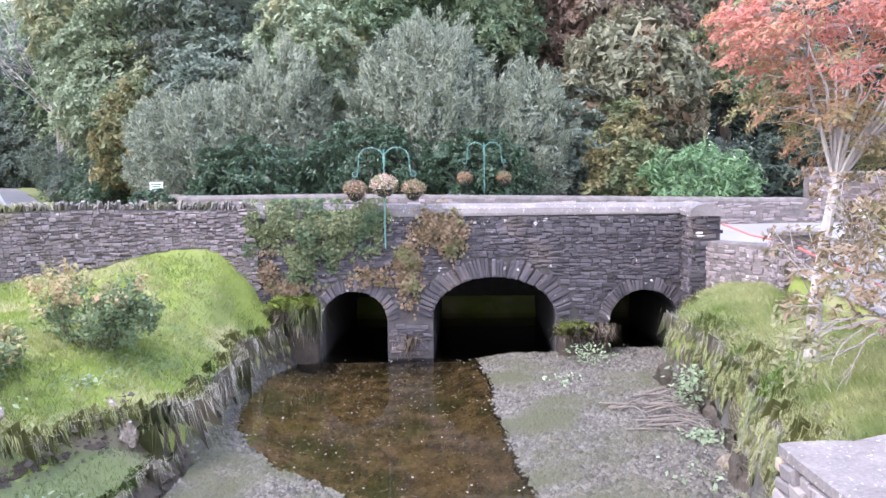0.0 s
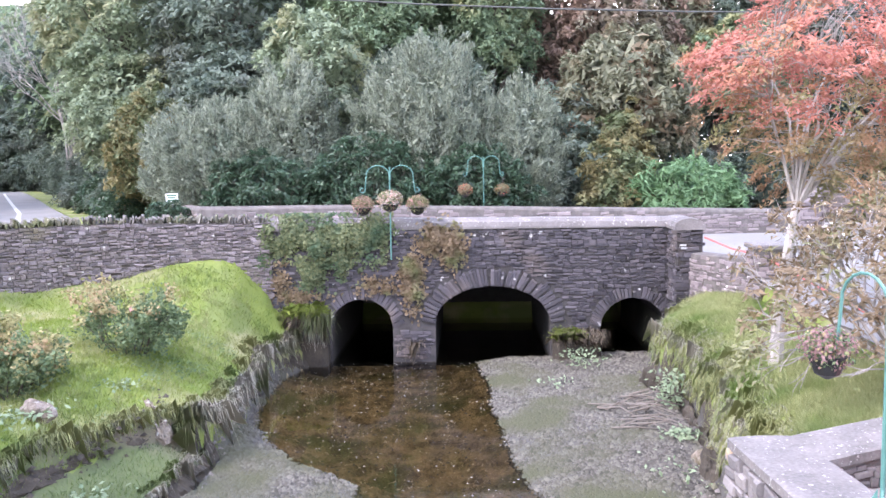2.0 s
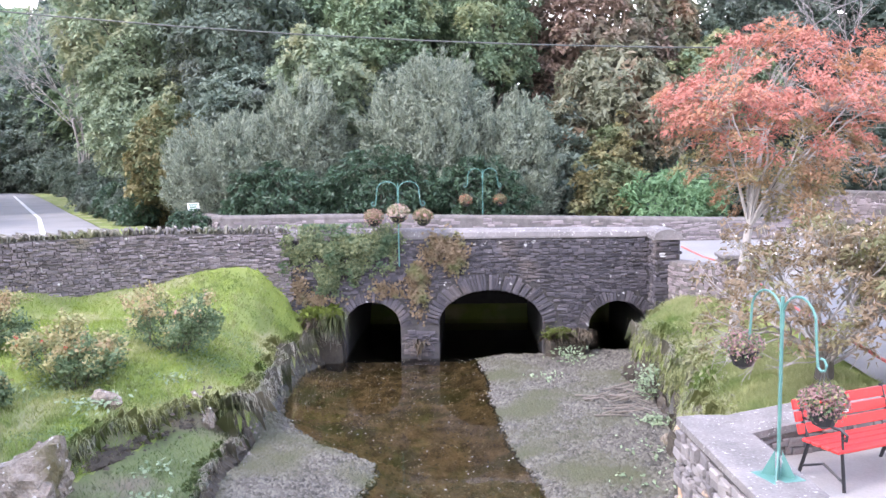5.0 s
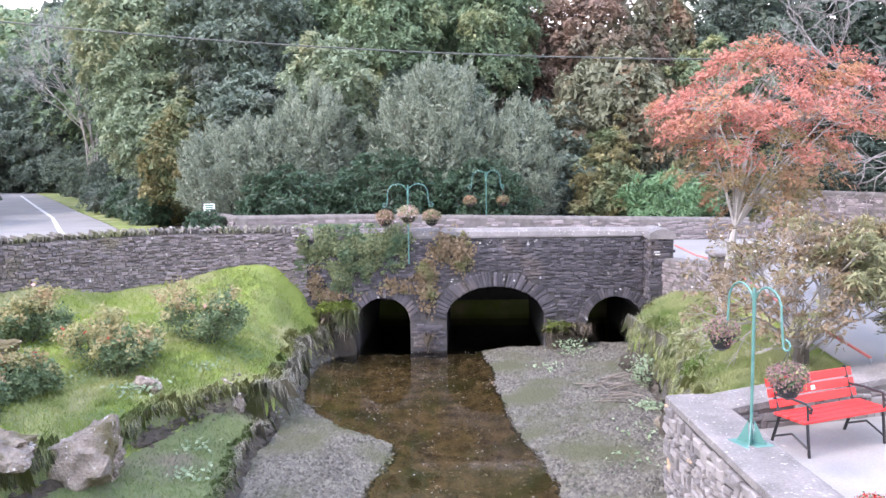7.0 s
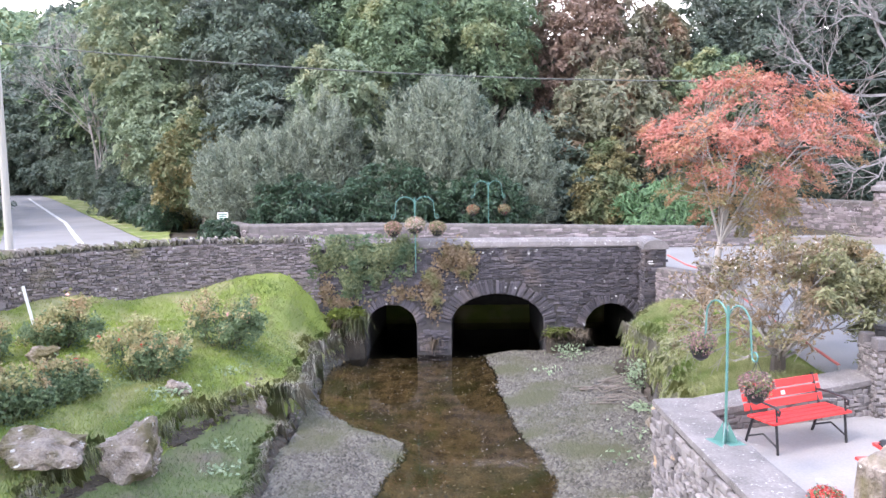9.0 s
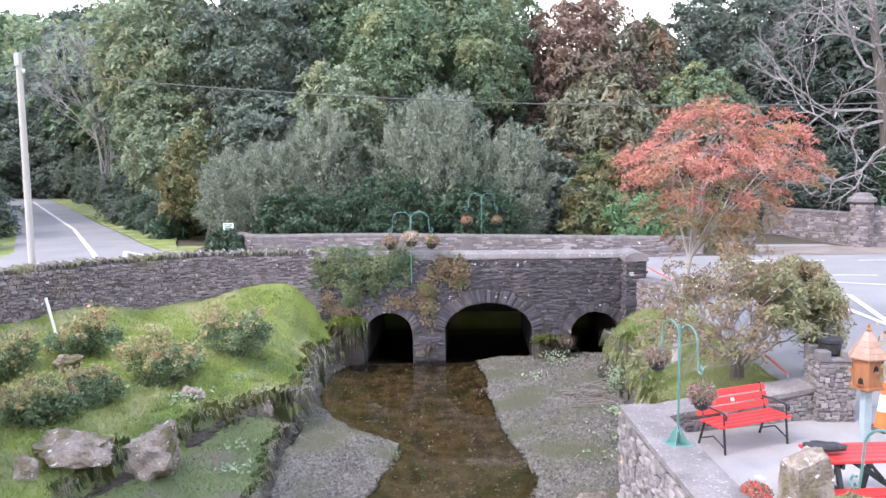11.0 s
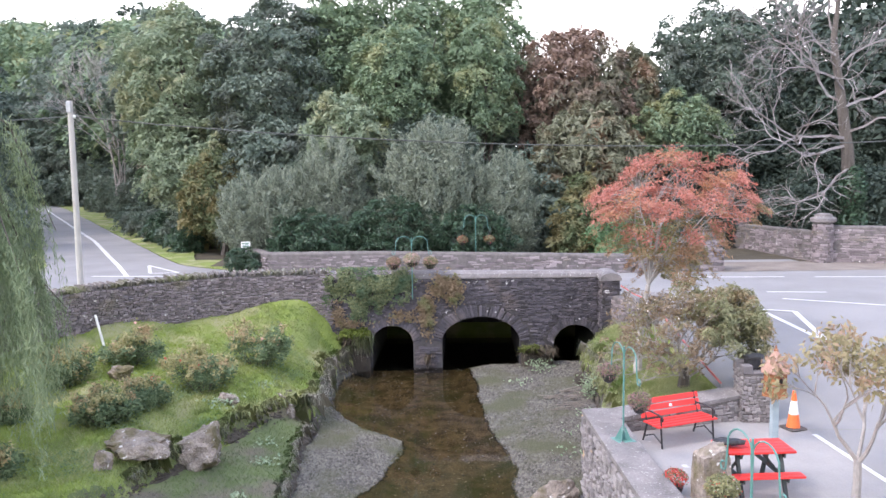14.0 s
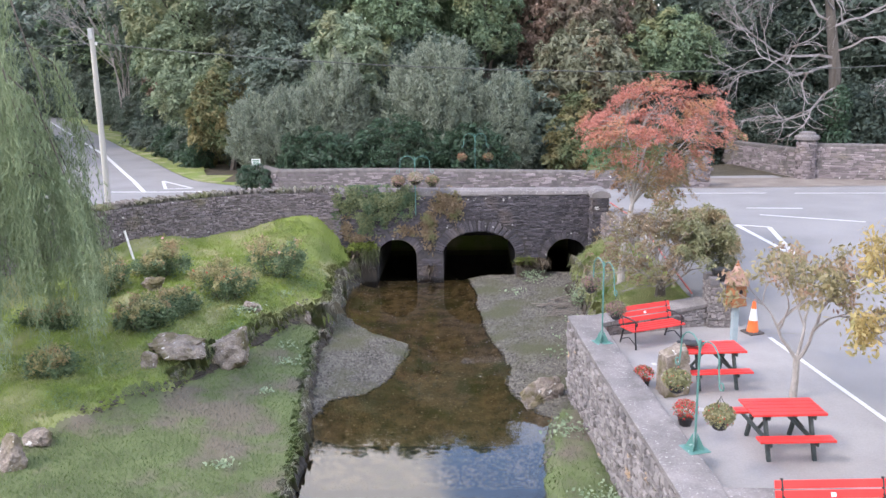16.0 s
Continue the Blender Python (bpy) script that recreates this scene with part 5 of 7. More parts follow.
def combed(name, ys, xs, count, seed, span, lo, hi, out, length, mat, label, width=0.008, gaps=-0.5, fall=0.9):
    """Grass that lies down the slope of a bank and hangs free where the bank falls away faster."""
    rng = np.random.default_rng(seed)
    y = rng.uniform(span[0], span[1], count)
    tuft = np.sin(y * 4.3 + seed) * 0.5 + np.sin(y * 11.7 + 2 * seed) * 0.4 + np.sin(y * 27.0) * 0.3
    y = y[tuft + rng.normal(0, 0.5, count) > gaps]
    k = len(y)
    x = np.interp(y, ys, xs) + rng.uniform(lo, hi, k)
    ln = length * rng.uniform(0.45, 1.35, k) * (1 + 0.3 * np.sin(y * 9.1 + seed))
    z = ground_z(x, y) - 0.01
    rows = [np.stack([x, y, z], 1)]
    way = rng.normal(0, 0.55, k)
    for f, rise in ((0.5, 0.45), (0.5, 0.0)):
        g = np.minimum(0.0, (ground_z(x + out * 0.12, y) - ground_z(x, y)) / 0.12)
        h = ln * f * np.clip(1 / np.sqrt(1 + g * g), 0.3, 1.0)
        x, y = x + out * h, y + way * ln * f
        z = np.maximum(ground_z(x, y) + 0.012, z + ln * f * (rise - fall * np.minimum(1.0, -g)))
        rows.append(np.stack([x, y, z], 1) + rng.normal(0, 0.012, (k, 3)))
    side = np.stack([rng.normal(0, 0.4, k), np.ones(k), 0 * x], 1) * (width * rng.uniform(0.6, 1.3, k) / 2)[:, None]
    a, m, e = rows
    faces_mesh(name, np.stack([a - side, a + side, m + side * 0.8, e, m - side * 0.8], 1), 5, mat, None, label, "stuff")["category"] = "grass"


toe_l, toe_r, crest = np.array(toe_x), np.array(tr_x), np.array(cr_x)


def lip_tufts(ys, xs, count, seed, span, lo, hi, out, length, mat, label, per=34, drop=0.85, width=0.009, back=0.0, name="hanging_grass", under=9.0):
    """Bunches of long grass rooted where the turf breaks off, hanging over the edge."""
    rng = np.random.default_rng(seed)
    y = rng.uniform(span[0], span[1], count)
    x0 = np.interp(y, ys, xs)
    steps = np.linspace(lo, hi, 16)
    best, found = x0 + steps[-1] * out, np.zeros(count, bool)
    for q in steps:
        x = x0 + q * out
        fall = (ground_z(x, y) - ground_z(x + 0.12 * out, y)) > 0.17
        hit = fall & ~found & (ground_z(x + 0.2 * out, y) < under)
        best[hit] = x[hit]
        found |= hit
    x, y = (best - out * (0.02 + back * rng.random(count)))[found], y[found]
    z = ground_z(x, y)
    size = length * np.exp(rng.normal(0, 0.35, len(x)))
    x, y, z, size = (np.repeat(v, per) for v in (x, y, z, size))
    k = len(x)
    root = np.stack([x + rng.normal(0, 0.03, k), y + rng.normal(0, 0.055, k), z + 0.005], 1)
    ln = size * rng.uniform(0.5, 1.2, k)
    fan = rng.normal(0, 0.3, k)
    mid = root + np.stack([out * ln * rng.uniform(0.15, 0.5, k), fan * ln * 0.5, ln * rng.uniform(0.0, 0.35, k)], 1)
    tip = mid + np.stack([out * ln * rng.uniform(0.0, 0.28, k), fan * ln * 0.4, -ln * drop * rng.uniform(0.5, 1.1, k)], 1)
    for v in (mid, tip):
        v[:, 2] = np.maximum(v[:, 2], np.maximum(0.01, ground_z(v[:, 0], v[:, 1]) + 0.012))
    side = np.stack([rng.normal(0, 0.4, k), np.ones(k), 0 * x], 1) * (width * rng.uniform(0.6, 1.3, k) / 2)[:, None]
    faces_mesh(name, np.stack([root - side, root + side, mid + side * 0.8, tip, mid - side * 0.8], 1), 5, mat, None, label, "stuff")["category"] = "grass"


lip_tufts(toe_y, toe_l, 260, 31, (10.6, 17.3), -0.5, 0.1, 1, 0.34, GREY_BLADE, "withered grey grass hanging over the bank edge", under=0.5)
lip_tufts(toe_y, toe_l, 120, 37, (10.6, 17.3), -0.5, 0.1, 1, 0.20, PALE_BLADE, "rough grass rolling over the bank edge", back=0.3, name="bank_edge_grass", under=0.5)
lip_tufts(cr_y, crest, 330, 32, (5.2, 11.2), -0.45, 0.5, 1, 0.24, PALE_BLADE, "grass rolling over the low step of the bank", back=0.15)
lip_tufts(cr_y, crest, 80, 38, (5.2, 11.2), -0.45, 0.5, 1, 0.22, GREY_BLADE, "withered grass under the low step of the bank")
lip_tufts(toe_y, toe_l, 150, 33, (-2, 10.7), -0.5, 0.1, 1, 0.13, SHELF_BLADE, "grass on the edge of the river shelf", back=0.15)
lip_tufts(toe_y, toe_l, 110, 43, (-2, 10.7), -0.5, 0.1, 1, 0.20, GREY_BLADE, "withered grass hanging from the river shelf")
lip_tufts(tr_y, toe_r, 170, 35, (7.2, 17.0), -1.0, 0.1, -1, 0.20, PALE_BLADE, "pale long grass hanging over the undercut bank", back=0.3)
lip_tufts(tr_y, toe_r, 80, 45, (7.2, 17.0), -0.6, 0.1, -1, 0.22, GREY_BLADE, "withered grass hanging over the undercut bank")
combed("hanging_grass", [-10, 1.8, 4.0, 5.0], np.array([1.0, 0.9, 1.1, 1.35]), 2500, 36, (-4, 5.1), -0.05, 0.2, -1, 0.15, SHELF_BLADE, "grass hanging over the edge of the strip")

# grass that hangs down the steep face of the mounded bank
rng = np.random.default_rng(49)
y = rng.uniform(6.8, 17.0, 50000)
x = np.interp(y, tr_y, tr_x) + rng.uniform(0.0, 0.9, 50000)
z = ground_z(x, y)
ok = (z - ground_z(x - 0.12, y) > 0.07) & (z > 0.62 + 0.2 * np.sin(y * 2.3) + 0.15 * np.sin(y * 5.1)) & (np.sin(y * 9.0 + x * 5.0) + np.sin(y * 23.0) + rng.normal(0, 0.7, 50000) > -0.2)
x, y, z = x[ok], y[ok], z[ok]
k = len(x)
ln = rng.uniform(0.08, 0.22, k)
root = np.stack([x, y, z], 1)
mid = root + np.stack([-rng.uniform(0.02, 0.08, k), rng.normal(0, 0.03, k), rng.uniform(-0.01, 0.05, k)], 1)
tip = mid + np.stack([-rng.uniform(0.0, 0.06, k), rng.normal(0, 0.04, k), -ln], 1)
side = np.stack([rng.normal(0, 0.4, k), np.ones(k), 0 * x], 1) * 0.0045
half = rng.random(k) < 0.7
rows = np.stack([root - side, root + side, mid + side * 0.8, tip, mid - side * 0.8], 1)
faces_mesh("bank_face_grass", rows[half], 5, PALE_BLADE, None, "pale green grass hanging down the mounded bank", "stuff")["category"] = "grass"
faces_mesh("bank_face_grass", rows[~half], 5, GREY_BLADE, None, "withered grass hanging down the mounded bank", "stuff")["category"] = "grass"

# coarser tufts and clover in the lawn
rng = np.random.default_rng(47)
x, y = rng.uniform(-11, -4.6, 4200), rng.uniform(1, 17, 4200)
ok = (x < np.interp(y, cr_y, cr_x)) & (x > np.interp(y, wa_y, wa_x) + 0.3) & (np.interp(y, cr_y, cr_x) - x < 2.2 + 1.5 * rng.random(4200))
x, y = np.repeat(x[ok], 14) + rng.normal(0, 0.04, 14 * ok.sum()), np.repeat(y[ok], 14) + rng.normal(0, 0.04, 14 * ok.sum())
faces_mesh("lawn_tufts", blades(rng, x, y, 0.11, 0.012, 0.7), 3, PALE_BLADE, None, "paler coarse tufts in the lawn near the bank edge", "stuff")["category"] = "grass"
x, y = rng.uniform(-10, -4.8, 26000), rng.uniform(3, 15, 26000)
patchy = np.sin(x * 2.1 + 1.3 * np.sin(y * 1.7)) + np.sin(y * 2.6 + 0.8 * np.sin(x * 3.1)) + rng.normal(0, 0.5, 26000)
ok = (x < np.interp(y, cr_y, cr_x) - 0.1) & (np.interp(y, cr_y, cr_x) - x < 2.6) & (patchy > 0.7)
p = np.stack([x, y, ground_z(x, y) + 0.03 + 0.03 * rng.random(26000)], 1)[ok]
faces_mesh("clover", leaves(rng, p, np.tile([0, -0.2, 1.0], (len(p), 1)), 0.045, 0.036, 0, 0.4), 4, LEAF_CLOVER, None, "patches of clover and plantain in the lawn", "stuff")["category"] = "plants"

# ---- pebbles ----
rng = np.random.default_rng(41)
x, y = rng.uniform(-4.9, 3.6, 150000), 3.0 + 14.6 * rng.random(150000) ** 1.05
z = ground_z(x, y)
inside = (x > np.interp(y, toe_y, toe_x) + 0.02) & (x < np.interp(y, tr_y, tr_x) - 0.02)
ok = inside & (z > -0.03) & (z < 0.26)
wet = inside & (z <= -0.03) & (rng.random(len(x)) < 0.30)


def pebbles(name, x, y, z, lo, hi, mat, label):
    k = len(x)
    octa = np.array([(1, 0, -0.2), (0, 1, -0.2), (-1, 0, -0.2), (0, -1, -0.2), (0, 0, 1)], float)
    tri = np.array([(0, 1, 4), (1, 2, 4), (2, 3, 4), (3, 0, 4)])
    s = lo + (hi - lo) * rng.random(k) ** 3
    th = rng.uniform(0, 6.283, k)
    v = octa[None] * (s[:, None, None] * rng.uniform(0.55, 1.3, (k, 5, 1))) * np.array([1, 0.8, 0.6])
    c, q = np.cos(th)[:, None], np.sin(th)[:, None]
    v = np.stack([v[..., 0] * c - v[..., 1] * q, v[..., 0] * q + v[..., 1] * c, v[..., 2]], -1) + np.stack([x, y, z + s * 0.12], 1)[:, None, :]
    f = tri[None] + 5 * np.arange(k)[:, None, None]
    poly_mesh(name, v, f.reshape(-1, 3), mat, None, label, "stuff", "pebbles")


pebbles("pebbles", x[ok], y[ok], z[ok], 0.014, 0.065, GRAVEL, "grey river pebbles on the gravel bars")
pebbles("pebbles", x[wet], y[wet], z[wet], 0.015, 0.07, BED, "brown pebbles under the shallow water")
pale = np.flatnonzero(wet)[::17]
pebbles("pebbles", x[pale], y[pale], z[pale] + 0.012, 0.016, 0.05, OLD_COPING, "pale pebbles scattered over the brown river bed")
y2 = rng.uniform(3.5, 10.9, 420)
x2 = np.array([crest_at(v) for v in y2]) + rng.uniform(0.06, 0.30, 420)
pebbles("bank_stones", x2, y2, ground_z(x2, y2) + 0.25 * rng.random(420) ** 2, 0.02, 0.065, MUD, "mossy stones and clods along the low step of the bank")
y2 = rng.uniform(4.0, 17.0, 380)
x2 = np.interp(y2, toe_y, toe_x) + rng.normal(-0.02, 0.07, 380)
pebbles("bank_stones", x2, y2, np.minimum(0.3, ground_z(x2, y2)), 0.02, 0.07, OLD_COPING, "grey stones along the foot of the bank")
y2 = rng.uniform(8.5, 16.8, 300)
x2 = np.interp(y2, tr_y, tr_x) + rng.normal(-0.05, 0.10, 300)
pebbles("bank_stones", x2, y2, np.minimum(0.35, ground_z(x2, y2)), 0.02, 0.08, OLD_COPING, "grey stones along the foot of the mounded bank")
PALE_LEAF = material("pale_fallen_leaf", (0.45, 0.43, 0.37), (0.72, 0.70, 0.62), 3, 50, 0.8, 0.0)
# pale fallen leaves and flecks on the water
k = 360
x, y = rng.uniform(-4.2, 0.2, k), 7.5 + 10 * rng.random(k) ** 0.6
ok = (ground_z(x, y) < -0.02) & (x > np.interp(y, toe_y, toe_x))
p = np.stack([x, y, 0.006 + 0 * x], 1)[ok]
faces_mesh("floating_leaves", leaves(rng, p, np.tile([0, 0, 9.0], (len(p), 1)), 0.034, 0.024, 0, 0.1), 4, PALE_LEAF, None, "small pale fallen leaves floating on the water", "stuff")["category"] = "leaves"


# ---- rocks ----
def rock(label, at, size, seed, mat=ROCK, turn=0, sharp=0.15, name="rock"):
    """A broken block: a ball cut by a dozen slanting planes, with a rough skin."""
    r2 = random.Random(seed * 7 + 3)
    cuts = []
    for k in range(16):
        n1 = Vector((r2.gauss(0, 1), r2.gauss(0, 1), r2.gauss(0, 0.8))).normalized()
        cuts.append((n1, r2.uniform(0.50, 0.95)))
    bm = bmesh.new()
    bmesh.ops.create_icosphere(bm, subdivisions=4 if max(size) > 0.35 else 3, radius=1.0)
    for v in bm.verts:
        d = v.co.normalized()
        r = 1.3
        for n1, q in cuts:
            c = d.dot(n1)
            if c > 0.05:
                r = min(r, q / c)
        r += sharp * (noise.ridged_multi_fractal(d * 1.6 + Vector((0, seed, 0)), 0.9, 2.1, 5, 1.0, 2.0) - 1.1) * 0.22 + 0.7 * sharp * noise.fractal(d * 4 + Vector((0, seed, 0)), 0.6, 2.0, 5) + 0.05 * noise.noise(d * 2.2 + Vector((seed, 0, 0)))
        v.co = d * r
        if v.co.z < -0.5:
            v.co.z = -0.5
    for v in bm.verts:
        v.co = Vector((v.co.x * size[0], v.co.y * size[1], (v.co.z + 0.42) * size[2]))
    ob = part(name, bm, mat)
    ob.matrix_basis = pose(*at, 0, 0, turn)
    return tagged(ob, label, "rock")


def on_ground(x, y, dz=0.0):
    return (x, y, ground_at(x, y) + dz)


rock("large angular pale rock with white patches on the lawn edge", on_ground(-6.15, 7.2, -0.10), (0.72, 0.5, 0.60), 1, turn=20, sharp=0.23)
rock("broad flat pale rock half sunk in the lawn edge", on_ground(-7.1, 6.35, -0.12), (0.80, 0.5, 0.32), 2, turn=10, sharp=0.23)
rock("small grey rock beside the larger ones", on_ground(-7.5, 5.5, 0.0), (0.24, 0.2, 0.2), 3)
rock("small white-topped stone in the grass", on_ground(-6.2, 9.5, 0.0), (0.26, 0.2, 0.26), 4)
rock("reddish boulder jutting out of the bank edge", (-5.15, 10.75, 0.55), (0.26, 0.50, 0.46), 5, turn=30)
rock("pinkish rock among the rose bushes", on_ground(-9.15, 10.4, 0.0), (0.40, 0.28, 0.24), 6)
rock("pale rock at the foot of the lawn", on_ground(-8.55, 1.75, 0.0), (0.34, 0.28, 0.36), 7)
rock("pale rock at the foot of the lawn", on_ground(-8.45, 2.5, 0.0), (0.30, 0.24, 0.24), 8)
rock("wet slanting rock at the foot of the river wall", (1.25, 6.2, -0.05), (0.55, 0.32, 0.36), 9, turn=35)
rock("dark square rock under the grassy bank", (3.0, 14.5, -0.05), (0.34, 0.6, 0.52), 10, MUD)
rock("pale stone under the grassy bank", (2.75, 10.5, 0.05), (0.26, 0.3, 0.34), 11)
rock("dark rock at the foot of the bank", (2.7, 10.0, 0.0), (0.25, 0.3, 0.5), 12, MUD)


# ---- rose bushes on the lawn ----
FLOWER_RED = material("red_petal", (0.45, 0.02, 0.02), (0.70, 0.06, 0.05), 20, 80, 0.6, 0.0)
FLOWER_PINK = material("pink_petal", (0.55, 0.22, 0.22), (0.75, 0.42, 0.40), 20, 80, 0.6, 0.0)
FLOWER_PALE = material("pale_petal", (0.60, 0.52, 0.45), (0.80, 0.74, 0.68), 20, 80, 0.6, 0.0)


def rose_bush(x, y, w, h, seed, label):
    """Thorny stems from one stool, dark below, with yellowing sprays on top."""
    t = thing("rose_bush", label, "bush", "bushes on the lawn")
    r2, rng = random.Random(seed), np.random.default_rng(seed)
    z = ground_at(x, y)
    ends, mids = [], []
    bm = bmesh.new()
    for k in range(14):
        th = k * 2.4 + r2.uniform(-0.3, 0.3)
        s = w / (2 * h) * r2.uniform(0.25, 1.7)
        twigs(bm, r2, (x + 0.12 * w * math.cos(th), y + 0.12 * w * math.sin(th), z - 0.03), (s * math.cos(th), s * math.sin(th), 1.0), 0.40 * h * r2.uniform(0.75, 1.25), 0.011, 2, 0.62, 0.0, 0.76, 3, 4, ends, 0.16, mids)
    tagged(part("stemwork", bm, BARK, t), kind="stuff")
    low, high, size = [], [], 0.070
    for a, e in ends:
        a, e = np.array(a), np.array(e)
        k = int(rng.integers(24, 56))
        p = a + (e - a) * rng.uniform(-0.8, 1.3, (k, 1)) + rng.normal(0, 0.055, (k, 3))
        top = (e[2] - z) / h + 0.35 * wobble(e[0], e[1], 2.0, seed % 7) - 0.15 * (e[0] - x) / w
        (high if top + rng.normal(0, 0.12) > 0.58 else low).append(p)
    for a, e in mids:
        a, e = np.array(a), np.array(e)
        low.append(a + (e - a) * rng.uniform(-0.2, 1.2, (44, 1)) + rng.normal(0, 0.11, (44, 3)))
    for rows, mat, lab in ((low, LEAF_ROSE, "dark green leaves"), (high, LEAF_TIP, "yellowing and reddish upper leaves")):
        if rows:
            p = np.concatenate(rows)
            p = p[p[:, 2] > z + 0.03]
            faces_mesh("foliage", leaves(rng, p, np.tile([0, -0.3, 0.7], (len(p), 1)), size, size * 0.6, 0.2, 0.8), 4, mat, t, lab)
    p = np.array([tuple(e) for a, e in r2.sample(ends, 6)])
    faces_mesh("blossom", leaves(rng, p, np.tile([0, -0.6, 0.6], (6, 1)), 0.09, 0.09, 0, 0.4), 4, FLOWER_PINK if seed % 2 else FLOWER_RED, t, "pink blossom" if seed % 2 else "red blossom")
    return t


rose_bush(-6.2, 12.6, 1.6, 1.3, 201, "large rose bush with yellowing and dark green leaves on the lawn")
rose_bush(-7.1, 10.45, 1.2, 1.15, 202, "rose bush with reddish tips on the lawn")
rose_bush(-8.45, 7.75, 1.05, 0.9, 203, "low rose bush with dark leaves on the lawn")
rose_bush(-7.95, 8.8, 0.85, 0.75, 204, "low rose bush with dark leaves on the lawn")
rose_bush(-9.35, 11.6, 1.0, 1.05, 205, "upright green rose bush on the lawn")
rose_bush(-10.5, 10.3, 1.0, 1.1, 206, "green rose bush near the wall")
rose_bush(-10.6, 7.4, 1.0, 0.8, 207, "green rose bush near the willow")
rose_bush(-9.3, 4.9, 0.9, 0.6, 208, "low bush below the willow")


# ---- trees near the bridge ----
def sprayed_crown(t, rng, r2, fork, limbs, sprays, size, per, ll, lw, kinds, bark, r0=0.045, up=0.6, droop=0.35):
    """Limbs from the fork, a twig to every spray of leaves; kinds: (material, label, test) tried in turn."""
    bm = bmesh.new()
    spine = []
    for e in limbs:
        e = Vector(e)
        d = e - fork
        mid = fork + d * 0.45 + Vector((0, 0, 0.12 * d.length)) + Vector((r2.gauss(0, 0.05), r2.gauss(0, 0.05), 0)) * d.length
        pts = [fork, fork.lerp(mid, 0.5) + Vector((0, 0, 0.03)), mid, mid.lerp(e, 0.55) + Vector((r2.gauss(0, 0.06), r2.gauss(0, 0.06), 0.04)), e]
        tube(bm, pts, [r0, r0 * 0.8, r0 * 0.6, r0 * 0.42, r0 * 0.2], 5, False)
        spine += [(pts[k].lerp(pts[k + 1], u)) for k in (1, 2, 3) for u in (0.0, 0.35, 0.7)] + [e]
    grid = np.array([tuple(v) for v in spine])
    for p in sprays:
        below = grid[:, 2] < p[2] + 0.1
        cost = np.linalg.norm(grid - p, axis=1) + np.where(below, 0.0, 1.5)
        s = Vector(grid[int(np.argmin(cost))])
        e = Vector(p)
        mid = s.lerp(e, 0.5) + Vector((r2.gauss(0, 0.05), r2.gauss(0, 0.05), 0.06))
        tube(bm, [s, mid, e], [r0 * 0.26, r0 * 0.18, r0 * 0.08], 4, False)
    tagged(part("branchwork", bm, bark, t), kind="stuff")
    left = np.ones(len(sprays), bool)
    c = sprays.mean(axis=0)
    for mat, lab, test in kinds:
        pick = left & test(sprays)
        left &= ~pick
        if not pick.any():
            continue
        p = sprays[pick]
        o = p - c
        o /= np.linalg.norm(o, axis=1, keepdims=True) + 1e-9
        faces_mesh("crown", spray_leaves(rng, p, o, size * rng.uniform(0.6, 1.3, len(p)), per, ll, lw, 0.35, droop, 0.6, up), 3, mat, t, lab)


def red_tree():
    t = thing("red_maple", "small autumn tree with red crown and orange-green lower leaves", "tree")
    r2, rng = random.Random(77), np.random.default_rng(78)
    base = Vector(on_ground(3.7, 10.6))
    fork = Vector((3.98, 10.75, 3.75))
    bm = bmesh.new()
    tube(bm, [base - Vector((0, 0, 0.2)), base.lerp(fork, 0.35) + Vector((-0.05, 0, 0)), base.lerp(fork, 0.7) + Vector((-0.03, 0, 0)), fork], [0.12, 0.085, 0.075, 0.06], 8)
    part("trunk", bm, GREY_BARK, t)
    c, r = np.array([4.72, 11.2, 5.2]), np.array([2.15, 1.9, 1.7])
    th, rho = rng.uniform(0, 6.283, 190), np.sqrt(rng.random(190))
    lump = np.array([noise.noise((2.2 * v * math.cos(w), 2.2 * v * math.sin(w), 4.0)) for v, w in zip(rho, th)])
    cap = np.stack([c[0] + r[0] * rho * np.cos(th), c[1] + r[1] * rho * np.sin(th), 6.95 - 1.25 * rho ** 2.2 + 0.75 * lump - 0.3 * rng.random(190) ** 2], 1)
    th, u = rng.uniform(0, 6.283, 230), rng.random(230) ** 0.8
    rho = (0.34 + 0.66 * u ** 0.7) * rng.uniform(0.55, 1.06, 230)
    flank = np.stack([c[0] - 0.35 * (1 - u) + r[0] * rho * np.cos(th), c[1] - 0.2 * (1 - u) + r[1] * rho * np.sin(th), 4.0 + 1.9 * u + rng.normal(0, 0.15, 230)], 1)
    low = np.stack([4.35 + rng.normal(0, 0.45, 18), 10.9 + rng.normal(0, 0.4, 18), rng.uniform(3.8, 4.7, 18)], 1)
    sprays = np.concatenate([cap, flank, low])
    limbs = [(4.72 + 1.35 * math.cos(k * 2.4) * (0.5 + 0.5 * (k % 3) / 2), 11.2 + 1.2 * math.sin(k * 2.4) * (0.5 + 0.5 * (k % 3) / 2), 5.0 + 1.2 * ((k * 5) % 7) / 7) for k in range(13)]
    top = lambda v: v[:, 2] + 0.35 * np.linalg.norm((v[:, :2] - c[:2]) / r[:2], axis=1) + rng.normal(0, 0.35, len(v))
    kinds = [(LEAF_RED, "red leaves", lambda v: top(v) > 5.45), (LEAF_ORANGE, "orange and green leaves", lambda v: np.ones(len(v), bool))]
    sprayed_crown(t, rng, r2, fork, limbs, sprays, 0.24, 62, 0.080, 0.030, kinds, GREY_BARK, 0.032, 0.55, -0.25)
    return t


red_tree()


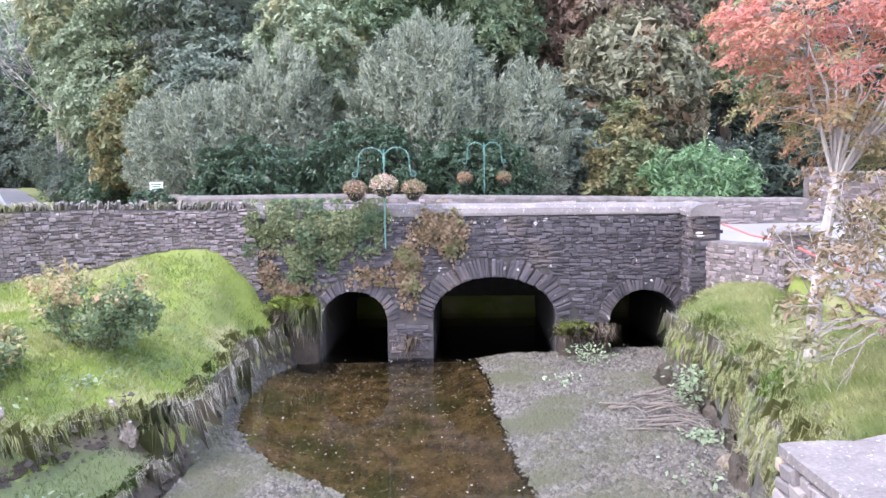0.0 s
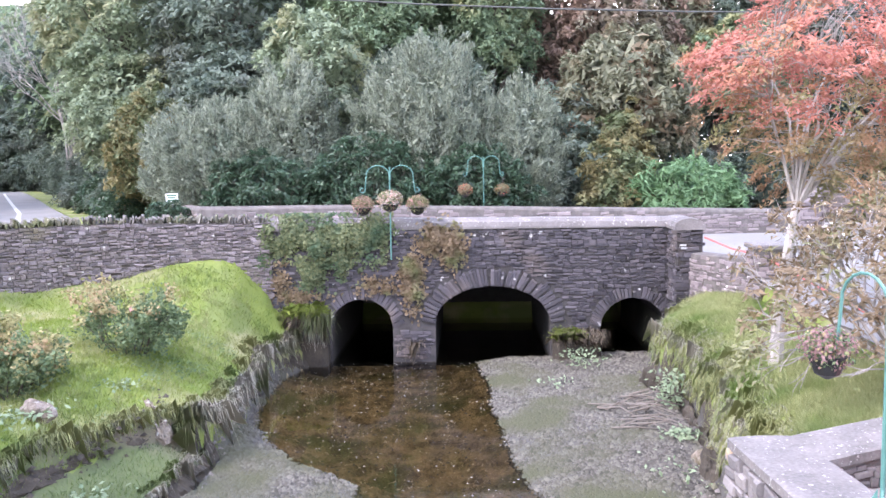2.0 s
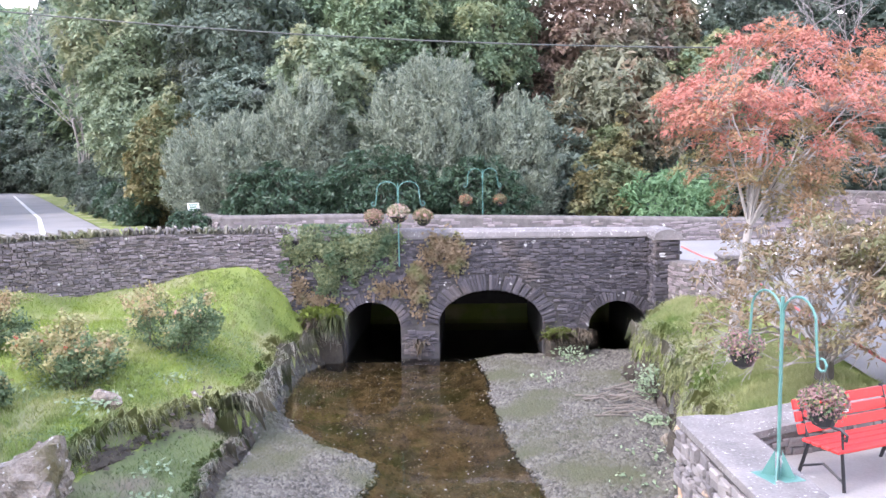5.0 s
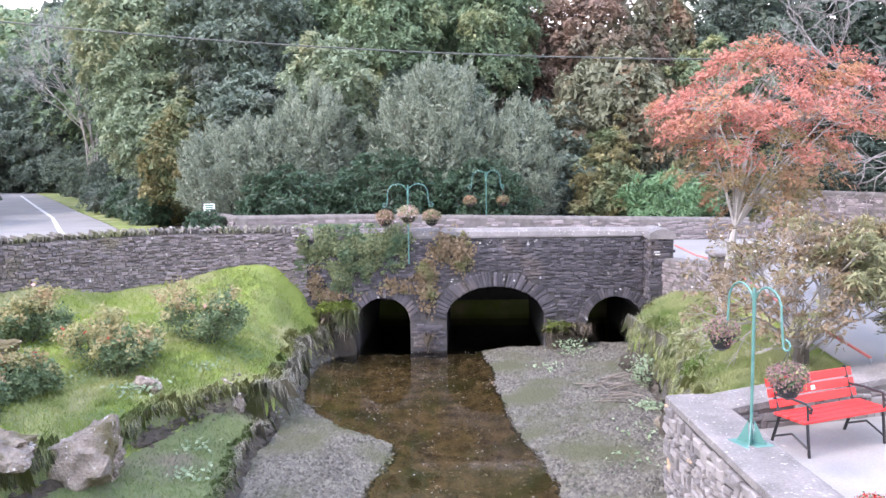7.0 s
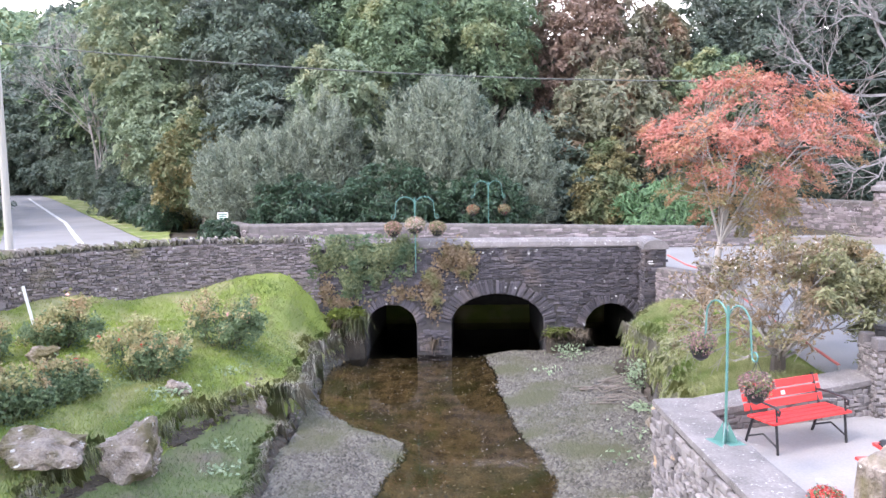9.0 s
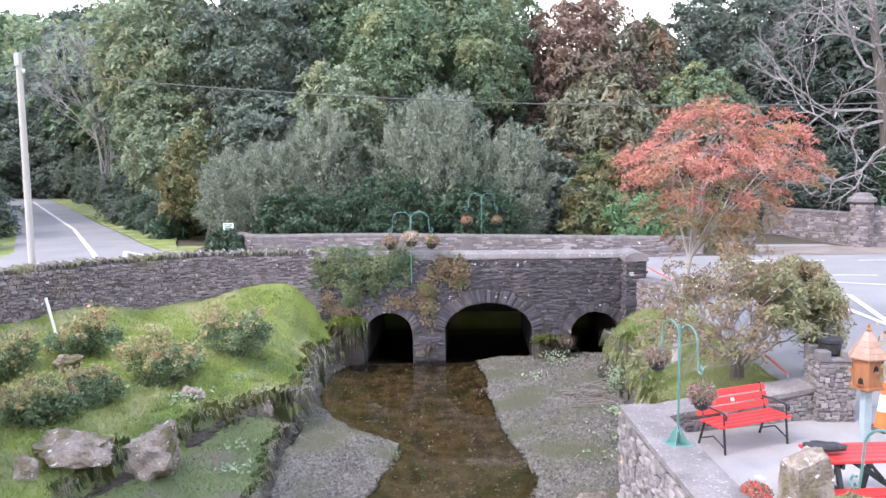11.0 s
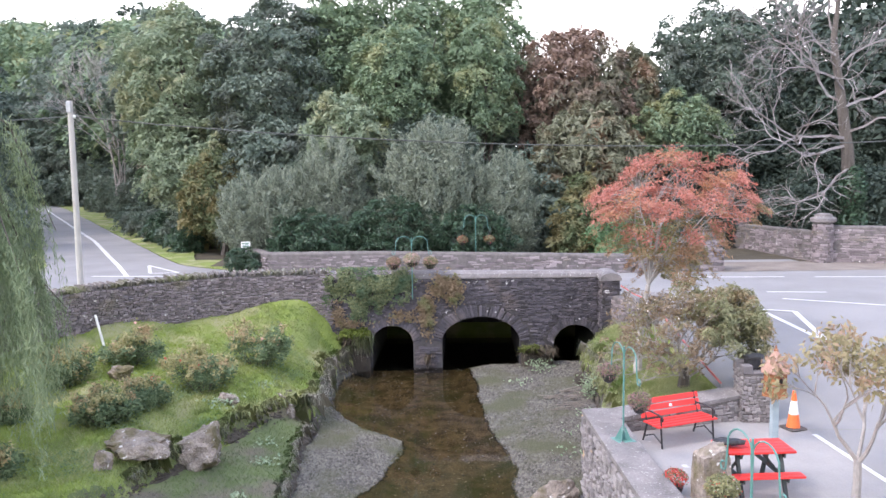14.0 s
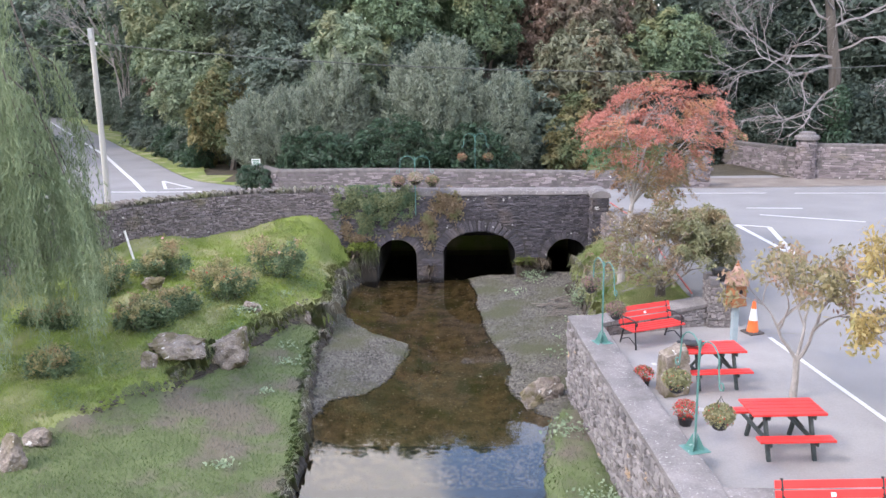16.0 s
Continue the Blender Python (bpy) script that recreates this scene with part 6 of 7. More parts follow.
def cherry_shrub():
    t = thing("cherry_shrub", "spreading many-stemmed shrub with pale twigs and browning leaves", "shrub")
    r2, rng = random.Random(91), np.random.default_rng(92)
    base = Vector(on_ground(4.28, 8.5))
    fork = base + Vector((0.02, 0.02, 0.42))
    bm = bmesh.new()
    tube(bm, [base - Vector((0, 0, 0.2)), base + Vector((0.02, 0, 0.25)), fork + Vector((0, 0, 0.1))], [0.16, 0.12, 0.09], 8)
    part("trunk", bm, BARK, t)
    ends = []
    bm = bmesh.new()
    for k in range(19):
        th = k * 2.4
        twigs(bm, r2, base + Vector((0.03, 0, 0.22 + 0.03 * (k % 5))), (-0.05 + 1.0 * math.cos(th), 0.8 * math.sin(th), 0.55 + 0.40 * (k % 3)), 0.90, 0.030, 3, 0.6, 0.05, 0.74, 3, 4, ends, 0.17)
    tagged(part("branchwork", bm, GREY_BARK, t), kind="stuff")
    tip = np.array([tuple(b2) for a, b2 in ends])
    tip = tip[(tip[:, 2] > 2.5) | (tip[:, 0] > 4.2)]
    green = (tip[:, 0] + rng.normal(0, 0.3, len(tip)) > 4.75) | (tip[:, 2] < 2.55)
    for pick, mat, lab, n, size in ((green, LEAF_SHRUB, "olive leaves", 95, 0.24), (~green, LEAF_CREEPER, "brown withered leaves", 16, 0.16)):
        p = tip[pick]
        o = p - np.array([4.3, 8.5, 2.6])
        o /= np.linalg.norm(o, axis=1, keepdims=True)
        faces_mesh("foliage", spray_leaves(rng, p, o, size * rng.uniform(0.6, 1.3, len(p)), int(1.3 * n), 0.095, 0.036, 0.5, 0.9), 3, mat, t, lab)
    tips = tip[tip[:, 2] > 3.5]
    faces_mesh("seed_head", leaves(rng, tips + rng.normal(0, 0.03, tips.shape), np.tile([0, -0.5, 0.6], (len(tips), 1)), 0.038, 0.028, 0, 0.8), 4, FLOWER_PALE, t, "pale dry flower heads")["kind"] = "stuff"
    return t


cherry_shrub()


def sapling(name, label, at, fork_z, top, spread, seed, mat, per_tip, leaf, limbs=5, depth=2, r0=0.055, away=0.0, length=0.8):
    t = thing(name, label, "tree")
    r2 = random.Random(seed)
    base = Vector(at)
    fork = Vector((at[0] + 0.02, at[1], fork_z))
    bm = bmesh.new()
    tube(bm, [base - Vector((0, 0, 0.1)), base.lerp(fork, 0.5) + Vector((0.02, 0.01, 0)), fork], [r0 * 1.25, r0, r0 * 0.95], 8)
    part("trunk", bm, GREY_BARK, t)
    ends = []
    bm = bmesh.new()
    for k in range(limbs):
        th = k * 2.4 + 0.4
        twigs(bm, r2, fork - Vector((0, 0, 0.03 * k)), (away + spread * math.cos(th), spread * math.sin(th), 1.0), length, r0 * 0.6, depth, 0.5, 0.03, 0.8, 3, 5, ends, 0.13)
    tagged(part("branchwork", bm, GREY_BARK, t), kind="stuff")
    rng = np.random.default_rng(seed)
    p = []
    for a, b2 in ends:
        a, b2 = np.array(a), np.array(b2)
        p.append(a + (b2 - a) * rng.uniform(-0.3, 1.3, (per_tip, 1)) + rng.normal(0, 0.09, (per_tip, 3)))
    p = np.concatenate(p)
    faces_mesh("foliage", leaves(rng, p, np.tile([0, -0.4, 0.5], (len(p), 1)), leaf, leaf * 0.42, 1.2, 0.8), 4, mat, t)
    return t


sapling("young_tree", "slender young tree with sparse yellowing leaves on the terrace", (5.20, 2.30, TZ), 2.40, 4.8, 0.52, 301, LEAF_TAN, 30, 0.11, 3, 3, 0.062, 0.08, 0.74)
sapling("young_tree", "young tree with golden autumn leaves beside the terrace", (7.0, -0.7, TZ), 2.7, 6.6, 0.80, 302, LEAF_GOLD, 70, 0.10, 9, 3, 0.06, -0.35, 1.05)


def dead_tree():
    t = thing("dead_tree", "large dead tree with bare grey branches and ivy at its foot", "tree")
    r2 = random.Random(401)
    bm = bmesh.new()
    spine = [(17.2, 28.7, 2.0), (17.0, 28.7, 4.5), (16.8, 28.7, 7.0), (16.4, 28.7, 9.5), (16.0, 28.7, 12.0), (16.2, 28.6, 14.5)]
    tube(bm, spine, [0.42, 0.32, 0.27, 0.21, 0.14, 0.06], 10)
    part("trunk", bm, BARK, t)
    arms = [((16.7, 28.6, 7.6), (-1, -0.25, 0.02), 2.6, 0.17), ((16.7, 28.6, 7.3), (-1, -0.15, -0.12), 2.4, 0.15), ((16.85, 28.5, 6.3), (-1, -0.3, -0.22), 2.2, 0.13),
            ((16.5, 28.6, 9.2), (-0.9, -0.2, 0.42), 2.3, 0.14), ((16.3, 28.6, 10.2), (-0.95, -0.2, 0.5), 2.2, 0.13), ((16.1, 28.6, 11.3), (-0.8, -0.1, 0.6), 2.0, 0.11),
            ((16.1, 28.6, 12.0), (-0.5, 0.1, 0.8), 1.9, 0.10), ((16.5, 28.6, 9.0), (0.9, -0.3, 0.45), 2.3, 0.14), ((16.3, 28.6, 10.8), (0.8, -0.2, 0.6), 2.0, 0.11),
            ((16.7, 28.6, 7.9), (0.9, -0.5, 0.3), 2.2, 0.13), ((16.0, 28.6, 12.6), (0.3, 0.0, 0.9), 1.8, 0.09), ((16.4, 28.5, 9.8), (-0.6, -0.8, 0.4), 1.8, 0.10)]
    bm = bmesh.new()
    for k, (p, d, ln, r) in enumerate(arms):
        twigs(bm, r2, p, d, ln, r * 0.55, 5 if k > 2 else 4, 0.62, 0.0, 0.74, 3, 4, None, 0.24)
    tagged(part("branchwork", bm, DEADWOOD, t), kind="stuff")
    rng = np.random.default_rng(402)
    p, d = crown_points(rng, [(17.1, 28.5, 3.4, 0.7, 0.6, 1.3), (17.0, 28.5, 5.2, 0.62, 0.6, 1.2)], 4200, 0.3, 0.8)
    faces_mesh("ivy", leaves(rng, p, d, 0.14, 0.12, 0.3, 0.6), 4, LEAF_LAUREL, t, "dark ivy round the trunk")
    return t


dead_tree()
r2 = random.Random(411)
bare = thing("bare_tree", "thin leafless grey tree beside the lane", "tree")
bm = bmesh.new()
for k in range(6):
    twigs(bm, r2, (-29.2 + 0.15 * k, 58.0, 4.5), (0.22 * math.cos(k * 2.4), 0.22 * math.sin(k * 2.4), 1), 4.6, 0.085, 4, 0.42, 0.04, 0.74, 3, 4, None, 0.12)
tagged(part("branchwork", bm, GREY_BARK, bare), kind="stuff")


def weeping_willow():
    t = thing("weeping_willow", "weeping willow with long hanging pale green strands", "tree")
    rng = np.random.default_rng(501)
    base = Vector(on_ground(-11.1, 4.9))
    bm = bmesh.new()
    tube(bm, [base - Vector((0, 0, 0.2)), base + Vector((0.1, 0.1, 1.6)), base + Vector((0.3, 0, 3.2)), base + Vector((0.2, 0.2, 4.8))], [0.42, 0.30, 0.24, 0.12], 10)
    part("trunk", bm, BARK, t)
    rows, cord = [], bmesh.new()
    for k in range(44):
        th = k * 2.4 + rng.normal(0, 0.2)
        reach, high = rng.uniform(1.3, 3.1), rng.uniform(0.8, 3.6)
        a = base + Vector((0.25, 0.1, 2.5 + 2.4 * rng.random()))
        side = Vector((math.cos(th), math.sin(th), 0))
        arc = [a + side * reach * u + Vector((0, 0, high * (1 - (1.55 * u - 0.85) ** 2 / 0.7225) - 0.5 * u * u)) for u in (0, 0.25, 0.5, 0.75, 1.0)]
        bm = bmesh.new()
        tube(bm, arc, [0.075, 0.05, 0.032, 0.02, 0.008], 5)
        part("limb", bm, BARK, t)
        knots = 0.25 + 0.75 * rng.random(5) ** 0.7
        for q in range(17):
            u = min(1.0, knots[q % 5] + 0.03 * rng.normal())
            i = min(3, int(u * 4))
            top = arc[i].lerp(arc[i + 1], u * 4 - i) + Vector((rng.normal(0, 0.09), rng.normal(0, 0.09), 0))
            ln = min(top.z - ground_at(top.x, top.y) - 0.5, rng.uniform(1.0, 4.2))
            if ln < 0.3:
                continue
            sway = Vector((rng.normal(0, 0.10), rng.normal(0, 0.10), 0)) + side * 0.25
            pts = [top + sway * v ** 0.5 - Vector((0, 0, ln * v ** 1.2)) for v in (0, 0.25, 0.5, 0.75, 1.0)]
            tube(cord, pts, [0.007, 0.006, 0.005, 0.004, 0.003], 3, False)
            m = int(44 * ln) + 10
            v = rng.random(m)
            arr = np.array([tuple(q2) for q2 in pts])
            rows.append(np.stack([np.interp(v, [0, 0.25, 0.5, 0.75, 1.0], arr[:, q2]) for q2 in range(3)], 1) + rng.normal(0, 0.06, (m, 3)))
    part("strand", cord, LEAF_WEEPING, t)
    p = np.concatenate(rows)
    lf = leaves(rng, p, np.tile([0, -0.5, 0.2], (len(p), 1)), 0.17, 0.036, 3.2, 0.7)
    faces_mesh("foliage", lf[:, (0, 1, 2)], 3, LEAF_WEEPING, t)
    return t


weeping_willow()


# ---- ivy and creepers on the bridge ----
def creeper(name, label, patches, leaf, mat, seed):
    t = thing(name, label, "plant")
    rng = np.random.default_rng(seed)
    r2 = random.Random(seed)
    pts = []
    for x, z, rx, rz, n, thick in patches:
        n = int(1.7 * n)
        a = rng.normal(0, 0.55, (n, 2))
        pts.append(np.stack([x + rx * a[:, 0], FACE - 0.04 - thick * rng.random(n) * np.exp(-np.sum(a * a, 1)), z + rz * a[:, 1]], 1))
    p = np.concatenate(pts)
    low = p[:, 2] > 3.16
    p[low, 1] += rng.uniform(-0.05, 0.4, low.sum())
    p[:, 2] = np.minimum(p[:, 2], 3.34 + 0.05 * rng.random(len(p)))
    keep = np.array([noise.noise((q[0] * 2.6, 0, q[2] * 2.6)) for q in p]) + rng.normal(0, 0.15, len(p)) > -0.2
    p = p[keep]
    faces_mesh("foliage", leaves(rng, p, np.tile([0, -1.0, 0.35], (len(p), 1)), leaf, leaf * 0.85, 0.6, 0.75), 4, mat, t)
    bm = bmesh.new()
    for x, z, rx, rz, n, thick in patches:
        for k in range(5):
            x0 = x + rx * r2.uniform(-0.8, 0.8)
            tube(bm, [(x0, FACE - 0.05, z + rz * 0.9), (x0 + r2.uniform(-0.2, 0.2), FACE - 0.06, z), (x0 + r2.uniform(-0.3, 0.3), FACE - 0.05, z - rz * 1.1)], [0.008, 0.007, 0.005], 4)
    tagged(part("stemwork", bm, BARK, t), kind="stuff")
    return t


creeper("ivy", "green and yellowing ivy hanging over the bridge parapet", [(-4.55, 2.95, 0.5, 0.45, 1500, 0.2), (-3.9, 2.7, 0.55, 0.6, 2400, 0.3), (-3.2, 2.85, 0.55, 0.45, 1900, 0.25), (-4.1, 2.05, 0.3, 0.35, 900, 0.2), (-3.5, 2.3, 0.35, 0.35, 700, 0.2), (-2.7, 2.95, 0.4, 0.35, 900, 0.15), (-2.6, 2.5, 0.2, 0.3, 260, 0.1), (-5.2, 2.2, 0.22, 0.5, 500, 0.15), (-4.9, 2.9, 0.5, 0.35, 800, 0.2)], 0.075, LEAF_IVY, 601)
creeper("creeper", "brown withering creeper on the bridge face", [(-1.35, 2.75, 0.32, 0.3, 900, 0.15), (-0.95, 2.6, 0.3, 0.4, 700, 0.15), (-1.85, 2.1, 0.22, 0.25, 700, 0.15), (-1.8, 1.6, 0.2, 0.4, 650, 0.12), (-2.55, 1.75, 0.45, 0.25, 240, 0.06), (-4.4, 1.5, 0.5, 0.12, 260, 0.06), (-4.8, 1.9, 0.3, 0.4, 260, 0.06)], 0.085, LEAF_CREEPER, 602)


def tussock(label, x0, x1, y, z, tall, count, seed, mat, hang):
    rng = np.random.default_rng(seed)
    k = count
    base = np.stack([rng.uniform(x0, x1, k), y + rng.normal(0, 0.12, k), z + rng.normal(0, 0.05, k)], 1)
    h = tall * rng.uniform(0.4, 1.2, k)
    th = rng.uniform(0, 6.283, k)
    side = np.stack([np.cos(th), np.sin(th), 0 * th], 1) * 0.004
    mid = base + np.stack([rng.normal(0, 0.09, k), -0.02 - 0.25 * rng.random(k), 0.10 * rng.random(k)], 1)
    tip = mid + np.stack([rng.normal(0, 0.10, k), -0.02 - 0.16 * rng.random(k), -h * hang], 1)
    faces_mesh("tussock", np.stack([base - side, base + side, mid + side, tip, mid - side], 1), 5, mat, None, label, "stuff")["category"] = "grass"


tussock("brown grass and roots hanging from the pier between the arches", 1.35, 2.32, FACE - 0.3, 0.66, 0.34, 700, 611, ROOT_BLADE, 0.7)
tussock("green grass on the pier between the arches", 1.3, 1.85, FACE - 0.3, 0.68, 0.2, 900, 612, BLADE, 0.15)
tussock("long withered grass hanging from the buttress beside the arch", -4.15, -3.72, FACE - 0.35, 1.15, 0.75, 420, 613, GREY_BLADE, 0.85)
tussock("brown roots hanging from the buttress beside the arch", -4.6, -4.0, FACE - 0.35, 1.12, 0.4, 160, 616, ROOT_BLADE, 0.8)
tussock("green grass on top of the buttress", -4.6, -3.75, FACE - 0.28, 1.25, 0.3, 1500, 614, BLADE, 0.35)
tussock("dry roots hanging at the foot of the pier", -2.0, -1.65, FACE - 0.05, 0.42, 0.4, 70, 615, ROOT_BLADE, 0.9)


def weed_clump(x, y, w, h, n, seed, mat=LEAF_WEED, label="pale leafy weed clump", leaf=0.085):
    rng = np.random.default_rng(seed)
    z = ground_at(x, y)
    p = np.stack([x + rng.normal(0, w / 3, n), y + rng.normal(0, w / 3, n), z + 0.02 + h * rng.random(n)], 1)
    t = thing("weed", label, "plant", "weed clumps")
    faces_mesh("foliage", leaves(rng, p, np.tile([0, -0.3, 1.0], (n, 1)), leaf, leaf * 0.55, 0, 0.6), 4, mat, t)


for k, (x, y, w, h, n) in enumerate(((1.75, 16.4, 0.8, 0.35, 160), (1.1, 15.2, 0.6, 0.06, 40), (-4.95, 2.2, 0.4, 0.1, 60), (-4.9, 7.5, 0.5, 0.1, 70), (-5.0, 5.7, 0.3, 0.06, 40), (2.95, 13.3, 0.5, 0.6, 260), (2.7, 11.6, 0.5, 0.12, 120), (2.3, 10.2, 0.9, 0.04, 40), (2.0, 9.0, 0.9, 0.03, 35), (1.4, 3.9, 0.6, 0.15, 120), (1.7, 1.2, 0.6, 0.15, 110), (-6.3, 9.3, 0.7, 0.12, 120), (-7.6, 10.4, 0.8, 0.1, 120), (-5.7, 11.0, 0.6, 0.1, 70), (-5.1, 8.5, 0.5, 0.08, 50))):
    weed_clump(x, y, w, h, n, 620 + k)
for k in range(26):
    r2 = random.Random(640 + k)
    x, y = 2.35 + r2.uniform(-0.4, 0.5), 12.9 + r2.uniform(-1.0, 1.2)
    z = max(0.1, ground_at(x, y)) + 0.03
    a, ln = r2.uniform(-0.9, 0.5), r2.uniform(0.4, 1.0)
    bm = bmesh.new()
    tube(bm, [(x - ln / 2 * math.cos(a), y - ln / 2 * math.sin(a), z), (x, y, z + r2.uniform(0.03, 0.14)), (x + ln / 2 * math.cos(a), y + ln / 2 * math.sin(a), z + r2.uniform(-0.02, 0.06))], [0.017, 0.013, 0.006], 5)
    tagged(part("driftwood", bm, DRIFT), "grey driftwood branch lying at the foot of the bank", "branch", "driftwood branches")

# ---- furniture and small things ----
RED_PAINT = material("red_bench_paint", (0.62, 0.030, 0.028), (0.78, 0.055, 0.045), 3, 60, 0.45, 0.15, (0.50, 0.05, 0.045), 9, 0.66)
BLACK_IRON = material("black_iron", (0.012, 0.012, 0.013), (0.035, 0.035, 0.037), 12, 80, 0.45, 0.2)
DARK_FRAME = material("dark_green_frame", (0.022, 0.032, 0.030), (0.06, 0.075, 0.07), 8, 60, 0.7, 0.2)
GREEN_PAINT = material("green_stand_paint", (0.065, 0.185, 0.16), (0.115, 0.26, 0.23), 5, 60, 0.45, 0.1, (0.34, 0.46, 0.43), 14, 0.64)
GREY_PAINT = material("grey_post_paint", (0.24, 0.31, 0.33), (0.36, 0.43, 0.45), 4, 50, 0.6, 0.1)
BOX_WOOD = material("birdhouse_wood", (0.20, 0.078, 0.032), (0.38, 0.165, 0.07), 6, 40, 0.6, 0.2, stretch=(1, 1, 0.2))
SHINGLE = material("birdhouse_shingle", (0.30, 0.17, 0.12), (0.48, 0.30, 0.23), 6, 40, 0.7, 0.3, vary=0.5)
ORANGE = material("cone_orange", (0.75, 0.13, 0.03), (0.88, 0.22, 0.06), 5, 50, 0.5, 0.1)
CONE_WHITE = material("cone_white", (0.66, 0.66, 0.64), (0.80, 0.80, 0.78), 5, 50, 0.4, 0.05)
RUBBER = material("rubber", (0.05, 0.042, 0.038), (0.10, 0.085, 0.078), 8, 60, 0.8, 0.2)
HOLE = material("dark_opening", (0.010, 0.008, 0.007), (0.02, 0.016, 0.013), 8, 60, 0.9, 0.0)
SIGN_GREEN = material("sign_green", (0.02, 0.13, 0.06), (0.03, 0.17, 0.09), 8, 60, 0.5, 0.0)
WIRE = material("cable_black", (0.06, 0.065, 0.06), (0.11, 0.115, 0.11), 8, 60, 0.6, 0.0)
RAIL_RED = material("red_rail_paint", (0.42, 0.10, 0.09), (0.58, 0.17, 0.15), 5, 60, 0.6, 0.1)
GALV = material("galvanised_steel", (0.30, 0.31, 0.32), (0.44, 0.45, 0.46), 5, 60, 0.5, 0.1, metal=0.6)


def bench(at, turn, label, length=1.5):
    t = thing("park_bench", label, "bench", "red benches", "", at, turn)
    h = length / 2
    for k in range(4):
        bm = bmesh.new()
        box(bm, -h, -0.27 + 0.125 * k, 0.415, h, -0.27 + 0.125 * k + 0.105, 0.45, 0.008)
        part("seat_slat", bm, RED_PAINT, t)
    for k in range(3):
        bm = bmesh.new()
        z = 0.53 + 0.125 * k
        box(bm, -h, -0.018, -0.055, h, 0.018, 0.055, 0.008, pose(0, 0.265 + 0.042 * k, z, -16))
        part("back_slat", bm, RED_PAINT, t)
    for x in (-h + 0.10, h - 0.10):
        bm = bmesh.new()
        tube(bm, [(x, -0.27, 0.0), (x, -0.25, 0.2), (x, -0.23, 0.40), (x, -0.05, 0.405), (x, 0.20, 0.40), (x, 0.27, 0.55), (x, 0.37, 0.86)], 0.021, 6)
        tube(bm, [(x, 0.33, 0.0), (x, 0.27, 0.18), (x, 0.20, 0.40)], 0.021, 6)
        tube(bm, [(x, -0.26, 0.10), (x, 0.0, 0.22), (x, 0.30, 0.10)], 0.014, 6)
        frame_part = part("end_frame", bm, BLACK_IRON, t, "black cast iron end")
        bm = bmesh.new()
        tube(bm, [(x, 0.30, 0.64), (x, 0.05, 0.655), (x, -0.22, 0.645), (x, -0.285, 0.61), (x, -0.275, 0.55), (x, -0.235, 0.55), (x, -0.24, 0.585)], 0.018, 6)
        tube(bm, [(x, -0.24, 0.42), (x, -0.22, 0.64)], 0.016, 6)
        part("armrest", bm, BLACK_IRON, frame_part)
    bm = bmesh.new()
    box(bm, -0.035, -0.006, -0.028, 0.035, 0.004, 0.028, 0.0, pose(0, 0.265 + 0.042 - 0.02, 0.655, -16))
    part("plaque", bm, CONE_WHITE, t, "small white plaque")
    t.scale = (0.89, 0.95, 0.93)
    return t


def picnic_table(at, turn, label, length=1.24):
    t = thing("picnic_table", label, "table", "red picnic tables", "", at, turn)
    h = length / 2
    for k in range(5):
        bm = bmesh.new()
        y = -0.36 + 0.146 * k
        box(bm, -h, y, 0.70, h, y + 0.138, 0.738, 0.006)
        part("top_plank", bm, RED_PAINT, t)
    for s in (-1, 1):
        for k in range(2):
            bm = bmesh.new()
            y = s * 0.62 - 0.115 + 0.118 * k
            box(bm, -h, y, 0.405, h, y + 0.112, 0.442, 0.006)
            part("seat_plank", bm, RED_PAINT, t)
    for x in (-h + 0.24, h - 0.24):
        for s in (-1, 1):
            bm = bmesh.new()
            tube(bm, [(x, s * 0.52, 0.0), (x, s * 0.22, 0.70)], 0.042, 4)
            part("leg", bm, DARK_FRAME, t)
        bm = bmesh.new()
        box(bm, x - 0.065, -0.70, 0.32, x - 0.025, 0.70, 0.404, 0.01)
        part("seat_beam", bm, DARK_FRAME, t)
        bm = bmesh.new()
        box(bm, x + 0.025, -0.34, 0.62, x + 0.065, 0.34, 0.70, 0.01)
        part("top_beam", bm, DARK_FRAME, t)
        bm = bmesh.new()
        tube(bm, [(x, 0, 0.36), (x * 0.25, 0, 0.69)], 0.03, 4)
        part("brace", bm, DARK_FRAME, t)
    t.scale = (0.90, 0.88, 0.93)
    return t


bench((3.42, 5.42, TZ), 24, "red slatted bench with black iron ends against the wall")
bench((3.98, -2.42, TZ), 2, "red slatted bench with its back to the low wall", 1.6)
picnic_table((4.0, 3.18, TZ), 4, "red-topped picnic table with dark legs on the terrace")
picnic_table((4.28, 0.40, TZ), 2, "red-topped picnic table with dark legs on the terrace")


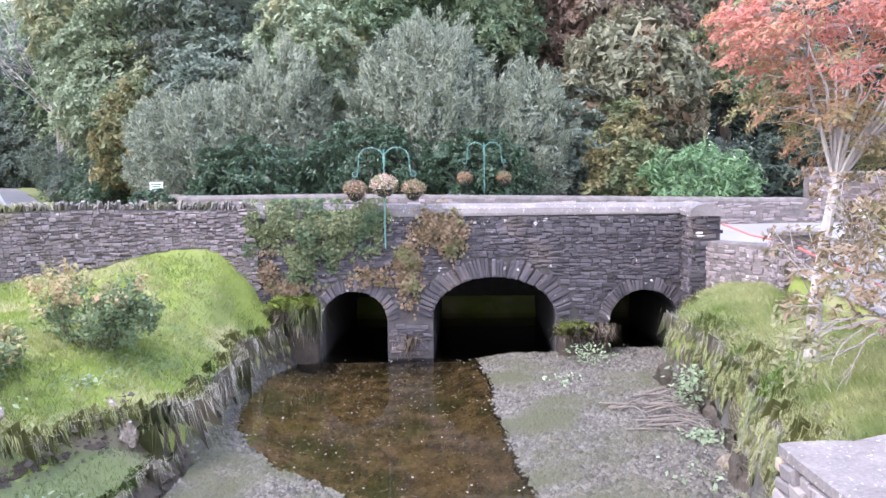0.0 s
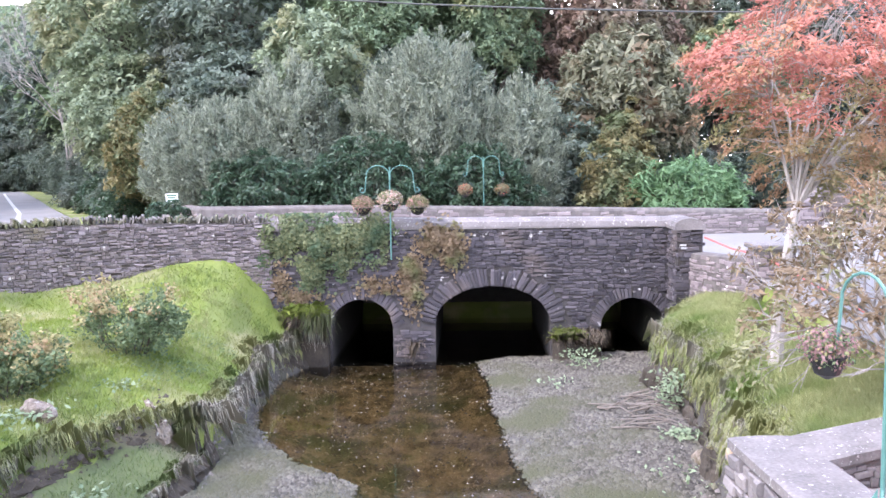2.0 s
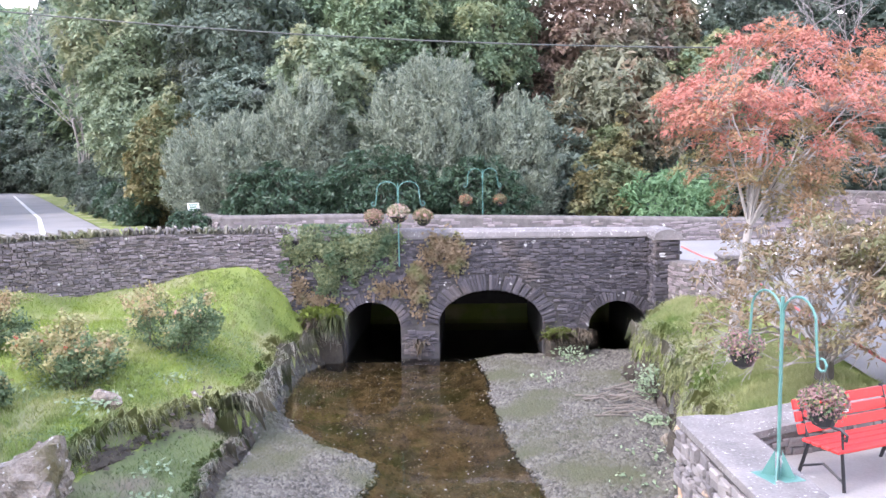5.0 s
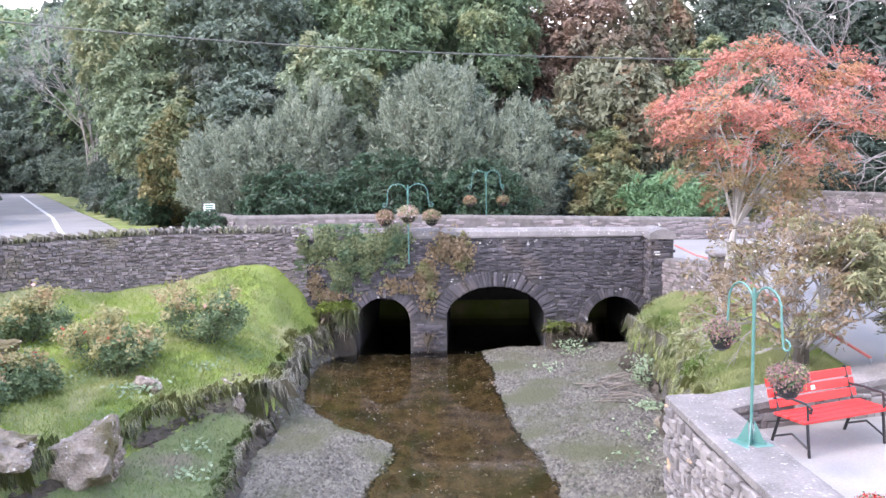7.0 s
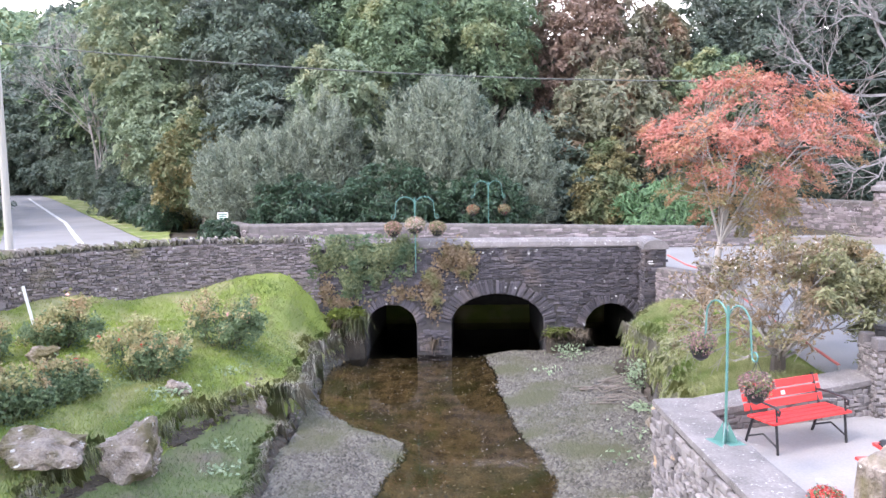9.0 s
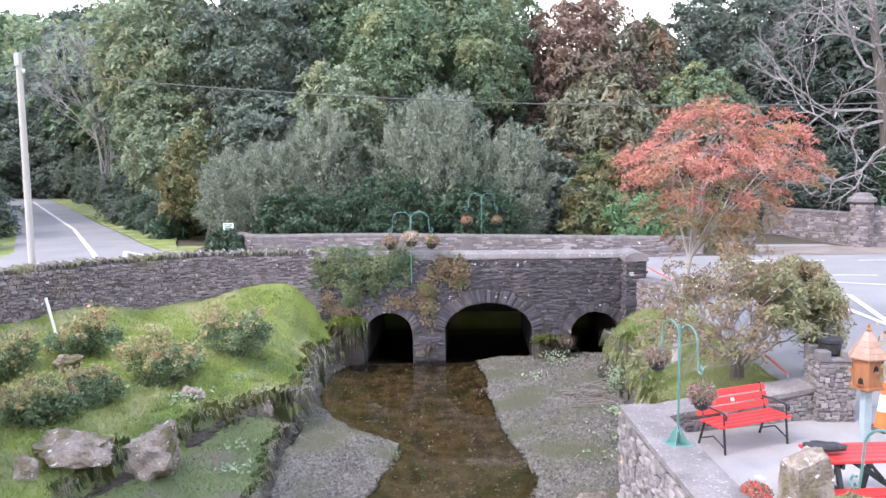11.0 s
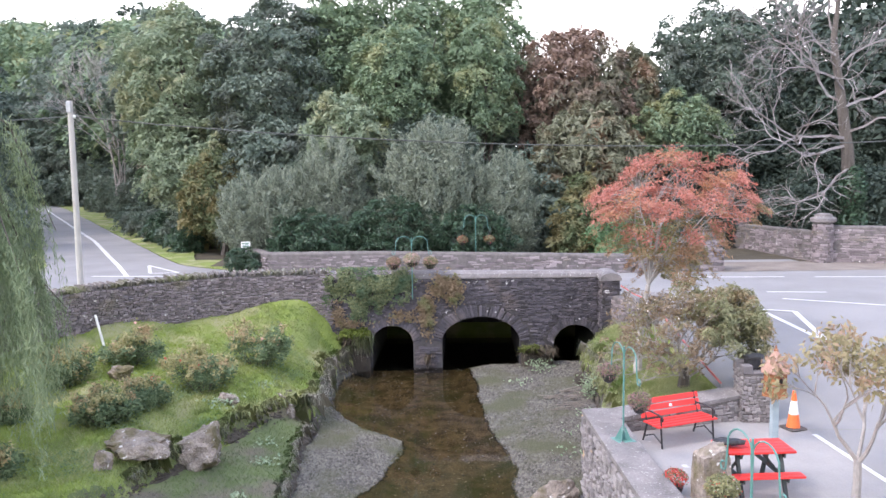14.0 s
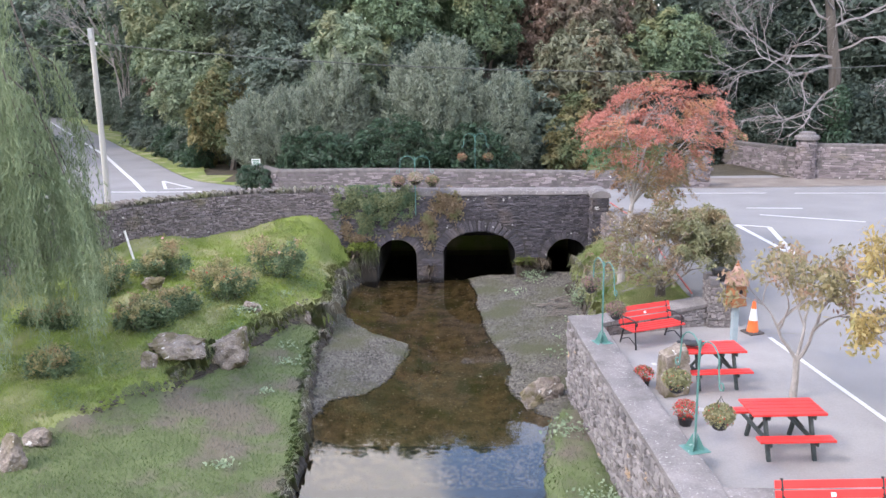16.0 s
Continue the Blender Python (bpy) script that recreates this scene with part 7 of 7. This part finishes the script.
def hanging_stand(at, turn, height, reach, label, base=True):
    t = thing("basket_stand", label, "stand", "green basket stands", "", at, turn)
    if base:
        bm = bmesh.new()
        box(bm, -0.17, -0.17, 0, 0.17, 0.17, 0.015, 0.004)
        plate = part("base_plate", bm, GREEN_PAINT, t)
        for k in range(4):
            bm = bmesh.new()
            v = [bm.verts.new(q) for q in ((0.025, 0.006, 0.015), (0.15, 0.006, 0.015), (0.03, 0.006, 0.26), (0.025, -0.006, 0.015), (0.15, -0.006, 0.015), (0.03, -0.006, 0.26))]
            for f in ((0, 1, 2), (5, 4, 3), (0, 3, 4, 1), (1, 4, 5, 2), (2, 5, 3, 0)):
                bm.faces.new([v[q] for q in f])
            bmesh.ops.rotate(bm, verts=bm.verts, matrix=Matrix.Rotation(radians(45 + 90 * k), 3, "Z"))
            part("gusset", bm, GREEN_PAINT, plate)
    bm = bmesh.new()
    tube(bm, [(0, 0, 0), (0, 0, height)], 0.017, 8)
    part("pole", bm, GREEN_PAINT, t)
    for s in (-1, 1):
        bm = bmesh.new()
        r = reach / 2
        z0 = height - 0.26
        pts = [(0, 0, z0 - 0.10), (s * 0.015, 0, z0)]
        pts += [(s * (r * 0.5 - r * 0.5 * math.cos(math.pi * k / 9)), 0, z0 + 0.05 + 0.24 * math.sin(math.pi * k / 9)) for k in range(1, 9)]
        pts += [(s * r, 0, z0 - 0.05), (s * (r + 0.02), 0, z0 - 0.22)]
        pts += [(s * (r + 0.075 - 0.055 * math.cos(a)), 0, z0 - 0.25 - 0.055 * math.sin(a)) for a in (0.6, 1.4, 2.3, 3.2, 4.2, 5.0)]
        tube(bm, pts, 0.012, 6)
        part("arm", bm, GREEN_PAINT, t)
    return t


def flowers(rng, c, r, counts, parent):
    rows = [(c[0], c[1], c[2], r, r, r * 0.8)]
    for n, mat, s in counts:
        p, d = crown_points(rng, rows, int(2.2 * n), 0.45, 0.45)
        d[:, 2] += 0.3
        faces_mesh("blossom" if mat in (FLOWER_RED, FLOWER_PINK, FLOWER_PALE) else "foliage", leaves(rng, p, d, s * 0.65, s * 0.38, 0.5, 0.7), 4, mat, parent)


def hanging_basket(at, r, seed, label, counts, chain=0.3, pot=True):
    t = thing("hanging_basket", label, "flower basket", "hanging flower baskets")
    rng = np.random.default_rng(seed)
    if pot:
        bm = bmesh.new()
        lathe(bm, [(0.02, -0.17), (r * 0.6, -0.13), (r * 0.9, -0.02), (r, 0.0), (r * 0.92, 0.01)], 14, at)
        part("bowl", bm, BLACK_IRON, t, "black plastic bowl")
    flowers(rng, (at[0], at[1], at[2] + r * 0.35), r * 1.35, counts, t)
    if chain:
        for k in range(3):
            bm = bmesh.new()
            a = 2.09 * k
            tube(bm, [(at[0] + r * math.cos(a), at[1] + r * math.sin(a), at[2]), (at[0], at[1], at[2] + chain)], 0.004, 4)
            part("chain", bm, WIRE, t)
    return t


LEAF_HEATHER = leafy("heather_sprig", (0.24, 0.13, 0.13), (0.42, 0.27, 0.26))
MIXR = [(900, LEAF_SHRUB, 0.06), (300, LEAF_TIP, 0.06), (40, FLOWER_RED, 0.05), (60, FLOWER_PALE, 0.04)]
HEATHER = [(520, LEAF_HEATHER, 0.05), (260, LEAF_ROSE, 0.05), (120, LEAF_TIP, 0.05)]
hanging_stand((2.23, 4.60, 1.925), -72, 1.68, 0.88, "green iron stand with two curled arms on the river wall")
hanging_stand((2.80, -0.25, 1.925), -72, 1.68, 0.95, "green iron stand with two curled arms on the river wall")
for k, (sx, sy) in enumerate(((2.23, 4.60), (2.80, -0.25))):
    for s in (-1, 1):
        c, q = math.cos(radians(-72)) * s * 0.55, math.sin(radians(-72)) * s * 0.55
        hanging_basket((sx + c, sy + q, 1.925 + ((0.70 if s > 0 else 0.82) if k else 0.80 if s > 0 else 1.06)), 0.155 if k else 0.15, 700 + 2 * k + s, "hanging basket of pale and red flowers on a green stand", MIXR if k else HEATHER, 0.34 if k or s > 0 else 0.12)
hanging_stand((-2.28, 17.38, 2.35), 0, 2.05, 1.05, "green iron stand with two curled arms fixed to the parapet", False)
bm = bmesh.new()
for s in (-1, 1):
    x = -2.28 + s * 0.60
    hanging_basket((x, 17.38, 3.50), 0.19, 720 + s, "hanging basket of orange and pink flowers at the parapet", [(600, LEAF_CREEPER, 0.055), (240, FLOWER_PINK, 0.045), (400, LEAF_SHRUB, 0.05)], 0.42)
hanging_basket((-2.28, 17.36, 3.58), 0.22, 723, "round flower basket on the parapet stand", [(700, LEAF_SHRUB, 0.055), (260, FLOWER_PALE, 0.045), (260, FLOWER_PINK, 0.045)], 0)
hanging_stand((-0.10, 24.0, 2.3), 0, 2.35, 0.95, "green iron stand with two curled arms behind the far wall", False)
for s in (-1, 1):
    hanging_basket((-0.10 + s * 0.55, 24.0, 3.62), 0.17, 730 + s, "flower basket with red and orange flowers behind the far wall", [(600, LEAF_CREEPER, 0.06), (50, FLOWER_RED, 0.05), (360, LEAF_SHRUB, 0.06)], 0.42)


def flower_pot(at, r, seed, label, counts):
    t = thing("flower_pot", label, "flower pot", "flower pots on the terrace")
    bm = bmesh.new()
    lathe(bm, [(r * 0.7, 0), (r * 0.85, 0.07), (r, 0.14), (r * 1.05, 0.15), (r * 0.9, 0.155)], 14, at)
    part("pot", bm, BLACK_IRON, t)
    flowers(np.random.default_rng(seed), (at[0], at[1], at[2] + 0.27), r * 1.6, counts, t)


flower_pot((2.72, 2.9, TZ), 0.12, 741, "pot of red flowers against the river wall", [(240, LEAF_ROSE, 0.05), (400, FLOWER_RED, 0.04)])
flower_pot((3.06, 1.25, TZ), 0.13, 742, "pot of red flowers against the river wall", [(220, LEAF_ROSE, 0.05), (480, FLOWER_RED, 0.04)])
def boulder(label, at, size, seed, turn):
    """A squared upright stone with a sloping, broken top."""
    bm = bmesh.new()
    bmesh.ops.create_cube(bm, size=2.0)
    bmesh.ops.subdivide_edges(bm, edges=bm.edges, cuts=9, use_grid_fill=True)
    for v in bm.verts:
        q = v.co.copy()
        r = max(abs(q.x), abs(q.y), abs(q.z))
        q = q.lerp(q.normalized() * 1.25, 0.28)
        q *= 1 + 0.10 * noise.fractal(v.co * 1.3 + Vector((seed, 0, 0)), 1.0, 2.0, 4) - 0.10 * noise.voronoi(v.co * 1.2 + Vector((0, seed, 0)))[0][0]
        taper = 1 - 0.14 * (q.z + 1) / 2
        v.co = Vector((q.x * size[0] * taper, q.y * size[1] * taper, (q.z + 1) * size[2] / 2 * (1 + 0.10 * q.x)))
    ob = part("standing_stone", bm, ROCK)
    ob.matrix_basis = pose(*at, 0, 0, turn)
    return tagged(ob, label, "stone")


boulder("upright squared pale boulder beside the picnic table", (3.18, 2.62, TZ - 0.02), (0.26, 0.23, 0.88), 4, 12)


def birdhouse(at):
    t = thing("birdhouse", "wooden six-sided birdhouse with a shingled roof on a grey post", "birdhouse", at=at, turn=10)
    bm = bmesh.new()
    box(bm, -0.06, -0.06, 0, 0.06, 0.06, 0.90, 0.008)
    part("post", bm, GREY_PAINT, t, "pale grey painted post")
    bm = bmesh.new()
    lathe(bm, [(0.07, 0.84), (0.14, 0.90), (0.25, 0.91), (0.25, 0.94), (0.215, 0.95), (0.215, 1.36)], 6)
    body = part("body", bm, BOX_WOOD, t)
    for k in range(6):
        a = 60 * k
        bm = bmesh.new()
        tube(bm, [(0.213, 0, 0.95), (0.213, 0, 1.36)], 0.014, 4)
        bmesh.ops.rotate(bm, verts=bm.verts, matrix=Matrix.Rotation(radians(a), 3, "Z"))
        part("corner_batten", bm, BOX_WOOD, body)
        if k % 2 == 0 or k == 3:
            bm = bmesh.new()
            z0 = 0.99 if k % 2 else 1.17
            pr = [(-0.035, z0), (0.035, z0), (0.035, z0 + 0.06), (0.0, z0 + 0.10), (-0.035, z0 + 0.06)]
            f = bm.faces.new([bm.verts.new((0.189, y, z)) for y, z in pr])
            r = bmesh.ops.extrude_face_region(bm, geom=[f])
            bmesh.ops.translate(bm, verts=[v for v in r["geom"] if isinstance(v, bmesh.types.BMVert)], vec=(0.006, 0, 0))
            bmesh.ops.rotate(bm, verts=bm.verts, matrix=Matrix.Rotation(radians(a + 30), 3, "Z"))
            part("opening", bm, HOLE, body, "dark arched opening")
            bm = bmesh.new()
            box(bm, 0.185, -0.05, z0 - 0.02, 0.24, 0.05, z0 - 0.005, 0.0, Matrix.Rotation(radians(a + 30), 4, "Z"))
            part("perch", bm, BOX_WOOD, body)
    bm = bmesh.new()
    lathe(bm, [(0.27, 1.34), (0.275, 1.36), (0.03, 1.74)], 6)
    roof = part("roof", bm, SHINGLE, t)
    for k in range(6):
        for row in range(5):
            f0, f1 = row / 5, (row + 1.15) / 5
            n = max(1, 4 - row)
            for q in range(n):
                bm = bmesh.new()
                a0, a1 = radians(60 * k), radians(60 * k + 60)
                def at_roof(f, u, up):
                    r = 0.285 + (0.03 - 0.285) * min(1, f)
                    return Vector((r * math.cos(a0), r * math.sin(a0), 0)).lerp(Vector((r * math.cos(a1), r * math.sin(a1), 0)), u) + Vector((0, 0, 1.355 + 0.385 * min(1, f) + up))
                u0, u1 = q / n + 0.02, (q + 1) / n - 0.02
                v = [bm.verts.new(c) for c in (at_roof(f0, u0, 0.014), at_roof(f0, u1, 0.014), at_roof(f1, u1, 0.004), at_roof(f1, u0, 0.004), at_roof(f0, u0, 0.0), at_roof(f0, u1, 0.0))]
                bm.faces.new((v[0], v[1], v[2], v[3]))
                bm.faces.new((v[4], v[5], v[1], v[0]))
                part("shingle", bm, SHINGLE, roof)
    bm = bmesh.new()
    lathe(bm, [(0.04, 1.72), (0.045, 1.75), (0.015, 1.78), (0.022, 1.81), (0.004, 1.84)], 8)
    part("finial", bm, BOX_WOOD, t)
    return t


birdhouse((5.08, 5.22, TZ))


def traffic_cone(at):
    t = thing("traffic_cone", "orange and white traffic cone on a dark base", "traffic cone", at=at, turn=20)
    bm = bmesh.new()
    box(bm, -0.19, -0.19, 0, 0.19, 0.19, 0.045, 0.02)
    part("base", bm, RUBBER, t)
    prof = lambda z: 0.135 - 0.105 * z / 0.75
    for name, z0, z1, mat in (("lower_band", 0.045, 0.30, ORANGE), ("white_band", 0.30, 0.56, CONE_WHITE), ("top_band", 0.56, 0.75, ORANGE)):
        bm = bmesh.new()
        lathe(bm, [(prof(z0), z0), (prof(z1), z1)], 20)
        part(name, bm, mat, t, smooth=False)
    return t


traffic_cone((5.76, 6.06, TZ))

# small castellated stone tower with a black lantern
tower = thing("stone_tower", "small square castellated stone pier at the end of the low wall", "pier")
bm = bmesh.new()
box(bm, 4.92, 6.45, 1.3, 5.48, 7.01, 2.62)
part("tower_core", bm, PALE_MORTAR, tower)
for k, (p, q) in enumerate((((4.92, 7.01), (4.92, 6.45)), ((4.92, 6.45), (5.48, 6.45)), ((5.48, 6.45), (5.48, 7.01)))):
    masonry(tower, [p, q], 1.62, 2.62, TERRACE_STONE, 800 + k, first=80, course=(0.03, 0.075), length=(0.05, 0.13), proud=0.022)
for k, (x, y) in enumerate(((4.90, 6.43), (5.30, 6.43), (4.90, 6.83), (5.30, 6.83), (5.10, 6.43), (4.90, 6.63), (5.30, 6.63))):
    bm = bmesh.new()
    box(bm, x, y, 2.60, x + 0.20, y + 0.20, 2.78 if k < 4 else 2.66, 0.015)
    part("merlon", bm, TERRACE_STONE, tower)
lantern = thing("black_planter", "squat black pot standing on the stone pier", "pot")
bm = bmesh.new()
lathe(bm, [(0.13, 2.66), (0.17, 2.70), (0.18, 2.86), (0.20, 2.88), (0.20, 2.93), (0.16, 2.935)], 16, (5.20, 6.73, 0))
part("pot_body", bm, BLACK_IRON, lantern)

# dark bag on the nearer table
bag = thing("black_bag", "limp black bag lying on the picnic table", "bag")
bm = bmesh.new()
bmesh.ops.create_icosphere(bm, subdivisions=3, radius=1.0)
for v in bm.verts:
    n1 = noise.noise(v.co * 2.2)
    v.co = Vector((v.co.x * 0.24, v.co.y * 0.11, max(0.0, (v.co.z + 0.5) * 0.06))) * (1 + 0.3 * n1)
bag_part = part("bag_body", bm, BLACK_IRON, bag, smooth=True)
bag_part.matrix_basis = pose(3.60, 3.12, TZ + 0.739, 0, 0, -12)

# rail along the lawn, and its posts
rail = thing("red_rail", "faded red metal rail between lawn and road", "rail")
for a, b2 in (((4.44, 16.8, 2.82), (4.98, 15.0, 2.62)), ((5.0, 14.5, 2.58), (4.72, 7.2, 2.22))):
    bm = bmesh.new()
    tube(bm, [a, ((a[0] + b2[0]) / 2, (a[1] + b2[1]) / 2, (a[2] + b2[2]) / 2 - 0.05), b2], 0.022, 6)
    part("bar", bm, RAIL_RED, rail)
for x, y in ((4.72, 7.2), (4.86, 10.8)):
    bm = bmesh.new()
    tube(bm, [(x, y, 1.5), (x, y, 2.22 + 0.049 * (y - 7.2))], 0.016, 8)
    part("rail_post", bm, GALV, rail)

# ---- utility pole and its cables ----
pole = thing("utility_pole", "tall pale weathered wooden utility pole behind the wall", "utility pole")
bm = bmesh.new()
tube(bm, [(-11.95, 14.5, 2.0), (-11.95, 14.5, 5.5), (-11.95, 14.5, 8.76)], [0.10, 0.09, 0.078], 12)
part("pole_shaft", bm, WEATHERED, pole)
bm = bmesh.new()
box(bm, -12.02, 14.38, 8.42, -11.88, 14.43, 8.74, 0.01)
part("bracket", bm, GALV, pole)
bm = bmesh.new()
lathe(bm, [(0.02, 8.25), (0.04, 8.27), (0.045, 8.33), (0.02, 8.36)], 10, (-11.84, 14.5, 0))
part("insulator", bm, CONE_WHITE, pole)


def cable(points, label, r=0.016):
    t = thing("overhead_cable", label, "cable", "overhead cables")
    bm = bmesh.new()
    tube(bm, points, r, 5, False)
    part("wire", bm, WIRE, t)


def sag(a, b2, drop, n=14):
    return [tuple(Vector(a).lerp(Vector(b2), k / n) - Vector((0, 0, 4 * drop * (k / n) * (1 - k / n)))) for k in range(n + 1)]


cable(sag((-11.8, 14.5, 8.30), (24.0, 16.4, 8.0), 0.95), "thin black overhead cable crossing above the bridge")
cable(sag((-12.05, 14.5, 8.30), (-40.0, 6.0, 8.6), 0.6), "thin black overhead cable running from the pole")

# ---- gate pillars and walls at the drive ----
gate = thing("gate_pillar", "round stone gate pillar with a flat cap beside the drive", "pillar")
bm = bmesh.new()
lathe(bm, [(0.41, 1.9), (0.39, 4.05)], 16, (14.75, 26.2, 0))
part("pillar_core", bm, PALE_MORTAR, gate)
ring = [(14.75 + 0.40 * math.cos(radians(a)), 26.2 + 0.40 * math.sin(radians(a))) for a in range(-220, 60, 20)]
masonry(gate, ring, 2.25, 4.05, WARM_SLATE, 901, first=200, course=(0.07, 0.13), length=(0.14, 0.3))
bm = bmesh.new()
lathe(bm, [(0.45, 4.03), (0.52, 4.07), (0.53, 4.20), (0.46, 4.25), (0.36, 4.28), (0.34, 4.38), (0.2, 4.42)], 16, (14.75, 26.2, 0))
part("pillar_cap", bm, COPING, gate)
drive_wall = thing("drive_wall", "grey rubble-stone wall beside the drive", "wall")
DRIVE = [(13.0, 31.0), (13.6, 29.0), (14.5, 26.55)]
wall_body("wall_core", drive_wall, DRIVE, 0.4, 1.9, lambda s: 3.56, PALE_MORTAR, 0.08, 0.02)
masonry(drive_wall, DRIVE, 2.25, 3.56, WARM_SLATE, 902, first=200, course=(0.07, 0.13), length=(0.18, 0.5))
east_wall = thing("east_wall", "grey rubble-stone wall running along the road from the gate pillar", "wall")
EAST = [(15.1, 26.1), (17.0, 25.4), (30.0, 21.5)]
wall_body("wall_core", east_wall, EAST, 0.4, 1.9, lambda s: 3.82, PALE_MORTAR, 0.08, 0.02)
masonry(east_wall, EAST, 2.25, 3.82, WARM_SLATE, 903, first=200, near=lambda s, z: s < 5, course=(0.07, 0.13), length=(0.18, 0.5))
west_pillar = thing("gate_pillar", "square grey stone pillar on the other side of the drive", "pillar")
bm = bmesh.new()
box(bm, 8.95, 23.62, 1.9, 9.75, 24.3, 3.72, 0.02)
part("pillar_core", bm, PALE_MORTAR, west_pillar)
for k, (p, q) in enumerate((((8.95, 23.62), (9.75, 23.62)), ((9.75, 23.62), (9.75, 24.3)))):
    masonry(west_pillar, [p, q], 2.25, 3.72, WARM_SLATE, 905 + k, first=80, course=(0.06, 0.11), length=(0.14, 0.34))
bm = bmesh.new()
box(bm, 8.89, 23.55, 3.72, 9.81, 24.36, 3.84, 0.03)
part("pillar_cap", bm, COPING, west_pillar)
end_pillar = thing("gate_pillar", "square grey stone pillar at the far end of the drive wall", "pillar")
bm = bmesh.new()
box(bm, 12.6, 30.9, 1.9, 13.2, 31.5, 4.0, 0.02)
part("pillar_core", bm, PALE_MORTAR, end_pillar)
masonry(end_pillar, [(12.6, 30.9), (13.2, 30.9)], 2.25, 4.0, WARM_SLATE, 908, first=80, course=(0.06, 0.11), length=(0.14, 0.34))
bm = bmesh.new()
box(bm, 12.54, 30.84, 4.0, 13.26, 31.56, 4.1, 0.03)
part("pillar_cap", bm, COPING, end_pillar)
lane_wall = thing("lane_wall", "low tumbled stone wall along the lane", "wall")
LANE = [(-25.5, 33.0), (-22.6, 27.5), (-19.9, 21.0), (-18.6, 16.5)]
wall_body("wall_core", lane_wall, LANE[::-1], 0.5, 1.9, lambda s: 3.05, PALE_MORTAR, 0.12, 0.02)
masonry(lane_wall, LANE, 2.25, 3.1, WARM_SLATE, 904, first=160, course=(0.08, 0.15), length=(0.2, 0.5))

# ---- signs and stakes ----
sign = thing("small_sign", "small white sign board with green lettering behind the wall", "sign")
bm = bmesh.new()
tube(bm, [(-9.55, 24.15, 2.2), (-9.55, 24.15, 3.5)], 0.03, 6)
part("sign_post", bm, GALV, sign)
bm = bmesh.new()
box(bm, -9.74, 24.10, 3.43, -9.36, 24.125, 3.69, 0.004)
board = part("board", bm, CONE_WHITE, sign)
for z, w in ((3.63, 0.30), (3.56, 0.24), (3.49, 0.27)):
    bm = bmesh.new()
    box(bm, -9.55 - w / 2, 24.092, z - 0.018, -9.55 + w / 2, 24.098, z + 0.018)
    part("lettering_bar", bm, SIGN_GREEN, board)
bush("small_shrub", "small rounded dark green shrub beside the sign", (-9.95, 24.0, 2.85), (0.46, 0.4, 0.6), 0.16, 0.08, 0.04, LEAF_LAUREL, 951, 4, core=0.15)
bush("small_shrub", "small rounded dark green shrub beside the sign", (-9.35, 23.85, 2.85), (0.48, 0.4, 0.65), 0.16, 0.08, 0.04, LEAF_LAUREL, 952, 4, core=0.15)
stake = thing("white_stake", "leaning white wooden stake at the edge of the lawn", "stake")
bm = bmesh.new()
zz = ground_at(-10.7, 13.1)
tube(bm, [(-10.7, 13.1, zz - 0.1), (-10.95, 13.15, zz + 0.92)], 0.036, 6)
part("stake_shaft", bm, CONE_WHITE, stake)
post = thing("fence_post", "thin grey metal post beside the lane verge", "post")
bm = bmesh.new()
tube(bm, [(-11.0, 28.9, 2.2), (-11.0, 28.9, 4.3)], 0.04, 6)
part("post_shaft", bm, GALV, post)
